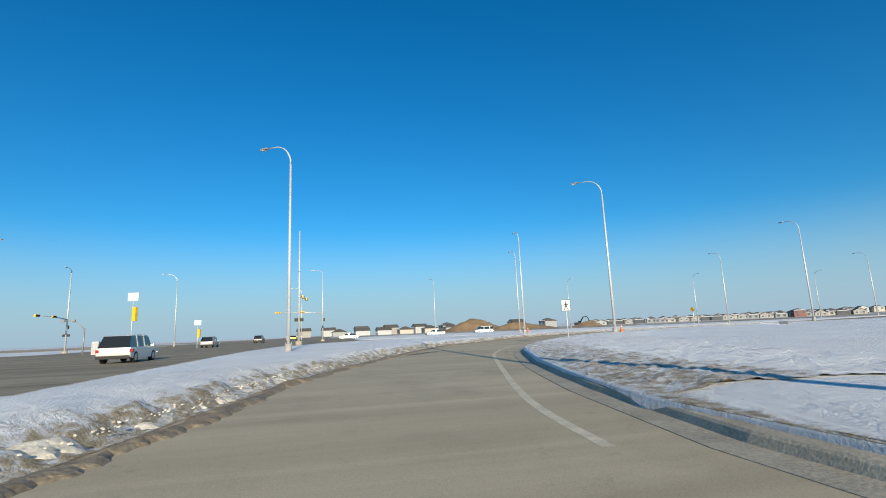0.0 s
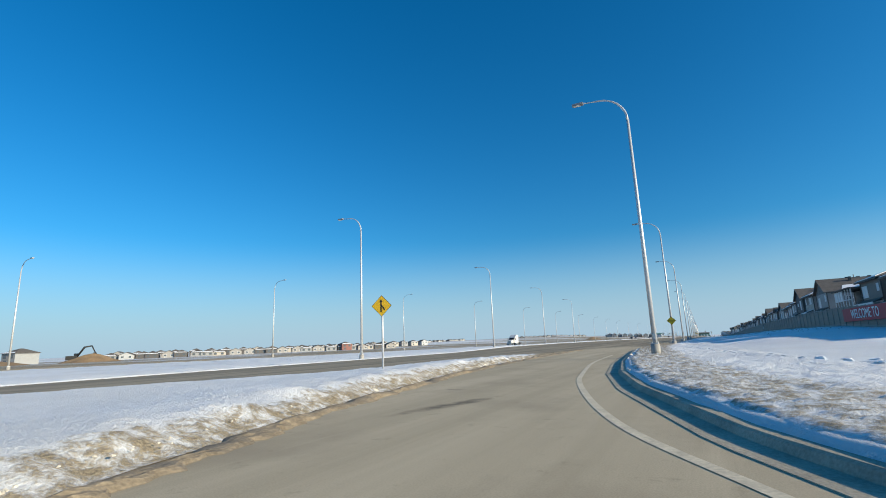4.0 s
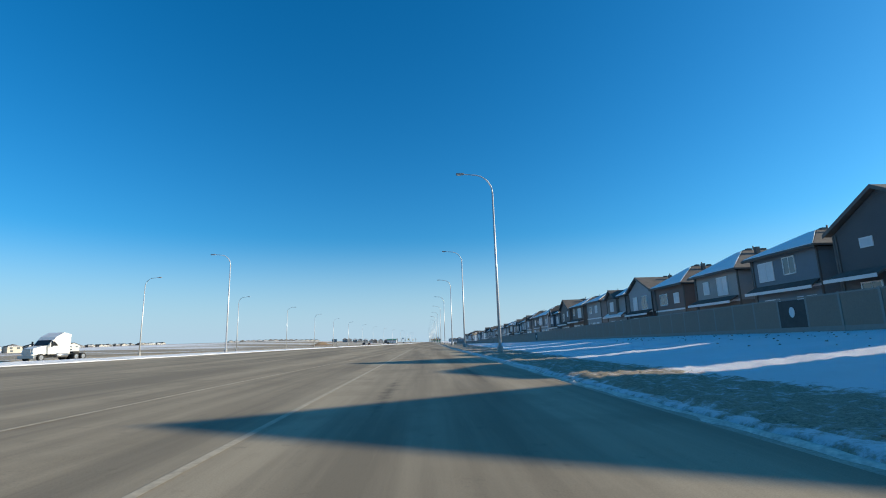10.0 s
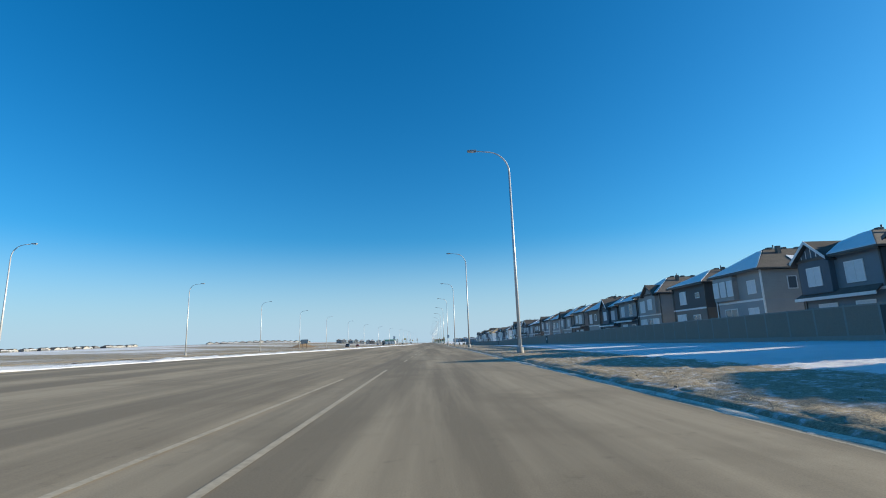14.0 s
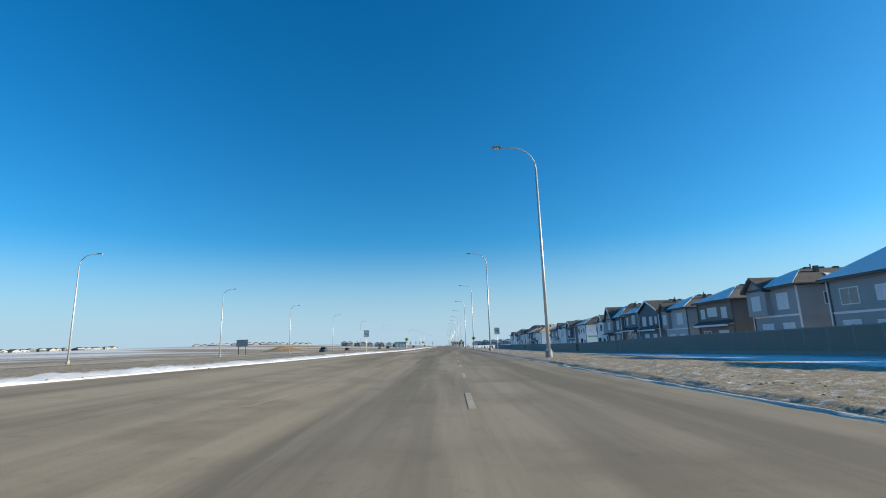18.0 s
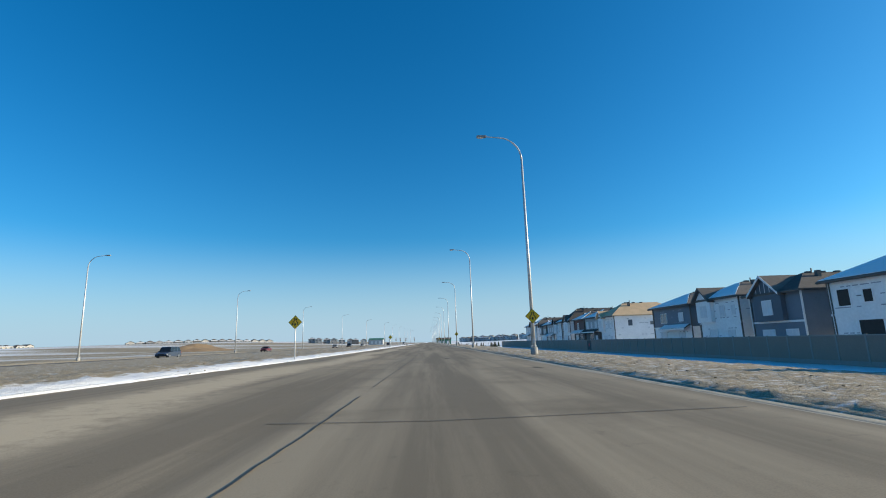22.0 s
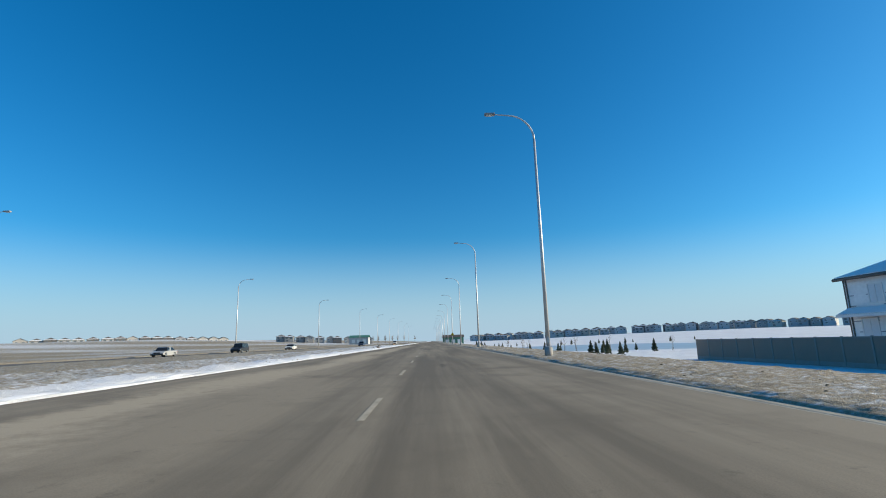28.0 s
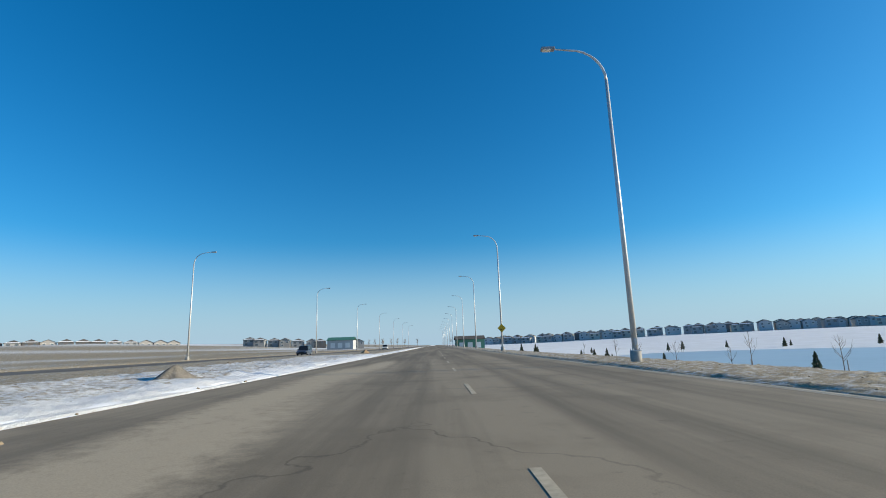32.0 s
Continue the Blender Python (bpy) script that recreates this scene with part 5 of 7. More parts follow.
# near end, far end, eave height, label, wall, upper wall, windows, more
HOUSES = [
    (45.5, 53.5, 6.2, "beige house with brown upper storey and hip roof", S_["beige"], S_["taupe"], W2, dict(rise=1.5, skirt=(-3.9, 1.0, 2.75, 1.2))),
    (55.5, 63.5, 6.7, "brown two-storey house with snowy hip roof", S_["brown"], S_["brown"], W2, dict(rise=1.5, skirt=(-3.7, 3.7, 2.75, 1.1))),
    (65.5, 73.3, 7.2, "brown two-storey house with pale side wall", S_["brown"], S_["taupe"], W3, dict(rise=1.5, skirt=(-3.6, 3.6, 2.75, 1.0))),
    (75.0, 83.6, 7.5, "plain brown house with one wide upper window", S_["brown"], S_["brown"], ((2.5, 3.7, 2.3, 1.6), (-3.3, 4.3, 0.9, 1.0), (-1.5, 1.5, 2.2, 0.8), (2.2, 1.5, 1.8, 0.8)), dict(rise=1.5, skirt=(-4.1, 4.1, 2.75, 1.1))),
    (86.0, 95.6, 7.4, "grey-brown house with a glazed sunroom on posts", S_["taupe"], S_["taupe"], ((-2.2, 0.9, 1.9, 1.4), (1.8, 0.9, 2.2, 1.4)), dict(sun=True)),
    (103.0, 111.7, 7.7, "taupe gabled house with dark upper boards", S_["beige"], S_["taupe"], ((1.9, 3.5, 1.6, 1.8), (-3.2, 4.4, 0.9, 1.1), (2.4, 1.4, 1.4, 0.8), (0.0, 1.4, 1.3, 0.8), (-2.4, 1.4, 1.4, 0.8)), dict(roof="gable", rise=2.6, skirt=(-4.2, 4.2, 2.7, 1.0), boards=DARKBOARD)),
    (114.3, 122.7, 8.0, "brown house with pale facade panels and snowy roof", S_["brown"], S_["taupe"], ((3.2, 4.4, 1.0, 1.2), (-1.2, 4.3, 2.2, 1.3), (-2.0, 0.9, 1.5, 1.3)), dict(panels=True, skirt=(-3.6, -0.2, 2.5, 1.4))),
    (124.8, 132.8, 7.9, "charcoal gabled house with white-framed windows", S_["dark"], S_["dark"], ((1.6, 4.6, 1.0, 0.7), (-1.8, 3.7, 1.3, 2.0), (1.8, 0.9, 1.6, 1.4), (-2.0, 0.9, 1.9, 1.4)), dict(roof="gable", rise=2.5, snow=False, skirt=(0.0, 3.8, 2.5, 1.3))),
    (135.0, 142.6, 7.6, "slate-blue house with pale panels between its windows", BLUE, BLUE, ((2.3, 3.8, 1.9, 1.7), (-1.0, 4.1, 1.4, 1.5), (2.0, 1.0, 1.8, 1.2), (-2.6, 1.0, 2.0, 1.2)), dict(skirt=(-3.7, 3.7, 2.75, 0.9))),
    (145.6, 153.2, 7.3, "taupe house with hip roof and porch", S_["brown"], S_["taupe"], ((1.9, 3.9, 1.1, 1.4), (-1.5, 3.6, 1.8, 1.9), (2.2, 1.2, 1.2, 0.9), (-2.0, 1.2, 1.6, 0.9)), dict(skirt=(-3.6, 3.6, 2.75, 1.1), rise=2.5)),
    (156.8, 164.2, 7.2, "red-brown house with steep snowy hip roof", S_["brown"], BRICKBROWN, W2, dict(rise=2.6)),
    (165.6, 173.2, 7.4, "grey board-and-batten gabled house over dark siding", S_["dark"], S_["batten"], ((1.8, 3.3, 1.4, 2.0), (-1.8, 3.3, 1.7, 2.0), (2.2, 1.0, 1.6, 1.2), (-1.7, 1.0, 2.0, 1.2)), dict(roof="gable", rise=2.1, skirt=(-3.6, 3.6, 2.6, 0.9))),
    (175.0, 183.0, 7.4, "taupe house with a small front gable and snowy roof", S_["taupe"], S_["taupe"], W6, dict(peak=(0.4, 3.6, 1.3, S_["brown"], M_FASCIA), skirt=(-3.8, 3.8, 2.75, 0.9))),
    (186.6, 194.4, 7.5, "grey-brown house with paired upper windows", S_["taupe"], S_["taupe"], ((1.9, 3.9, 1.2, 1.3), (-1.7, 3.9, 1.2, 1.4), (2.4, 1.4, 1.3, 0.8), (0.2, 1.4, 1.3, 0.8), (-2.2, 1.4, 1.3, 0.8)), dict()),
    (197.2, 204.8, 7.4, "brown house with porch roof and hip roof", S_["brown"], S_["brown"], ((2.9, 4.2, 0.9, 1.4), (-1.6, 3.6, 2.1, 2.0), (2.2, 1.4, 1.8, 0.8), (-0.2, 1.4, 1.6, 0.8), (-2.7, 1.4, 1.4, 0.8)), dict(skirt=(-3.6, 3.6, 2.75, 1.2))),
    (207.3, 214.6, 7.3, "brown gabled house with board-and-batten upper storey", S_["brown"], DARKBOARD, ((1.4, 3.5, 1.2, 1.7), (-2.6, 4.4, 0.9, 1.2), (2.0, 1.4, 1.3, 0.8), (-0.4, 1.4, 1.4, 0.8), (-2.5, 1.4, 1.2, 0.8)), dict(roof="gable", rise=2.4, skirt=(-3.4, 3.4, 2.6, 0.9))),
    (216.0, 223.8, 6.9, "slate-blue house with white-trimmed front gable", BLUE, BLUE, W6, dict(peak=(1.7, 3.2, 1.5, NAVYBOARD, M_TRIM), skirt=(-3.7, 3.7, 2.6, 0.8))),
    (229.2, 237.0, 7.2, "dark grey house with a tall bay of windows", S_["grey"], S_["taupe"], ((-2.8, 3.6, 1.3, 1.4), (-2.6, 1.0, 1.6, 1.2), (1.6, 0.9, 2.2, 1.4)), dict(bay=(-0.2, 3.3, 3.2, 5.7), rise=2.6)),
    (239.5, 247.2, 7.1, "dark brown house with snowy hip roof", S_["brown"], S_["dark"], W3, dict()),
    (251.4, 259.0, 7.0, "taupe house with large windows and front gable", S_["taupe"], S_["taupe"], ((2.2, 3.4, 1.9, 1.8), (2.3, 0.9, 2.2, 1.5), (-0.2, 0.6, 1.0, 1.8), (-2.4, 0.9, 2.0, 1.5)), dict(peak=(-1.6, 3.4, 1.4, S_["taupe"], M_FASCIA), rise=2.7)),
    (259.9, 267.3, 6.6, "slate house with white porch fascia", BLUE, S_["grey"], ((2.2, 3.6, 1.4, 1.7), (-1.8, 3.6, 1.4, 2.0), (1.6, 1.0, 2.0, 1.3), (-2.6, 1.0, 1.5, 1.2)), dict(skirt=(-3.6, 3.6, 2.75, 1.0))),
    (268.4, 275.8, 6.3, "slate-blue house with batten front gable", BLUE, BLUE, W6, dict(peak=(1.0, 3.0, 1.7, NAVYBOARD, M_TRIM), skirt=(-3.6, 3.6, 2.6, 0.9))),
    (278.0, 285.0, 6.3, "plain grey-brown house with steep hip roof", S_["taupe"], S_["brown"], ((2.2, 3.4, 1.6, 1.9), (-1.4, 3.9, 1.1, 1.3)), dict(rise=2.7)),
    (288.4, 295.8, 6.5, "taupe house with a bright porch roof line", S_["dark"], S_["taupe"], ((1.8, 3.7, 1.3, 1.7), (-1.4, 3.3, 2.1, 2.2), (1.8, 1.2, 1.5, 1.0), (-2.0, 1.2, 2.0, 1.0)), dict(skirt=(-3.6, 3.6, 2.75, 1.0))),
    (298.8, 306.6, 6.1, "grey-brown house with a small gable over its window", S_["taupe"], S_["taupe"], W6, dict(peak=(2.2, 2.8, 1.5, S_["grey"], M_FASCIA), rise=2.5)),
    (310.4, 317.8, 5.9, "grey house with two upper windows and snowy roof", S_["grey"], S_["grey"], W2, dict(rise=2.6)),
    (321.9, 329.2, 6.1, "grey batten house with a front gable", S_["grey"], S_["batten"], W6, dict(peak=(2.0, 3.2, 1.4, S_["batten"], M_FASCIA))),
    (333.4, 341.6, 5.7, "brown house with white-framed ribbon windows", S_["brown"], S_["brown"], ((2.9, 3.8, 1.0, 1.3), (0.4, 4.0, 2.2, 1.2), (-2.6, 3.7, 1.2, 1.4), (2.2, 1.1, 1.8, 1.1), (-1.9, 1.1, 2.2, 1.1)), dict(skirt=(-3.9, 3.9, 2.8, 0.8))),
    (345.0, 352.4, 5.5, "pale blue-grey house with hip roof", S_["pale"], S_["pale"], W6, dict(peak=(2.4, 2.2, 1.2, S_["grey"], M_FASCIA))),
    (354.8, 362.6, 5.8, "navy house with board-and-batten gable and white trim", S_["slate"], NAVYBOARD, W5, dict(roof="gable", rise=1.9, snow=False, skirt=(-3.6, 3.6, 2.75, 0.7))),
    (363.6, 370.4, 5.9, "navy house with white windows and porch", S_["slate"], S_["slate"], ((2.6, 3.9, 0.9, 1.5), (-1.6, 4.0, 1.7, 1.7), (1.8, 0.7, 1.9, 1.8), (-1.4, 0.7, 2.1, 1.8)), dict(skirt=(-3.3, 3.3, 2.75, 1.0))),
    (372.8, 380.8, 5.6, "slate house with tall grey front gable", S_["slate"], S_["slate"], ((-2.4, 3.6, 1.4, 1.8), (2.0, 0.5, 2.4, 1.9), (-2.2, 0.6, 1.6, 1.9)), dict(peak=(1.7, 4.4, 2.5, S_["batten"], M_TRIM), rise=2.9, skirt=(0.2, 3.9, 2.5, 1.6))),
    (382.2, 389.0, 5.4, "unfinished gabled house in white wrap, snowy roof", M_WRAP, M_WRAP, W3, dict(open_holes=True, wrap=True, peak=(-1.4, 3.2, 1.4, M_WRAP, M_TRIM), deck=True)),
    (399.2, 406.8, 5.3, "unfinished house in white wrap with empty windows", M_WRAP, M_WRAP, W4, dict(open_holes=True, wrap=True, bands=True)),
    (410.2, 417.8, 5.0, "navy house with white-trimmed batten gable", S_["slate"], S_["slate"], W6, dict(peak=(0.4, 4.2, 1.9, NAVYBOARD, M_TRIM), snow=False)),
    (419.8, 428.4, 5.3, "wrapped house with boarded gable and bare roof edge", M_WRAP, M_WRAP, W5, dict(wrap=True, peak=(2.3, 3.2, 1.6, M_WRAP, M_FASCIA))),
    (430.6, 441.8, 5.1, "half-clad house with white wrap and slate siding", M_WRAP, S_["slate"], W2, dict(wrap=True, deck=True, skirt=(-5.2, 2.0, 2.6, 1.0))),
    (458.6, 466.2, 5.0, "unfinished wrapped house with bare sheathing roof", M_WRAP, M_WRAP, W5, dict(bare_roof=True, wrap=True, snow=False, rise=2.6, peak=(2.4, 2.8, 1.3, M_WRAP, M_TRIM))),
    (467.6, 476.4, 5.2, "dark house with white band and long porch", S_["dark"], S_["pale"], W4, dict(skirt=(-4.2, 4.2, 2.8, 1.0), deck=True)),
    (477.2, 485.0, 5.2, "dark red house with long snowy roof", S_["dark"], S_["red"], ((0.6, 3.6, 1.2, 1.6), (2.0, 0.5, 1.8, 2.0), (-2.0, 0.5, 1.6, 2.0)), dict(skirt=(-3.8, 3.8, 2.8, 1.0))),
    (488.6, 495.2, 5.3, "wrapped gabled house with a high roof behind", M_WRAP, M_WRAP, W3, dict(wrap=True, peak=(-1.2, 3.2, 1.6, M_WRAP, M_FASCIA), rise=3.2)),
    (496.6, 503.2, 5.2, "wrapped house with snow on a bare-edged roof", M_WRAP, M_WRAP, W2, dict(wrap=True, peak=(2.0, 2.6, 1.4, M_WRAP, M_FASCIA))),
    (505.0, 512.8, 5.0, "wrapped house with pale siding and porch roof", M_WRAP, S_["pale"], W4, dict(wrap=True, skirt=(-3.8, 3.8, 2.6, 1.1))),
    (514.0, 521.4, 4.9, "part-clad taupe house with a front gable", M_WRAP, S_["taupe"], W5, dict(wrap=True, peak=(2.0, 2.8, 1.4, S_["taupe"], M_FASCIA))),
    (527.8, 535.6, 5.4, "wrapped house with taupe gable and blue snow roof", M_WRAP, M_WRAP, W6, dict(wrap=True, peak=(2.2, 3.2, 1.5, S_["taupe"], M_FASCIA), rise=2.6)),
    (537.4, 545.0, 5.4, "last wrapped house of the row with hip roof", M_WRAP, M_WRAP, ((1.0, 3.7, 1.4, 1.6), (2.2, 0.5, 1.6, 2.0), (-1.6, 0.7, 1.8, 1.7)), dict(wrap=True, skirt=(-3.7, 3.7, 2.7, 1.1), rise=1.9)),
]
for i, (y0, y1, eave, label, wall, upper, wins, more) in enumerate(HOUSES):
    y = (y0 + y1) / 2
    front = along([(57, 30.6), (130, 29.9), (160, 31.4), (310, 34.2), (415, 35.5), (545, 35.8)], y)
    house(label, wall, W=y1 - y0, upper=upper, wins=wins, **more).matrix_basis = pose(front + (2.0 if "sun" in more else 0), y, eave - 5.9)


# ---- signs ----
def diamond(bm, s, x0, x1, z):
    slab(bm, ((x0, 0, z - s), (x0, s, z), (x0, 0, z + s), (x0, -s, z)), (x1 - x0, 0, 0))
    return bm


FACE = Euler((radians(90), 0, 0)).to_matrix().to_4x4()


def warning_sign(label, m, z, half, symbol, post=True, pole_r=0.0):
    """A yellow diamond, facing -y, on its own square post or strapped to a lamp pole."""
    s = thing("warning_sign", m, label, "road sign")
    if post:
        part("post", tube(bmn(), [(0, 0.06, -0.3), (0, 0.06, z + half * 0.8)], 0.045, 6), M_STEEL, s)
    else:
        for dz in (-0.3, 0.3):
            part("strap", tube(bmn(), [(0, 0.03, z + dz), (0, 0.03, z + dz + 0.05)], 0.15, 12), M_STEEL, s)
    y1 = -0.02 if post else -0.17

    def flat(name, pts, material, d0, d1, lab=""):
        part(name, slab(bmn(), [(p[0], y1 + d0, z + p[1]) for p in pts], (0, d1 - d0, 0)), material, s, lab)

    flat("panel", ((0, -half), (half, 0), (0, half), (-half, 0)), M_BLACK, -0.004, 0.006, "black-bordered sign plate")
    q = half * 0.95
    flat("face", ((0, -q), (q, 0), (0, q), (-q, 0)), M_YELLOW, -0.010, -0.005, "yellow reflective face")
    flat("back", ((0, -q), (q, 0), (0, q), (-q, 0)), M_SIGNBACK, 0.008, 0.012)
    k = half / 0.55

    def arrow(pts, w, tip):
        for a, b in zip(pts, pts[1:]):
            d = Vector((b[0] - a[0], b[1] - a[1])).normalized()
            n = Vector((-d.y, d.x)) * w
            flat("arrow_stroke", [((a[0] + n.x) * k, (a[1] + n.y) * k), ((b[0] + n.x) * k, (b[1] + n.y) * k), ((b[0] - n.x) * k, (b[1] - n.y) * k), ((a[0] - n.x) * k, (a[1] - n.y) * k)], M_BLACK, -0.016, -0.0115)
        if tip:
            a, b = pts[-2], pts[-1]
            d = Vector((b[0] - a[0], b[1] - a[1])).normalized()
            n = Vector((-d.y, d.x)) * 0.085
            e = Vector(b) + d * 0.13
            flat("arrow_head", [((b[0] + n.x) * k, (b[1] + n.y) * k), (e.x * k, e.y * k), ((b[0] - n.x) * k, (b[1] - n.y) * k)], M_BLACK, -0.016, -0.0115)

    if symbol == "merge":
        arrow([(-0.02, -0.32), (-0.02, 0.2)], 0.035, True)
        arrow([(0.17, -0.22), (0.10, -0.10), (0.0, 0.02)], 0.03, False)
    elif symbol == "divided":
        arrow([(0.2, -0.2), (0.2, -0.06), (0.07, 0.1), (0.07, 0.2)], 0.028, True)
        arrow([(-0.07, 0.3), (-0.07, 0.12), (-0.2, -0.04), (-0.2, -0.12)], 0.028, True)
        flat("median_nose", [((-0.07) * k, -0.26 * k), (0.07 * k, -0.26 * k), (0.07 * k, -0.13 * k), (0.03 * k, -0.07 * k), (-0.03 * k, -0.07 * k), (-0.07 * k, -0.13 * k)], M_BLACK, -0.016, -0.0115)
    else:
        lettering("letters", symbol, 0.23 * k, M_BLACK, s, Matrix.Translation((0, y1 - 0.0115, z - 0.02)) @ FACE, 0.003)
    return s


warning_sign("yellow diamond sign for merging lanes on a post in the snow", pose(-2.4, 12.0, 0.3, 0, 0, 14), 2.6, 0.45, "merge")
warning_sign("yellow diamond sign reading MERGE strapped to a lamp pole", pose(6.3, 63.6, 0.16), 2.95, 0.54, "MERGE", post=False)
warning_sign("yellow divided-road diamond sign strapped to a lamp pole", pose(6.3, 398.2, 0.16), 2.56, 0.52, "divided", post=False)
warning_sign("yellow divided-road diamond sign on a post beside the median", pose(-11.0, 401.2, 0.2, 0, 0, -4), 2.76, 0.52, "divided")
warning_sign("yellow divided-road diamond sign strapped to a lamp pole", pose(6.3, 488.2, 0.16), 2.79, 0.52, "divided", post=False)
warning_sign("yellow divided-road diamond sign on a post beside the median", pose(-10.6, 489.5, 0.15), 2.57, 0.52, "divided")
warning_sign("yellow diamond sign strapped to a lamp pole by the pond", pose(6.3, 665.6, 0.16), 2.95, 0.58, "divided", post=False)


def speed_sign(m):
    s = thing("speed_sign", m, "white speed limit sign reading MAXIMUM 70 on a steel post", "road sign", "speed limit signs")
    part("post", tube(bmn(), [(0, 0.06, -0.3), (0, 0.06, 3.2)], 0.04, 6), M_STEEL, s)
    part("panel", box(bmn(), -0.33, 0.33, 0.0, 0.012, 2.45, 3.3), M_BLACK, s, "black-bordered plate")
    part("face", box(bmn(), -0.305, 0.305, -0.008, -0.002, 2.475, 3.275), M_WHITE, s, "white reflective face")
    lettering("word", "MAXIMUM", 0.135, M_BLACK, s, Matrix.Translation((0, -0.010, 3.13)) @ FACE, 0.002)
    lettering("number", "70", 0.52, M_BLACK, s, Matrix.Translation((0, -0.010, 2.78)) @ FACE, 0.002)
    return s


s70 = speed_sign(pose(5.75, 337.4, -0.06))
copy_thing(s70, pose(-11.3, 336.9, 0.08))
# the sign for people crossing keeps only plain strokes of its symbol
ped = thing("crossing_sign", pose(36.3, -30.2, 0.16, 0, 0, 62), "white crosswalk sign with black symbol on a post in the snow", "road sign")
part("post", tube(bmn(), [(0, 0.05, -0.8), (0, 0.05, 2.85)], 0.035, 6), M_STEEL, ped)
part("panel", box(bmn(), -0.31, 0.31, 0.0, 0.012, 2.000, 2.800), M_BLACK, ped)
part("face", box(bmn(), -0.285, 0.285, -0.008, -0.002, 2.025, 2.775), M_WHITE, ped, "white reflective face")
for pts in (((-0.05, 2.310), (0.06, 2.310), (0.05, 2.570), (-0.04, 2.570)), ((-0.04, 2.330), (0.02, 2.330), (-0.10, 2.090), (-0.16, 2.090)), ((0.0, 2.330), (0.06, 2.330), (0.17, 2.090), (0.11, 2.090)),
            ((-0.03, 2.550), (-0.03, 2.490), (-0.17, 2.350), (-0.18, 2.400)), ((0.04, 2.550), (0.04, 2.490), (0.17, 2.370), (0.18, 2.420)), ((-0.04, 2.590), (0.04, 2.590), (0.04, 2.680), (-0.04, 2.680))):
    part("symbol_stroke", slab(bmn(), [(x, -0.010, z) for x, z in pts], (0, -0.004, 0)), M_BLACK, ped)
part("symbol_bar", box(bmn(), -0.2, 0.2, -0.013, -0.009, 2.050, 2.065), M_BLACK, ped)

cone = thing("traffic_cone", pose(24.5, -18.55, 0.36) @ Matrix.Scale(0.82, 4), "orange traffic cone with a white band beside a lamp post", "traffic cone")
part("base", box(bmn(), -0.2, 0.2, -0.2, 0.2, -0.05, 0.04), M_ORANGE, cone, bevel=0.015)
part("cone", tube(bmn(), [(0, 0, 0.04), (0, 0, 0.5)], [0.155, 0.085], 16), M_ORANGE, cone)
part("band", tube(bmn(), [(0, 0, 0.50), (0, 0, 0.66)], [0.087, 0.062], 16), M_WHITE, cone, "white reflective band")
part("tip", tube(bmn(), [(0, 0, 0.66), (0, 0, 0.80)], [0.06, 0.035], 16), M_ORANGE, cone)
copy_thing(cone, pose(-1.5, -17.9, 0.40))
ub = thing("utility_box", pose(27.3, -1.9, verge_z(27.3, -1.9) - 0.08, 0, 0, 20), "low grey utility box half buried in the snow", "utility box")
part("body", box(bmn(), -0.42, 0.42, -0.3, 0.3, -0.2, 0.32), M_SIGNBACK, ub, bevel=0.03)
part("lid", box(bmn(), -0.46, 0.46, -0.34, 0.34, 0.32, 0.38), M_LAMP, ub, bevel=0.02)


# ---- traffic signals at the intersection ----
def traffic_signal(m, label, arm=8.0, tall=14.0, lamp_arm=True):
    s = thing("traffic_signal", m, label, "traffic signal", "traffic signals at the intersection")
    part("base", tube(bmn(), [(0, 0, -0.3), (0, 0, 0.35)], 0.4, 10), M_CONCRETE, s)
    part("pole", tube(bmn(), [(0, 0, 0.35), (0, 0, tall)], [0.16, 0.08], 10), M_STEEL, s)
    if arm:
        part("mast_arm", tube(bmn(), [(0, 0, 5.6), (-arm * 0.4, 0, 5.9), (-arm, 0, 6.0)], [0.11, 0.08, 0.05], 8), M_STEEL, s)
        for x in (-arm + 0.3, -arm * 0.45):
            hd = part("signal_head", box(bmn(), x - 0.55, x + 0.55, -0.1, 0.16, 5.75, 6.12), M_YELLOW, s, "yellow signal housing", 0.03)
            for j in (-0.35, 0, 0.35):
                part("lens", tube(bmn(), [(x + j, -0.1, 5.93), (x + j, -0.16, 5.93)], 0.13, 10), M_BLACK, hd)
    for y in (-0.32, 0.32):
        part("crossing_signal", box(bmn(), -0.15, 0.15, y - 0.2, y + 0.2, 2.7, 3.1), M_BLACK, s, "black crossing signal", 0.03)
    if lamp_arm:
        part("side_signal", box(bmn(), 0.14, 0.44, -0.18, 0.18, 4.0, 4.6), M_BLACK, s, "dark signal housing", 0.03)
        part("lamp_arm", tube(bmn(), [(0, 0, tall), (-0.6, 0, tall + 0.35), (-1.8, 0, tall + 0.4)], 0.045, 8), M_STEEL, s)
        part("lamp_head", box(bmn(), -2.3, -1.6, -0.14, 0.14, tall + 0.34, tall + 0.46), M_LAMP, s, bevel=0.03)
    return s


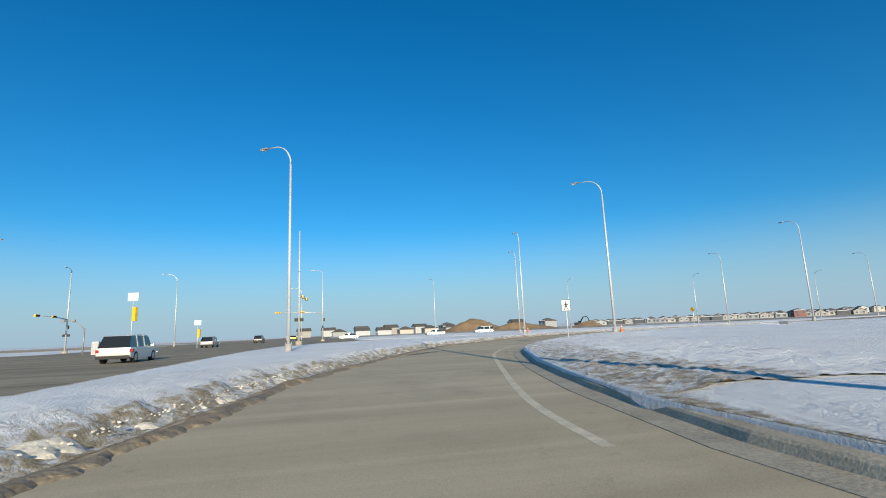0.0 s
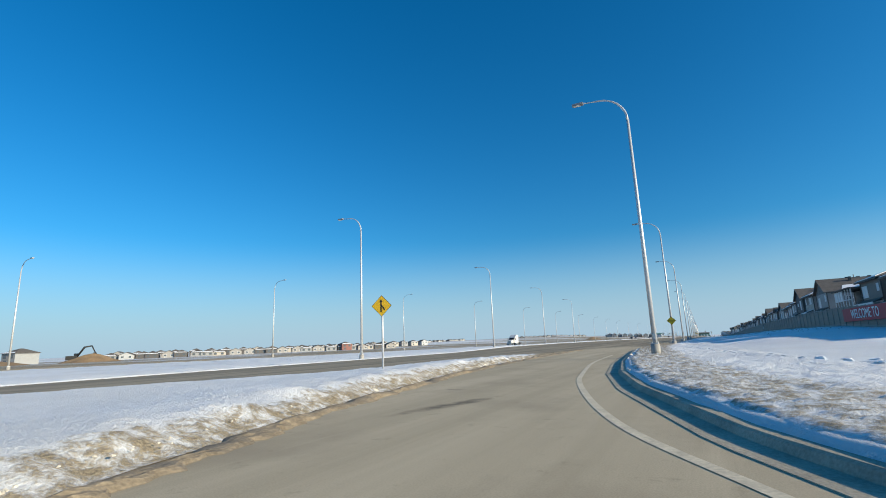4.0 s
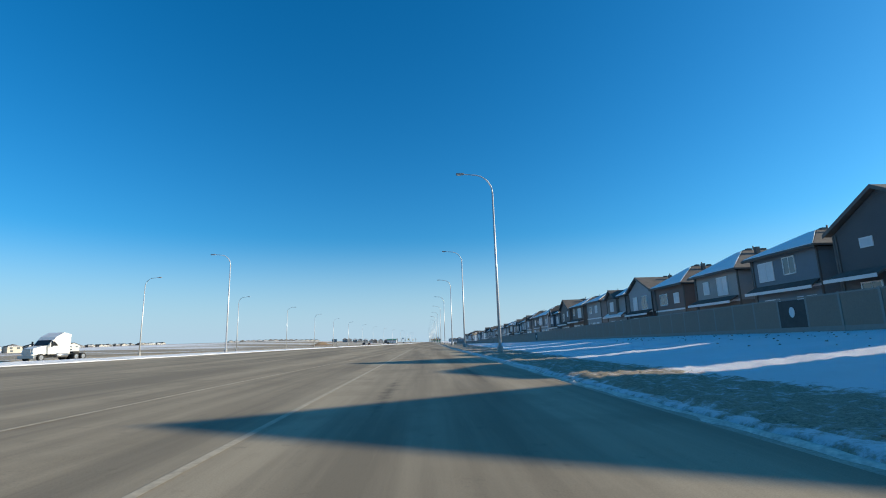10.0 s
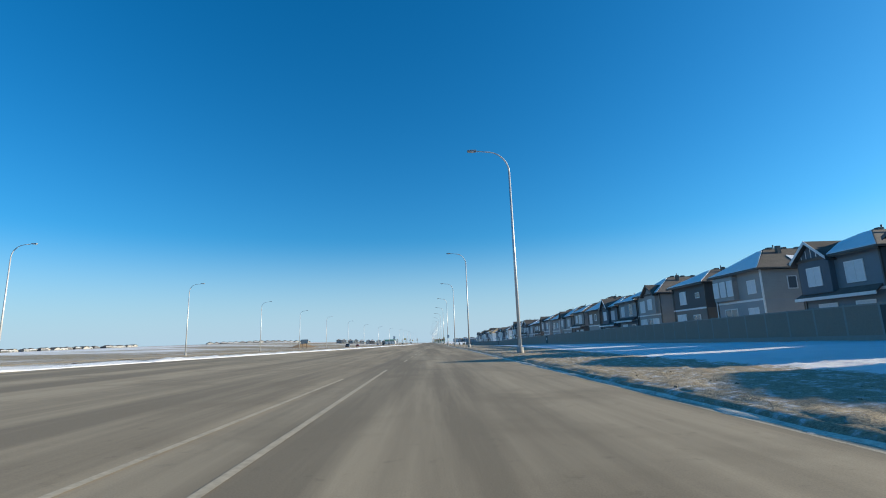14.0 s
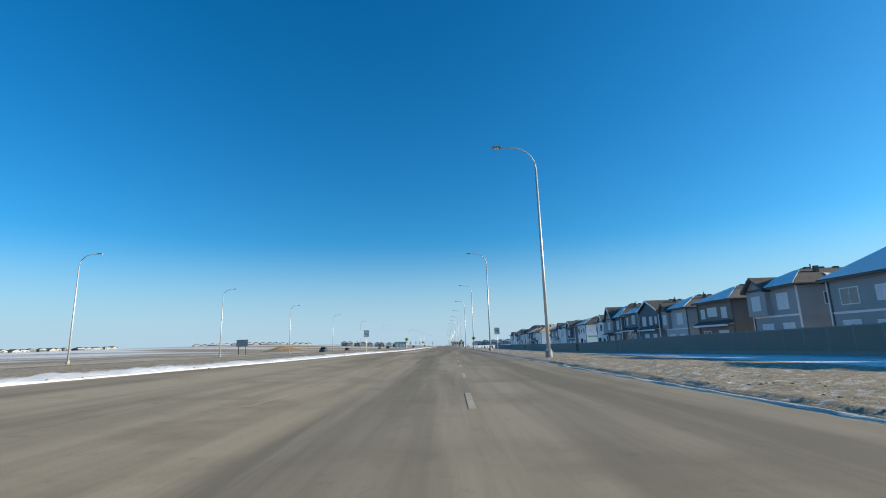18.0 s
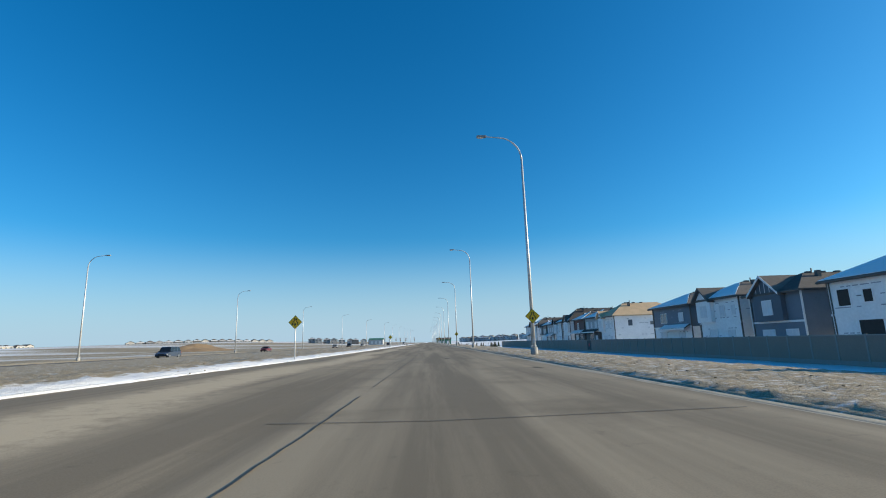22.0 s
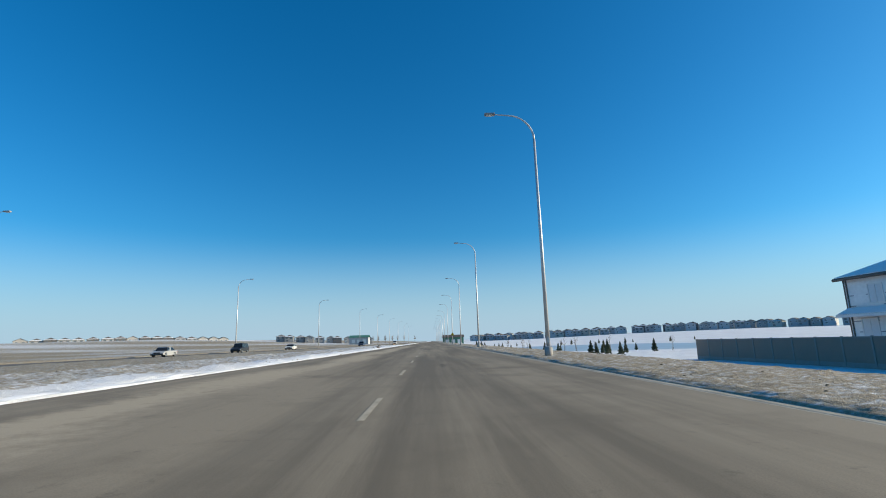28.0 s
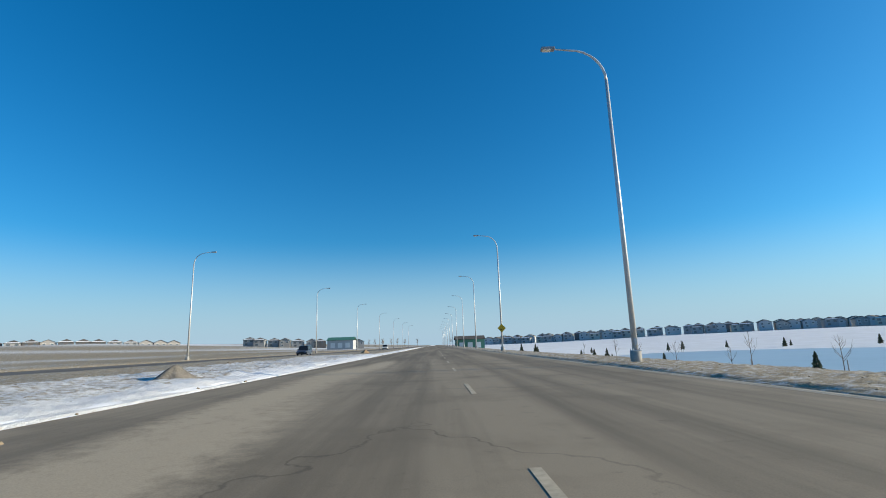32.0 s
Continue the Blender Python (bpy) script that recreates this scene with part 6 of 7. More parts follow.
traffic_signal(pose(6.3, -50.7, 0.25, 0, 0, -3), "tall steel signal pole with yellow signals on the island corner", arm=7.8, lamp_arm=False)
traffic_signal(pose(15.0, -89.8, 0.0, 0, 0, 250), "steel mast arm with yellow traffic signals over the street", arm=11)
traffic_signal(pose(-33.9, -49.1, 0.0, 0, 0, 90), "steel mast arm with yellow traffic signals over the street", arm=9)
traffic_signal(pose(-26.9, -91.4, 0.0, 0, 0, 180), "steel mast arm with yellow traffic signals over the street", arm=9)
sb = thing("street_blade_sign", pose(17.4, -64.9, 0, 0, 0, 70), "white sign and yellow signal on a median post", "road sign")
part("post", tube(bmn(), [(0, 0, -0.2), (0, 0, 5.9)], 0.05, 8), M_STEEL, sb)
for x in (-0.28, 0.28):
    part("panel", box(bmn(), x - 0.26, x + 0.26, -0.06, -0.05, 5.1, 5.85), M_WHITE, sb)
part("signal_head", box(bmn(), 0.05, 0.4, -0.15, 0.15, 3.2, 4.5), M_YELLOW, sb, "yellow signal housing", 0.03)
copy_thing(sb, pose(-13.4, -67.2, -1.6, 0, 0, 75))
cam_pole = thing("camera_pole", pose(1.6, -75.9, 0, 0, 0, 80), "dark traffic camera pole with a bent arm", "pole")
part("pole", tube(bmn(), [(0, 0, -0.2), (0, 0, 3.2)], 0.09, 8), M_LAMP, cam_pole)
part("arm", tube(bmn(), [(0, 0, 3.1), (-1.0, 0, 3.9), (-2.6, 0, 4.3)], 0.05, 8), M_LAMP, cam_pole)
for x in (-2.6, -1.4):
    part("camera_box", box(bmn(), x - 0.25, x + 0.25, -0.12, 0.12, 4.0, 4.25), M_LAMP, cam_pole, bevel=0.03)
cb = thing("signal_cabinet", pose(3.3, -73.8, 0, 0, 0, 10), "grey traffic signal cabinet on a pad", "cabinet")
part("body", box(bmn(), -0.4, 0.4, -0.35, 0.35, 0.0, 1.5), M_SIGNBACK, cb, bevel=0.03)
part("door", box(bmn(), 0.4, 0.43, -0.3, 0.3, 0.1, 1.4), M_LAMP, cb)
bb = thing("billboard", pose(-58.0, 411.0, 0.6), "grey billboard on two posts seen from behind", "billboard")
part("board", box(bmn(), -1.6, 1.6, -0.06, 0.06, 1.9, 3.8), M_SIGNBACK, bb)
for x in (-1.0, 1.0):
    part("post", box(bmn(), x - 0.07, x + 0.07, 0.06, 0.2, -0.3, 3.6), M_BARK, bb)


# ---- vehicles ----
def wheel(parent, x, y, r=0.34, w=0.22):
    s = 1 if y > 0 else -1
    t = part("wheel", tube(bmn(), [(0, -w / 2, 0), (0, w / 2, 0)], r, 18), M_TYRE, parent, "black tyre", 0.02, (x, y, r))
    part("rim", tube(bmn(), [(0, s * (w / 2 + 0.005), 0), (0, s * (w / 2 - 0.06), 0)], r * 0.66, 12), M_RIM, t)


def loft(sections):
    """A shell through closed sections, each a list of points."""
    bm = bmn()
    rings = [[bm.verts.new(p) for p in s] for s in sections]
    n = len(rings[0])
    for a, b in zip(rings, rings[1:]):
        for i in range(n):
            bm.faces.new((a[i], a[(i + 1) % n], b[(i + 1) % n], b[i]))
    bm.faces.new(rings[0][::-1])
    bm.faces.new(rings[-1])
    return bm


def vehicle(name, label, paint, L, Wd, H, kind, m, category):
    """Faces +x. kind: suv, sedan, van or pickup."""
    v = thing(name, m, label, category, "vehicles on the road")
    w = Wd / 2
    belt = H * (0.56 if kind != "sedan" else 0.62)
    shape = {
        "suv": ([(-L / 2, belt), (-L / 2 + 0.45, H - 0.06), (-L / 2 + 0.9, H), (0.25, H), (0.95, H - 0.12), (1.25, belt)], 1.25),
        "van": ([(-L / 2, belt), (-L / 2 + 0.2, H - 0.05), (-L / 2 + 0.5, H), (0.5, H), (1.1, H - 0.12), (1.5, belt)], 1.5),
        "sedan": ([(-L / 2 + 0.7, belt), (-L / 2 + 1.45, H - 0.06), (-L / 2 + 1.9, H), (0.2, H), (0.7, H - 0.12), (1.15, belt)], 1.15),
        "pickup": ([(-0.75, belt), (-0.6, H - 0.06), (-0.45, H), (0.5, H), (0.95, H - 0.1), (1.3, belt)], 1.3),
    }[kind]
    low = 0.26
    rear_h = belt if kind != "sedan" else belt - 0.04
    side = [(-L / 2 + 0.04, low + 0.12), (-L / 2 - 0.02, low + 0.4), (-L / 2 + 0.02, rear_h), (shape[1], belt), (L / 2 - 0.35, belt - 0.16), (L / 2 - 0.02, belt - 0.34), (L / 2 + 0.02, low + 0.3), (L / 2 - 0.08, low + 0.06), (L / 2 - 0.6, low), (-L / 2 + 0.6, low)]
    secs = []
    for y, q in ((-w, 0.93), (-w * 0.97, 1.0), (w * 0.97, 1.0), (w, 0.93)):
        secs.append([(x * (0.985 if q < 1 else 1), y, low + (z - low) * q) for x, z in side])
    part("body", loft(secs), paint, v, bevel=0.03)
    gl = shape[0]
    secs = [[(x, y, z) for x, z in gl] for y in (-w * 0.93, w * 0.93)]
    cx = sum(x for x, _ in gl) / len(gl)
    for s in secs:
        for i, (x, y, z) in enumerate(s):
            t = (z - belt) / (H - belt)
            s[i] = (x, y * (1 - 0.16 * t), z)
    cabin = part("cabin_glass", loft(secs), M_CARGLASS, v, "dark tinted glass", 0.02)
    part("roof", loft([[(x, y * (1 - 0.15), z + 0.012) for x, z in ((gl[1][0] + 0.1, H - 0.05), (gl[2][0], H), (gl[3][0], H), (gl[4][0] - 0.15, H - 0.06))] + [(gl[4][0] - 0.2, y * 0.85, H - 0.1), (gl[1][0] + 0.15, y * 0.85, H - 0.1)] for y in (-w * 0.94, w * 0.94)]), paint, v, bevel=0.01)
    for y in (-1, 1):
        for xx in (gl[1][0] + 0.75, 0.0):
            part("pillar", slab(bmn(), ((xx, y * w * 0.935, belt), (xx + 0.14, y * w * 0.935, belt), (xx + 0.10, y * w * 0.80, H), (xx - 0.02, y * w * 0.80, H)), (0, y * 0.02, 0)), paint, v)
        part("mirror", box(bmn(), 0.85, 1.0, y * w, y * (w + 0.2), belt - 0.02, belt + 0.13), paint, v, bevel=0.03)
        part("tail_light", box(bmn(), -L / 2 - 0.035, -L / 2 + 0.2, y * w * 0.98 - 0.16, y * w * 0.98 + 0.02, belt - 0.28, belt - 0.1), M_TAIL, v, "red tail light", 0.02)
        part("headlight", box(bmn(), L / 2 - 0.3, L / 2 - 0.02, y * w * 0.9 - 0.18, y * w * 0.9 + 0.03, belt - 0.42, belt - 0.28), M_HEAD, v, "clear headlight", 0.02)
        for x in (-L / 2 + 0.85, L / 2 - 0.88):
            wheel(v, x, y * (w - 0.1))
    part("rear_bumper", box(bmn(), -L / 2 - 0.07, -L / 2 + 0.15, -w * 0.96, w * 0.96, low + 0.02, low + 0.22), M_BLACK, v, bevel=0.03)
    part("front_bumper", box(bmn(), L / 2 - 0.15, L / 2 + 0.06, -w * 0.94, w * 0.94, low, low + 0.18), M_BLACK, v, bevel=0.03)
    part("grille", box(bmn(), L / 2 - 0.06, L / 2 + 0.03, -0.45, 0.45, low + 0.26, low + 0.42), M_BLACK, v)
    part("plate", box(bmn(), -L / 2 - 0.04, -L / 2 - 0.02, -0.16, 0.16, low + 0.36, low + 0.5), M_WHITE, v, "plain pale plate")
    if kind == "pickup":
        part("bed_rim", box(bmn(), -L / 2 + 0.1, -0.8, -w * 0.94, w * 0.94, belt - 0.02, belt + 0.03), M_BLACK, v)
    return v


vehicle("suv", "white compact SUV driving along the cross street", PAINT["white"], 4.6, 1.85, 1.68, "suv", pose(33.1, -59.1, 0, 0, 0, 180), "car")
vehicle("suv", "silver SUV waiting near the intersection", PAINT["silver"], 4.5, 1.85, 1.68, "suv", pose(-16.8, -66.2, 0, 0, 0, 180), "car")
vehicle("suv", "dark grey SUV farther along the cross street", PAINT["black"], 4.6, 1.85, 1.7, "suv", pose(-50.3, -63.7, 0, 0, 0, 180), "car")
vehicle("pickup_truck", "white pickup truck on the cross street", PAINT["white"], 5.6, 2.0, 1.85, "pickup", pose(-34.7, -107.5, -0.1, 0, 0, 20), "pickup")
vehicle("sedan", "white sedan on the far carriageway", PAINT["white"], 4.7, 1.82, 1.45, "sedan", pose(-49.2, -43.6, 0, 0, 0, 270), "car")
vehicle("minivan", "white minivan on the far carriageway", PAINT["white"], 5.0, 1.95, 1.78, "van", pose(-54.3, -8.9, 0, 0, 0, 270), "van")
vehicle("sedan", "white sedan on the far carriageway", PAINT["white"], 4.7, 1.82, 1.45, "sedan", pose(-50.9, -22.4, 0, 0, 0, 270), "car")
vehicle("sedan", "yellow car beyond the intersection", PAINT["yellow"], 4.6, 1.82, 1.45, "sedan", pose(-86.4, -59.3, 0, 0, 0, 180), "car")
vehicle("suv", "dark SUV on the far carriageway", PAINT["black"], 4.9, 1.95, 1.85, "suv", pose(-39.0, 602.0, 0, 0, 0, 272), "car")
vehicle("sedan", "white sedan on the far carriageway", PAINT["white"], 4.7, 1.82, 1.45, "sedan", pose(-36.0, 627.0, 0, 0, 0, 272), "car")
vehicle("suv", "dark blue SUV on the far carriageway", PAINT["blue"], 4.8, 1.95, 1.8, "suv", pose(-27.5, 692.0, 0, 0, 0, 272), "car")
vehicle("suv", "dark blue SUV passing on the far carriageway", PAINT["blue"], 4.8, 1.95, 1.8, "suv", pose(-44.0, 447.0, 0, 0, 0, 272), "car")
vehicle("pickup_truck", "white pickup truck far down the carriageway", PAINT["white"], 5.6, 2.0, 1.85, "pickup", pose(-22.0, 790.0, 0, 0, 0, 272), "pickup")

vehicle("sedan", "dark red sedan on the far carriageway", PAINT["red"], 4.7, 1.82, 1.45, "sedan", pose(-47.0, 505.0, 0, 0, 0, 272), "car")
vehicle("sedan", "silver sedan on the far carriageway", PAINT["silver"], 4.8, 1.82, 1.47, "sedan", pose(-41.5, 579.0, 0, 0, 0, 275), "car")


def semi(m):
    t = thing("semi_truck", m, "white highway tractor with sleeper cab and no trailer", "truck")
    P = PAINT["white"]
    part("hood", loft([[(0.6, y, 0.9), (0.6, y, 2.15), (1.6, y * 0.95, 2.0), (2.6, y * 0.85, 1.75), (2.75, y * 0.8, 0.8)] for y in (-0.85, 0.85)]), P, t, bevel=0.05)
    part("cab", loft([[(-0.9, y, 0.9), (-0.9, y, 2.9), (0.1, y, 2.9), (0.75, y, 2.1), (0.75, y, 0.9)] for y in (-1.15, 1.15)]), P, t, bevel=0.05)
    part("sleeper", loft([[(-2.9, y, 0.9), (-2.9, y, 3.7), (-1.6, y, 3.95), (-0.3, y, 3.3), (0.05, y, 2.85), (-0.9, y, 2.0), (-0.9, y, 0.9)] for y in (-1.2, 1.2)]), P, t, bevel=0.05)
    part("windshield", slab(bmn(), ((0.16, -1.0, 2.85), (0.16, 1.0, 2.85), (0.78, 1.0, 2.12), (0.78, -1.0, 2.12)), (0.02, 0, 0.02)), M_CARGLASS, t, "dark windscreen")
    for y in (-1, 1):
        part("side_window", box(bmn(), -0.7, 0.15, y * 1.14, y * 1.17, 2.05, 2.65), M_CARGLASS, t)
        part("fuel_tank", tube(bmn(), [(-2.6, y * 1.0, 0.75), (-0.6, y * 1.0, 0.75)], 0.32, 14), M_RIM, t)
        part("mirror", box(bmn(), 0.5, 0.6, y * 1.35, y * 1.55, 1.9, 2.7), M_BLACK, t)
        part("headlight", box(bmn(), 2.5, 2.72, y * 0.75 - 0.15, y * 0.75 + 0.15, 1.0, 1.25), M_HEAD, t)
        wheel(t, 1.7, y * 1.0, 0.5, 0.3)
        for x in (-4.2, -5.5):
            wheel(t, x, y * 0.95, 0.5, 0.5)
        part("rail", box(bmn(), -6.2, 2.3, y * 0.4 - 0.08, y * 0.4 + 0.08, 0.75, 1.0), M_BLACK, t)
    part("grille", box(bmn(), 2.68, 2.8, -0.5, 0.5, 0.85, 1.7), M_RIM, t)
    part("bumper", box(bmn(), 2.6, 2.95, -1.15, 1.15, 0.4, 0.8), M_RIM, t, bevel=0.04)
    part("fifth_wheel", box(bmn(), -5.4, -4.4, -0.5, 0.5, 1.0, 1.2), M_BLACK, t)
    return t


semi(pose(-53.5, 170.0, 0.05, 0, 0, -95))


# ---- construction ground at the far side: spoil heap, digger, rubble ----
def heap(name, cx, cy, rx, ry, h, material, label, seed, kind="", turn=0.0, z0=None):
    bm = bmn()
    n, m = 26, 60
    rings = []
    for i in range(n + 1):
        q = i / n
        ring = []
        for j in range(m):
            a = 2 * math.pi * j / m
            r = 1 + 0.18 * noise.noise(Vector((math.cos(a) * 1.5, math.sin(a) * 1.5, seed)))
            x, y = rx * q * r * math.cos(a), ry * q * r * math.sin(a)
            z = h * (1 - smooth(q) ** 0.8) * (1 + 0.3 * noise.noise(Vector((x / rx * 2, y / ry * 2, seed + 3)))) + h * 0.12 * noise.fractal(Vector((x * 0.25, y * 0.25, seed)), 1.0, 2.0, 4) * (1 - q)
            ring.append(bm.verts.new((x, y, z - 0.4 * q)))
        rings.append(ring)
    for a, b in zip(rings, rings[1:]):
        for j in range(m):
            bm.faces.new((a[j], a[(j + 1) % m], b[(j + 1) % m], b[j])).smooth = True
    bmesh.ops.remove_doubles(bm, verts=rings[0], dist=0.001)
    ob = new(name, finish(bm, name, material))
    ob.matrix_basis = pose(cx, cy, left_z(cx, cy) if z0 is None else z0, 0, 0, turn)
    return tagged(ob, label, "earth mound", kind=kind)


heap("earth_mound", -209, 32, 14, 25, 7.4, M_SOIL, "large heap of bare brown soil", 2, turn=-10)
heap("earth_mound", -194, 56, 10, 27, 4.2, M_SOIL, "long low tail of brown soil beside the large heap", 3, turn=-14)
heap("earth_mound", -176.5, 88.4, 6, 14, 3.0, M_SOIL, "low heap of dark soil beside the digger", 4)
heap("earth_mound", -102, 585, 14, 40, 3.4, M_SOIL, "long low bank of brown soil and snow", 6)
heap("rubble_heap", -13.0, 618, 1.1, 2.2, 0.55, mat("grey_rubble", (0.16, 0.145, 0.125), 0.9, spread=0.5, scale=3, fine=14, bump=1.0), "small heap of frozen dirt and rubble on the median", 9, z0=0.2)
heap("rubble_heap", -14.5, 681, 1.2, 4.0, 0.6, M_SOIL, "small heap of frozen dirt on the median", 12, z0=0.2)



def dry_bush(m, label, r, seed):
    """A dead tumbled bush: a dome of thin curved stems."""
    rnd = random.Random(seed)
    b = thing("dry_bush", m, label, "bush")
    bm = bmn()
    for _ in range(130):
        a, tilt = rnd.random() * 6.283, rnd.uniform(0.1, 1.5)
        d = Vector((math.cos(a) * math.sin(tilt), math.sin(a) * math.sin(tilt), math.cos(tilt) * 0.75))
        l = r * rnd.uniform(0.6, 1.1)
        mid = d * l * 0.5 + Vector((rnd.gauss(0, 0.07), rnd.gauss(0, 0.07), 0.06))
        tube(bm, [(0, 0, -0.05), mid, d * l + Vector((rnd.gauss(0, 0.08), rnd.gauss(0, 0.08), 0))], [0.011, 0.008, 0.003], 4, False)
    part("crown", bm, M_TWIG, b)
    return b


dry_bush(pose(-10.9, 594.6, 0.12), "dead brown bush on the snowy median", 0.62, 3)
dry_bush(pose(-11.2, 590.6, 0.12), "small tuft of dead brown stems on the median", 0.34, 5)

ex = thing("excavator", pose(-180.4, 84.3, left_z(-180.4, 84.3), 0, 0, 60), "dark excavator standing on a soil heap", "excavator")
for y in (-1.2, 1.2):
    part("track", box(bmn(), -2.0, 2.0, y - 0.3, y + 0.3, 0.0, 0.9), M_BLACK, ex, bevel=0.25)
part("body", box(bmn(), -1.9, 1.2, -1.3, 1.3, 1.0, 2.4), M_BLACK, ex, bevel=0.15)
part("cab", box(bmn(), 0.2, 1.5, 0.2, 1.3, 1.6, 3.2), M_CARGLASS, ex, bevel=0.1)
part("boom", tube(bmn(), [(1.0, -0.3, 1.8), (3.0, -0.3, 5.2), (5.0, -0.3, 5.6)], [0.35, 0.35, 0.25], 6), M_BLACK, ex)
part("stick", tube(bmn(), [(5.0, -0.3, 5.7), (6.2, -0.3, 3.2)], 0.22, 6), M_BLACK, ex)
part("bucket", box(bmn(), 5.6, 6.6, -0.8, 0.2, 2.4, 3.3), M_BLACK, ex, bevel=0.2)


# ---- distant houses ----
def far_house(label, wall, w, d, h, rise, hip):
    t = thing("distant_house", pose(0, 0, 0), label, "house", "distant houses")
    part("wall", box(bmn(), 0, d, -w / 2, w / 2, -2.5, h), wall, t)
    bm = bmn()
    if hip:
        roof_hip(bm, w, d, h, rise, 0.4)
    else:
        roof_gable(bm, w, d, h, rise, 0.4)
        part("gable_wall", slab(bmn(), ((0, -w / 2, h), (0, w / 2, h), (0, 0, h + rise - 0.1)), (0.2, 0, 0)), wall, t)
    part("roof", bm, M_SHINGLE, t)
    if hip:
        part("roof_snow", slab(bmn(), ((-0.3, -w / 2, h + 0.18), (-0.3, w / 2, h + 0.18), (1.2, w * 0.36, h + rise * 0.34 + 0.18), (1.2, -w * 0.3, h + rise * 0.34 + 0.18)), (0, 0, 0.05)), M_SNOW, t)
    for y, z in ((-w * 0.25, h * 0.6), (w * 0.25, h * 0.6), (w * 0.2, h * 0.12)):
        win = part("window", box(bmn(), -0.06, 0.0, y - 0.9, y + 0.9, z, z + 1.5), M_FASCIA if hip else M_TRIM, t)
        part("pane", box(bmn(), -0.08, -0.06, y - 0.75, y + 0.75, z + 0.15, z + 1.35), M_GLASS, win)
    return t


FAR = [far_house("distant grey two-storey house", SIDE["grey"], 8, 9, 4.7, 1.9, True), far_house("distant pale two-storey house", SIDE["pale"], 8.5, 9, 4.7, 1.9, False),
       far_house("distant dark two-storey house", SIDE["dark"], 8, 9, 4.9, 2.0, True), far_house("distant brown two-storey house", SIDE["taupe"], 8, 9, 4.7, 2.0, False),
       far_house("distant house with red siding", siding("brick_red_siding", (0.22, 0.095, 0.08)), 8, 9, 4.7, 1.8, True), far_house("distant beige two-storey house", SIDE["beige"], 9, 9, 4.6, 1.9, True)]
spots = []


def far_row(a, b, n, pick, turn, z, jitter=2.0, seed=1):
    rnd = random.Random(seed)
    for i in range(n):
        q = i / max(1, n - 1)
        x, y = a[0] + (b[0] - a[0]) * q + rnd.uniform(-jitter, jitter), a[1] + (b[1] - a[1]) * q + rnd.uniform(-jitter, jitter)
        spots.append((pick[rnd.randrange(len(pick))], x, y, z(x, y), turn))


far_row((-338, 180), (-215, 330), 24, (0, 1, 2, 3, 5, 0, 3, 2, 0), 180 - 40, lambda x, y: left_z(x, y) - 2.0, seed=3)
far_row((-353, 195), (-233, 345), 18, (0, 1, 2, 3, 5), 180 - 40, lambda x, y: left_z(x, y) - 1.2, seed=4)
far_row((-331, 466), (-287, 508), 6, (5, 1, 3, 0), 180 - 30, left_z, 1.0, seed=5)
spots.append((4, -237, 300, left_z(-237, 300), 150))
far_row((-501, 432), (-411, 885), 52, (0, 2, 3, 2, 5, 3, 0), 168, lambda x, y: left_z(x, y) - 1.0 - 2.2 * smooth((y - 560) / 100), 4, seed=6)
far_row((-302, 871), (-188, 951), 17, (0, 2, 3, 0, 2, 3), 125, lambda x, y: left_z(x, y) - 3.6, 1.0, seed=7)
far_row((-144, 975), (-64, 987), 10, (2, 0, 2, 3), 98, lambda x, y: left_z(x, y) + 0.3, seed=8)
# pale walls picked often on this ridge: distance haze put into the colours
far_row((48, 1055), (298, 937), 30, (0, 1, 3, 5, 1, 0), 65, lambda x, y: verge_z(x, y) + 0.6 + 0.5 * math.sin(x), 3.0, seed=9)
far_row((68, 1085), (328, 955), 26, (0, 1, 3, 2), 65, lambda x, y: verge_z(x, y) + 1.6, 3.0, seed=21)
far_row((302, 933), (478, 685), 32, (0, 1, 3, 5, 1, 0), 35, lambda x, y: verge_z(x, y) + 0.7 + 0.5 * math.sin(x), 3.0, seed=10)
far_row((-262, -50), (-243, 22), 6, (5, 1, 5, 0), 95, lambda x, y: left_z(x, y) - 1.6, 1, seed=11)
far_row((-294.3, -76.1), (-238.0, 85.3), 9, (0, 1, 3), 100, left_z, 5, seed=12)
placed = set()
for k, x, y, z, turn in spots:
    m = pose(x, y, z, 0, 0, turn)
    if k in placed:
        copy_thing(FAR[k], m)
    else:
        FAR[k].matrix_basis = m
        placed.add(k)
M_GREEN = mat("green_metal_roof", (0.07, 0.20, 0.14), 0.5, spread=0.1)
for x, y, wall in ((14.5, 840, M_GREEN), (-54, 871, SIDE["pale"])):
    gb = thing("distant_hall", pose(x, y, -1.0 if x > 0 else 1.0), "low distant hall with green cladding", "building")
    part("wall", box(bmn(), -7, 7, -5, 5, -1, 4.2), wall, gb)
    bm = bmn()
    roof_gable(bm, 10, 14, 4.2, 1.6, 0.5, x0=-7.4, x1=7.4)
    part("roof", bm, M_SHINGLE if wall is M_GREEN else M_GREEN, gb)
    for xx in (-4, 0, 4):
        part("door", box(bmn(), xx - 1.2, xx + 1.2, -5.05, -5.0, 0.2, 2.8), M_TRIM, gb)


# ---- pond, spruces and staked saplings ----
bm = bmn()
ring = [bm.verts.new((62.5 + 42 * math.cos(a), 664 + 51 * math.sin(a), -2.4)) for a in [2 * math.pi * i / 64 for i in range(64)]]
bm.faces.new(ring)
tagged(new("pond", finish(bm, "pond", M_ICE)), "frozen storm pond with blue-grey ice", "pond", kind="structure")


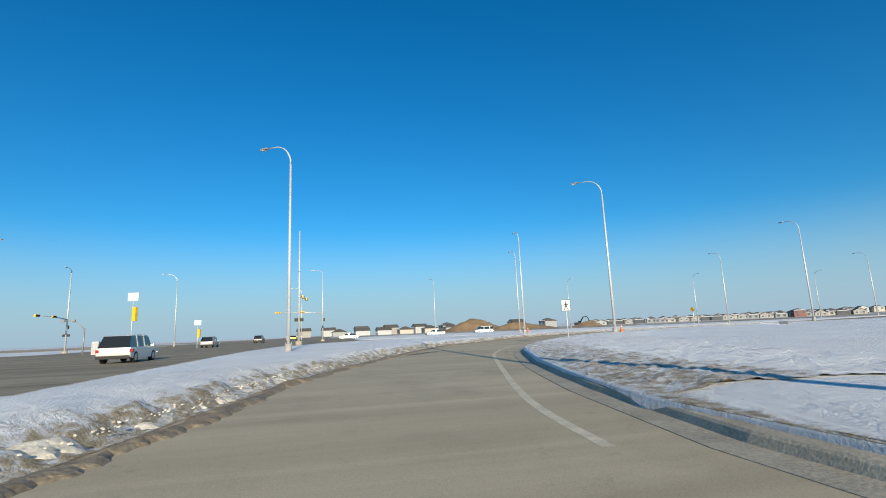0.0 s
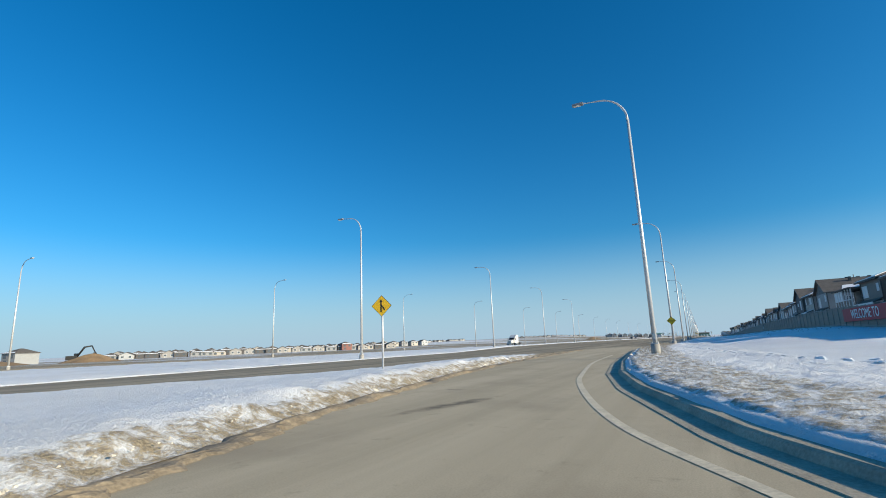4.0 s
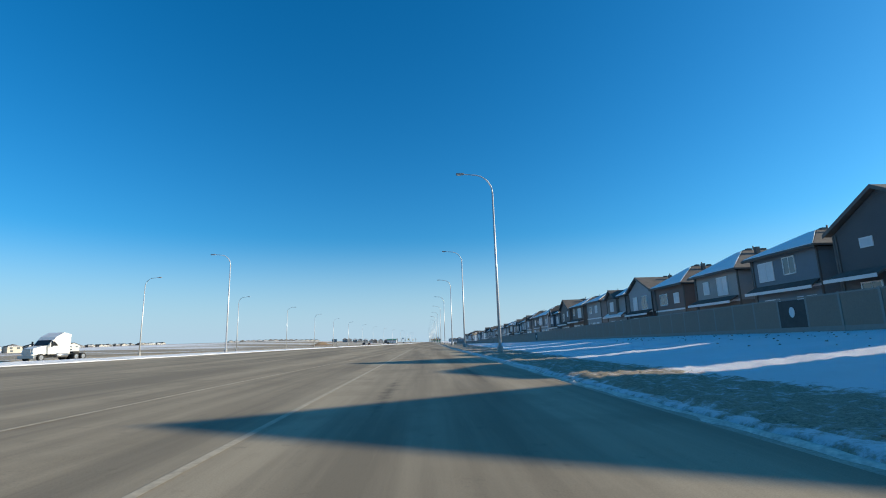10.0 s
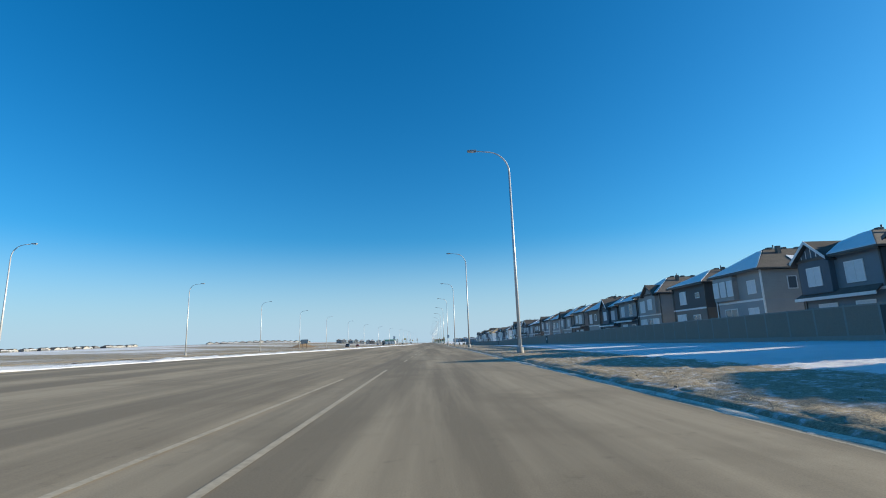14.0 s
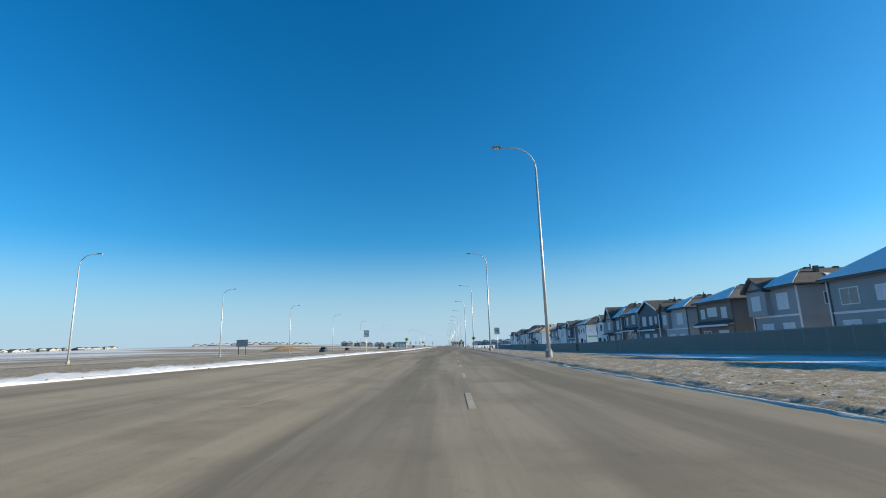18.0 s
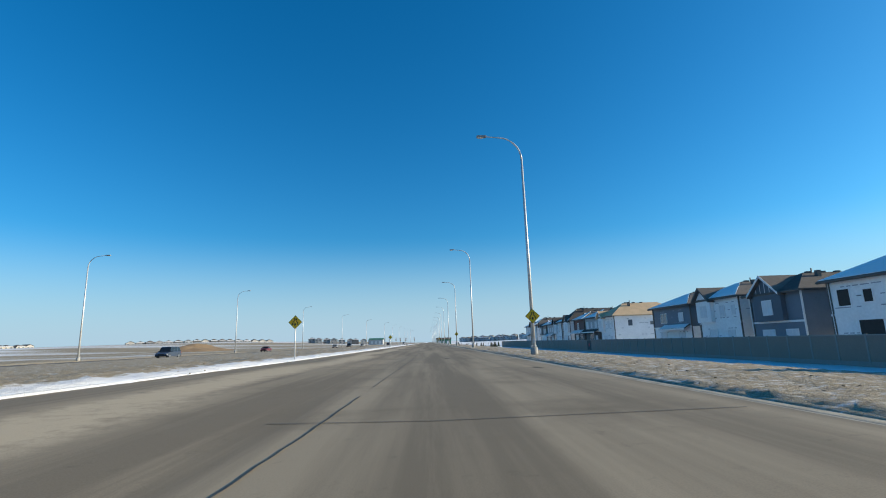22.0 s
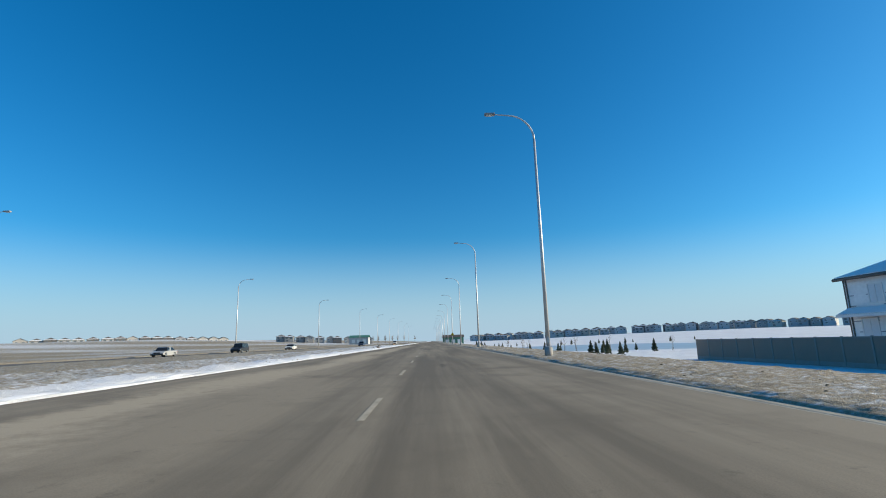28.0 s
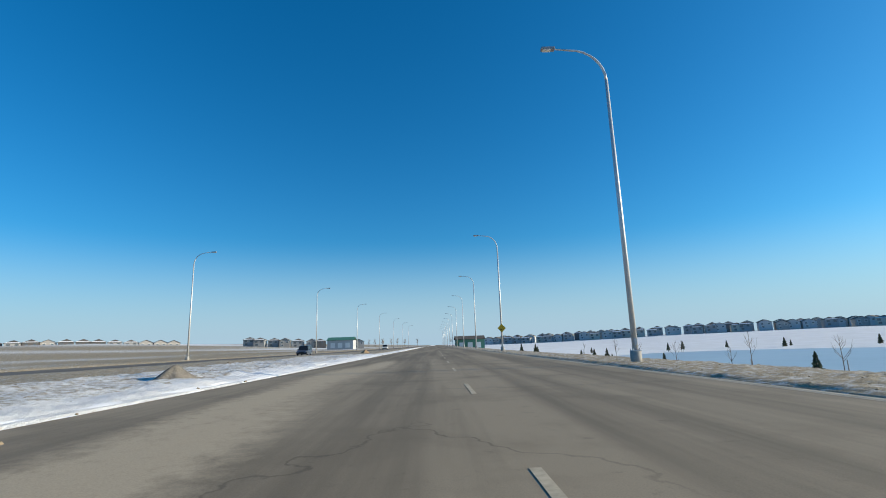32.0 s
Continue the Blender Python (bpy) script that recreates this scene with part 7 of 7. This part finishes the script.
def spruce(height, seed):
    rnd = random.Random(seed)
    t = thing("spruce", pose(0, 0, 0), "young dark green spruce standing in the snow", "tree", "young spruces by the pond")
    part("trunk", tube(bmn(), [(0, 0, -0.4), (0, 0, height * 0.5), (0, 0, height * 0.97)], [0.05 * height / 2, 0.03, 0.008], 7), M_BARK, t)
    verts, faces = [], []
    for i in range(int(260 * height)):
        q = rnd.random() ** 0.8
        z = height * (0.08 + 0.9 * q)
        r = height * 0.31 * (1 - q) ** 0.85 * rnd.uniform(0.5, 1.0 + 0.22 * math.sin(q * 23 + seed)) + 0.03
        a = rnd.random() * 6.283
        d, n = Vector((math.cos(a), math.sin(a), 0)), Vector((-math.sin(a), math.cos(a), 0))
        k = len(verts)
        w = 0.05 + 0.16 * r
        drop = r * rnd.uniform(0.05, 0.45)
        p0 = Vector((0, 0, z)) + d * r * 0.15
        p1 = Vector((0, 0, z - drop * 0.5)) + d * r * 0.65
        p2 = Vector((0, 0, z - drop + 0.06)) + d * r
        up = Vector((0, 0, w * 0.45))
        verts += [p0, p1 + n * w, p1 - n * w, p2, p1 + up, p1 - up]
        faces += [(k, k + 1, k + 3, k + 2), (k, k + 4, k + 3, k + 5)]
    me = bpy.data.meshes.new("crown")
    me.from_pydata(verts, [], faces)
    me.materials.append(M_NEEDLE)
    ob = new("crown", me)
    ob.parent = t
    return t


TREES = [spruce(2.1, 1), spruce(2.5, 2), spruce(1.6, 3)]
rnd = random.Random(7)
spots = [(26.8, 609.7), (28.7, 593.7), (29.9, 591.1), (28.0, 588.7), (29.2, 586.5), (28.1, 583.7), (29.0, 580.3), (27.4, 624.7), (38.8, 728.6), (34.2, 635.6), (32.9, 598.7), (32.5, 594.7), (34.0, 590.6), (40.6, 593.6), (22.5, 683.7), (23.8, 680.7), (24.5, 676.7), (23.1, 670.7), (24.2, 656.7), (20.8, 713.7), (21.9, 717.7), (23.4, 723.7), (20.2, 728.7), (44.8, 611.6), (50.8, 615.6), (87.4, 723.4), (93.4, 729.3), (79.5, 735.4), (103.3, 713.3), (119.4, 723.2), (59.4, 728.5), (65.4, 732.5), (32.0, 643.7), (25.9, 635.7)]
first = set()
for i, (x, y) in enumerate(spots):
    k = i % 3
    m = pose(x, y, verge_z(x, y), 0, 0, rnd.uniform(0, 360))
    if k in first:
        copy_thing(TREES[k], m)
    else:
        TREES[k].matrix_basis = m
        first.add(k)


def sapling(height, seed):
    rnd = random.Random(seed)
    t = thing("sapling", pose(0, 0, 0), "bare young tree tied to a stake", "tree", "bare saplings by the pond")
    bm = tube(bmn(), [(0, 0, -0.3), (0.03, 0, height * 0.5), (0, 0.02, height)], [0.04, 0.025, 0.008], 6)
    part("trunk", bm, M_BARK, t)
    for i in range(9):
        z = height * rnd.uniform(0.4, 0.9)
        a = rnd.random() * 6.283
        l = (height - z) * rnd.uniform(0.4, 0.8) + 0.15
        d = Vector((math.cos(a), math.sin(a), 0))
        p = Vector((0, 0, z))
        bm = tube(bmn(), [p, p + d * l * 0.4 + Vector((0, 0, l * 0.5)), p + d * l * 0.55 + Vector((0, 0, l))], [0.014, 0.01, 0.004], 5)
        q = p + d * l * 0.3 + Vector((0, 0, l * 0.4))
        e = Vector((math.cos(a + 0.8), math.sin(a + 0.8), 1.2)) * l * 0.35
        tube(bm, [q, q + e], [0.008, 0.003], 4)
        part("branch", bm, M_TWIG, t)
    part("stake", tube(bmn(), [(0.3, 0, -0.3), (0.3, 0, 1.4)], 0.035, 6), M_POST, t)
    return t


SAP = [sapling(3.0, 1), sapling(3.8, 2)]
SAP[0].matrix_basis = pose(26.2, 602.7, verge_z(26.2, 602.7))
SAP[1].matrix_basis = pose(31.8, 613.7, verge_z(31.8, 613.7))
for i, (x, y) in enumerate(((22.9, 629.7), (24.9, 641.7), (28.0, 649.7), (24.1, 663.7), (34.8, 623.6), (29.1, 663.7), (40.9, 627.6), (27.1, 679.7), (46.7, 598.6), (36.7, 605.6), (55.3, 713.5), (43.4, 723.6), (32.3, 713.7))):
    copy_thing(SAP[i % 2], pose(x, y, verge_z(x, y), 0, 0, 70 * i))


# ---- far bare trees and masts where the road runs out ----
def bare_tree(height, seed):
    rnd = random.Random(seed)
    t = thing("bare_tree", pose(0, 0, 0), "leafless tree far down the road", "tree", "leafless trees far down the road")
    part("trunk", tube(bmn(), [(0, 0, -1), (0.1, 0, height * 0.4), (0, 0.1, height * 0.8)], [0.2, 0.14, 0.05], 6), M_BARK, t)
    bm = bmn()
    for i in range(60):
        z = height * rnd.uniform(0.25, 0.85)
        a = rnd.random() * 6.283
        l = height * rnd.uniform(0.15, 0.38)
        d = Vector((math.cos(a), math.sin(a), rnd.uniform(0.5, 1.4))).normalized()
        p = Vector((0, 0, z))
        tube(bm, [p, p + d * l * 0.6, p + d * l + Vector((0, 0, 0.2 * l))], [0.06, 0.04, 0.015], 4, False)
    part("crown", bm, M_TWIG, t)
    return t


BT = bare_tree(8, 1)
BT.matrix_basis = pose(-72, 1175, 2)
for i, (x, y) in enumerate(((-62, 1165), (-54, 1185), (-46, 1175), (-82, 1195), (-38, 1190), (-66, 1205), (-24, 1225), (20, 1255), (32, 1275))):
    copy_thing(BT, pose(x, y, 2, 0, 0, 50 * i))
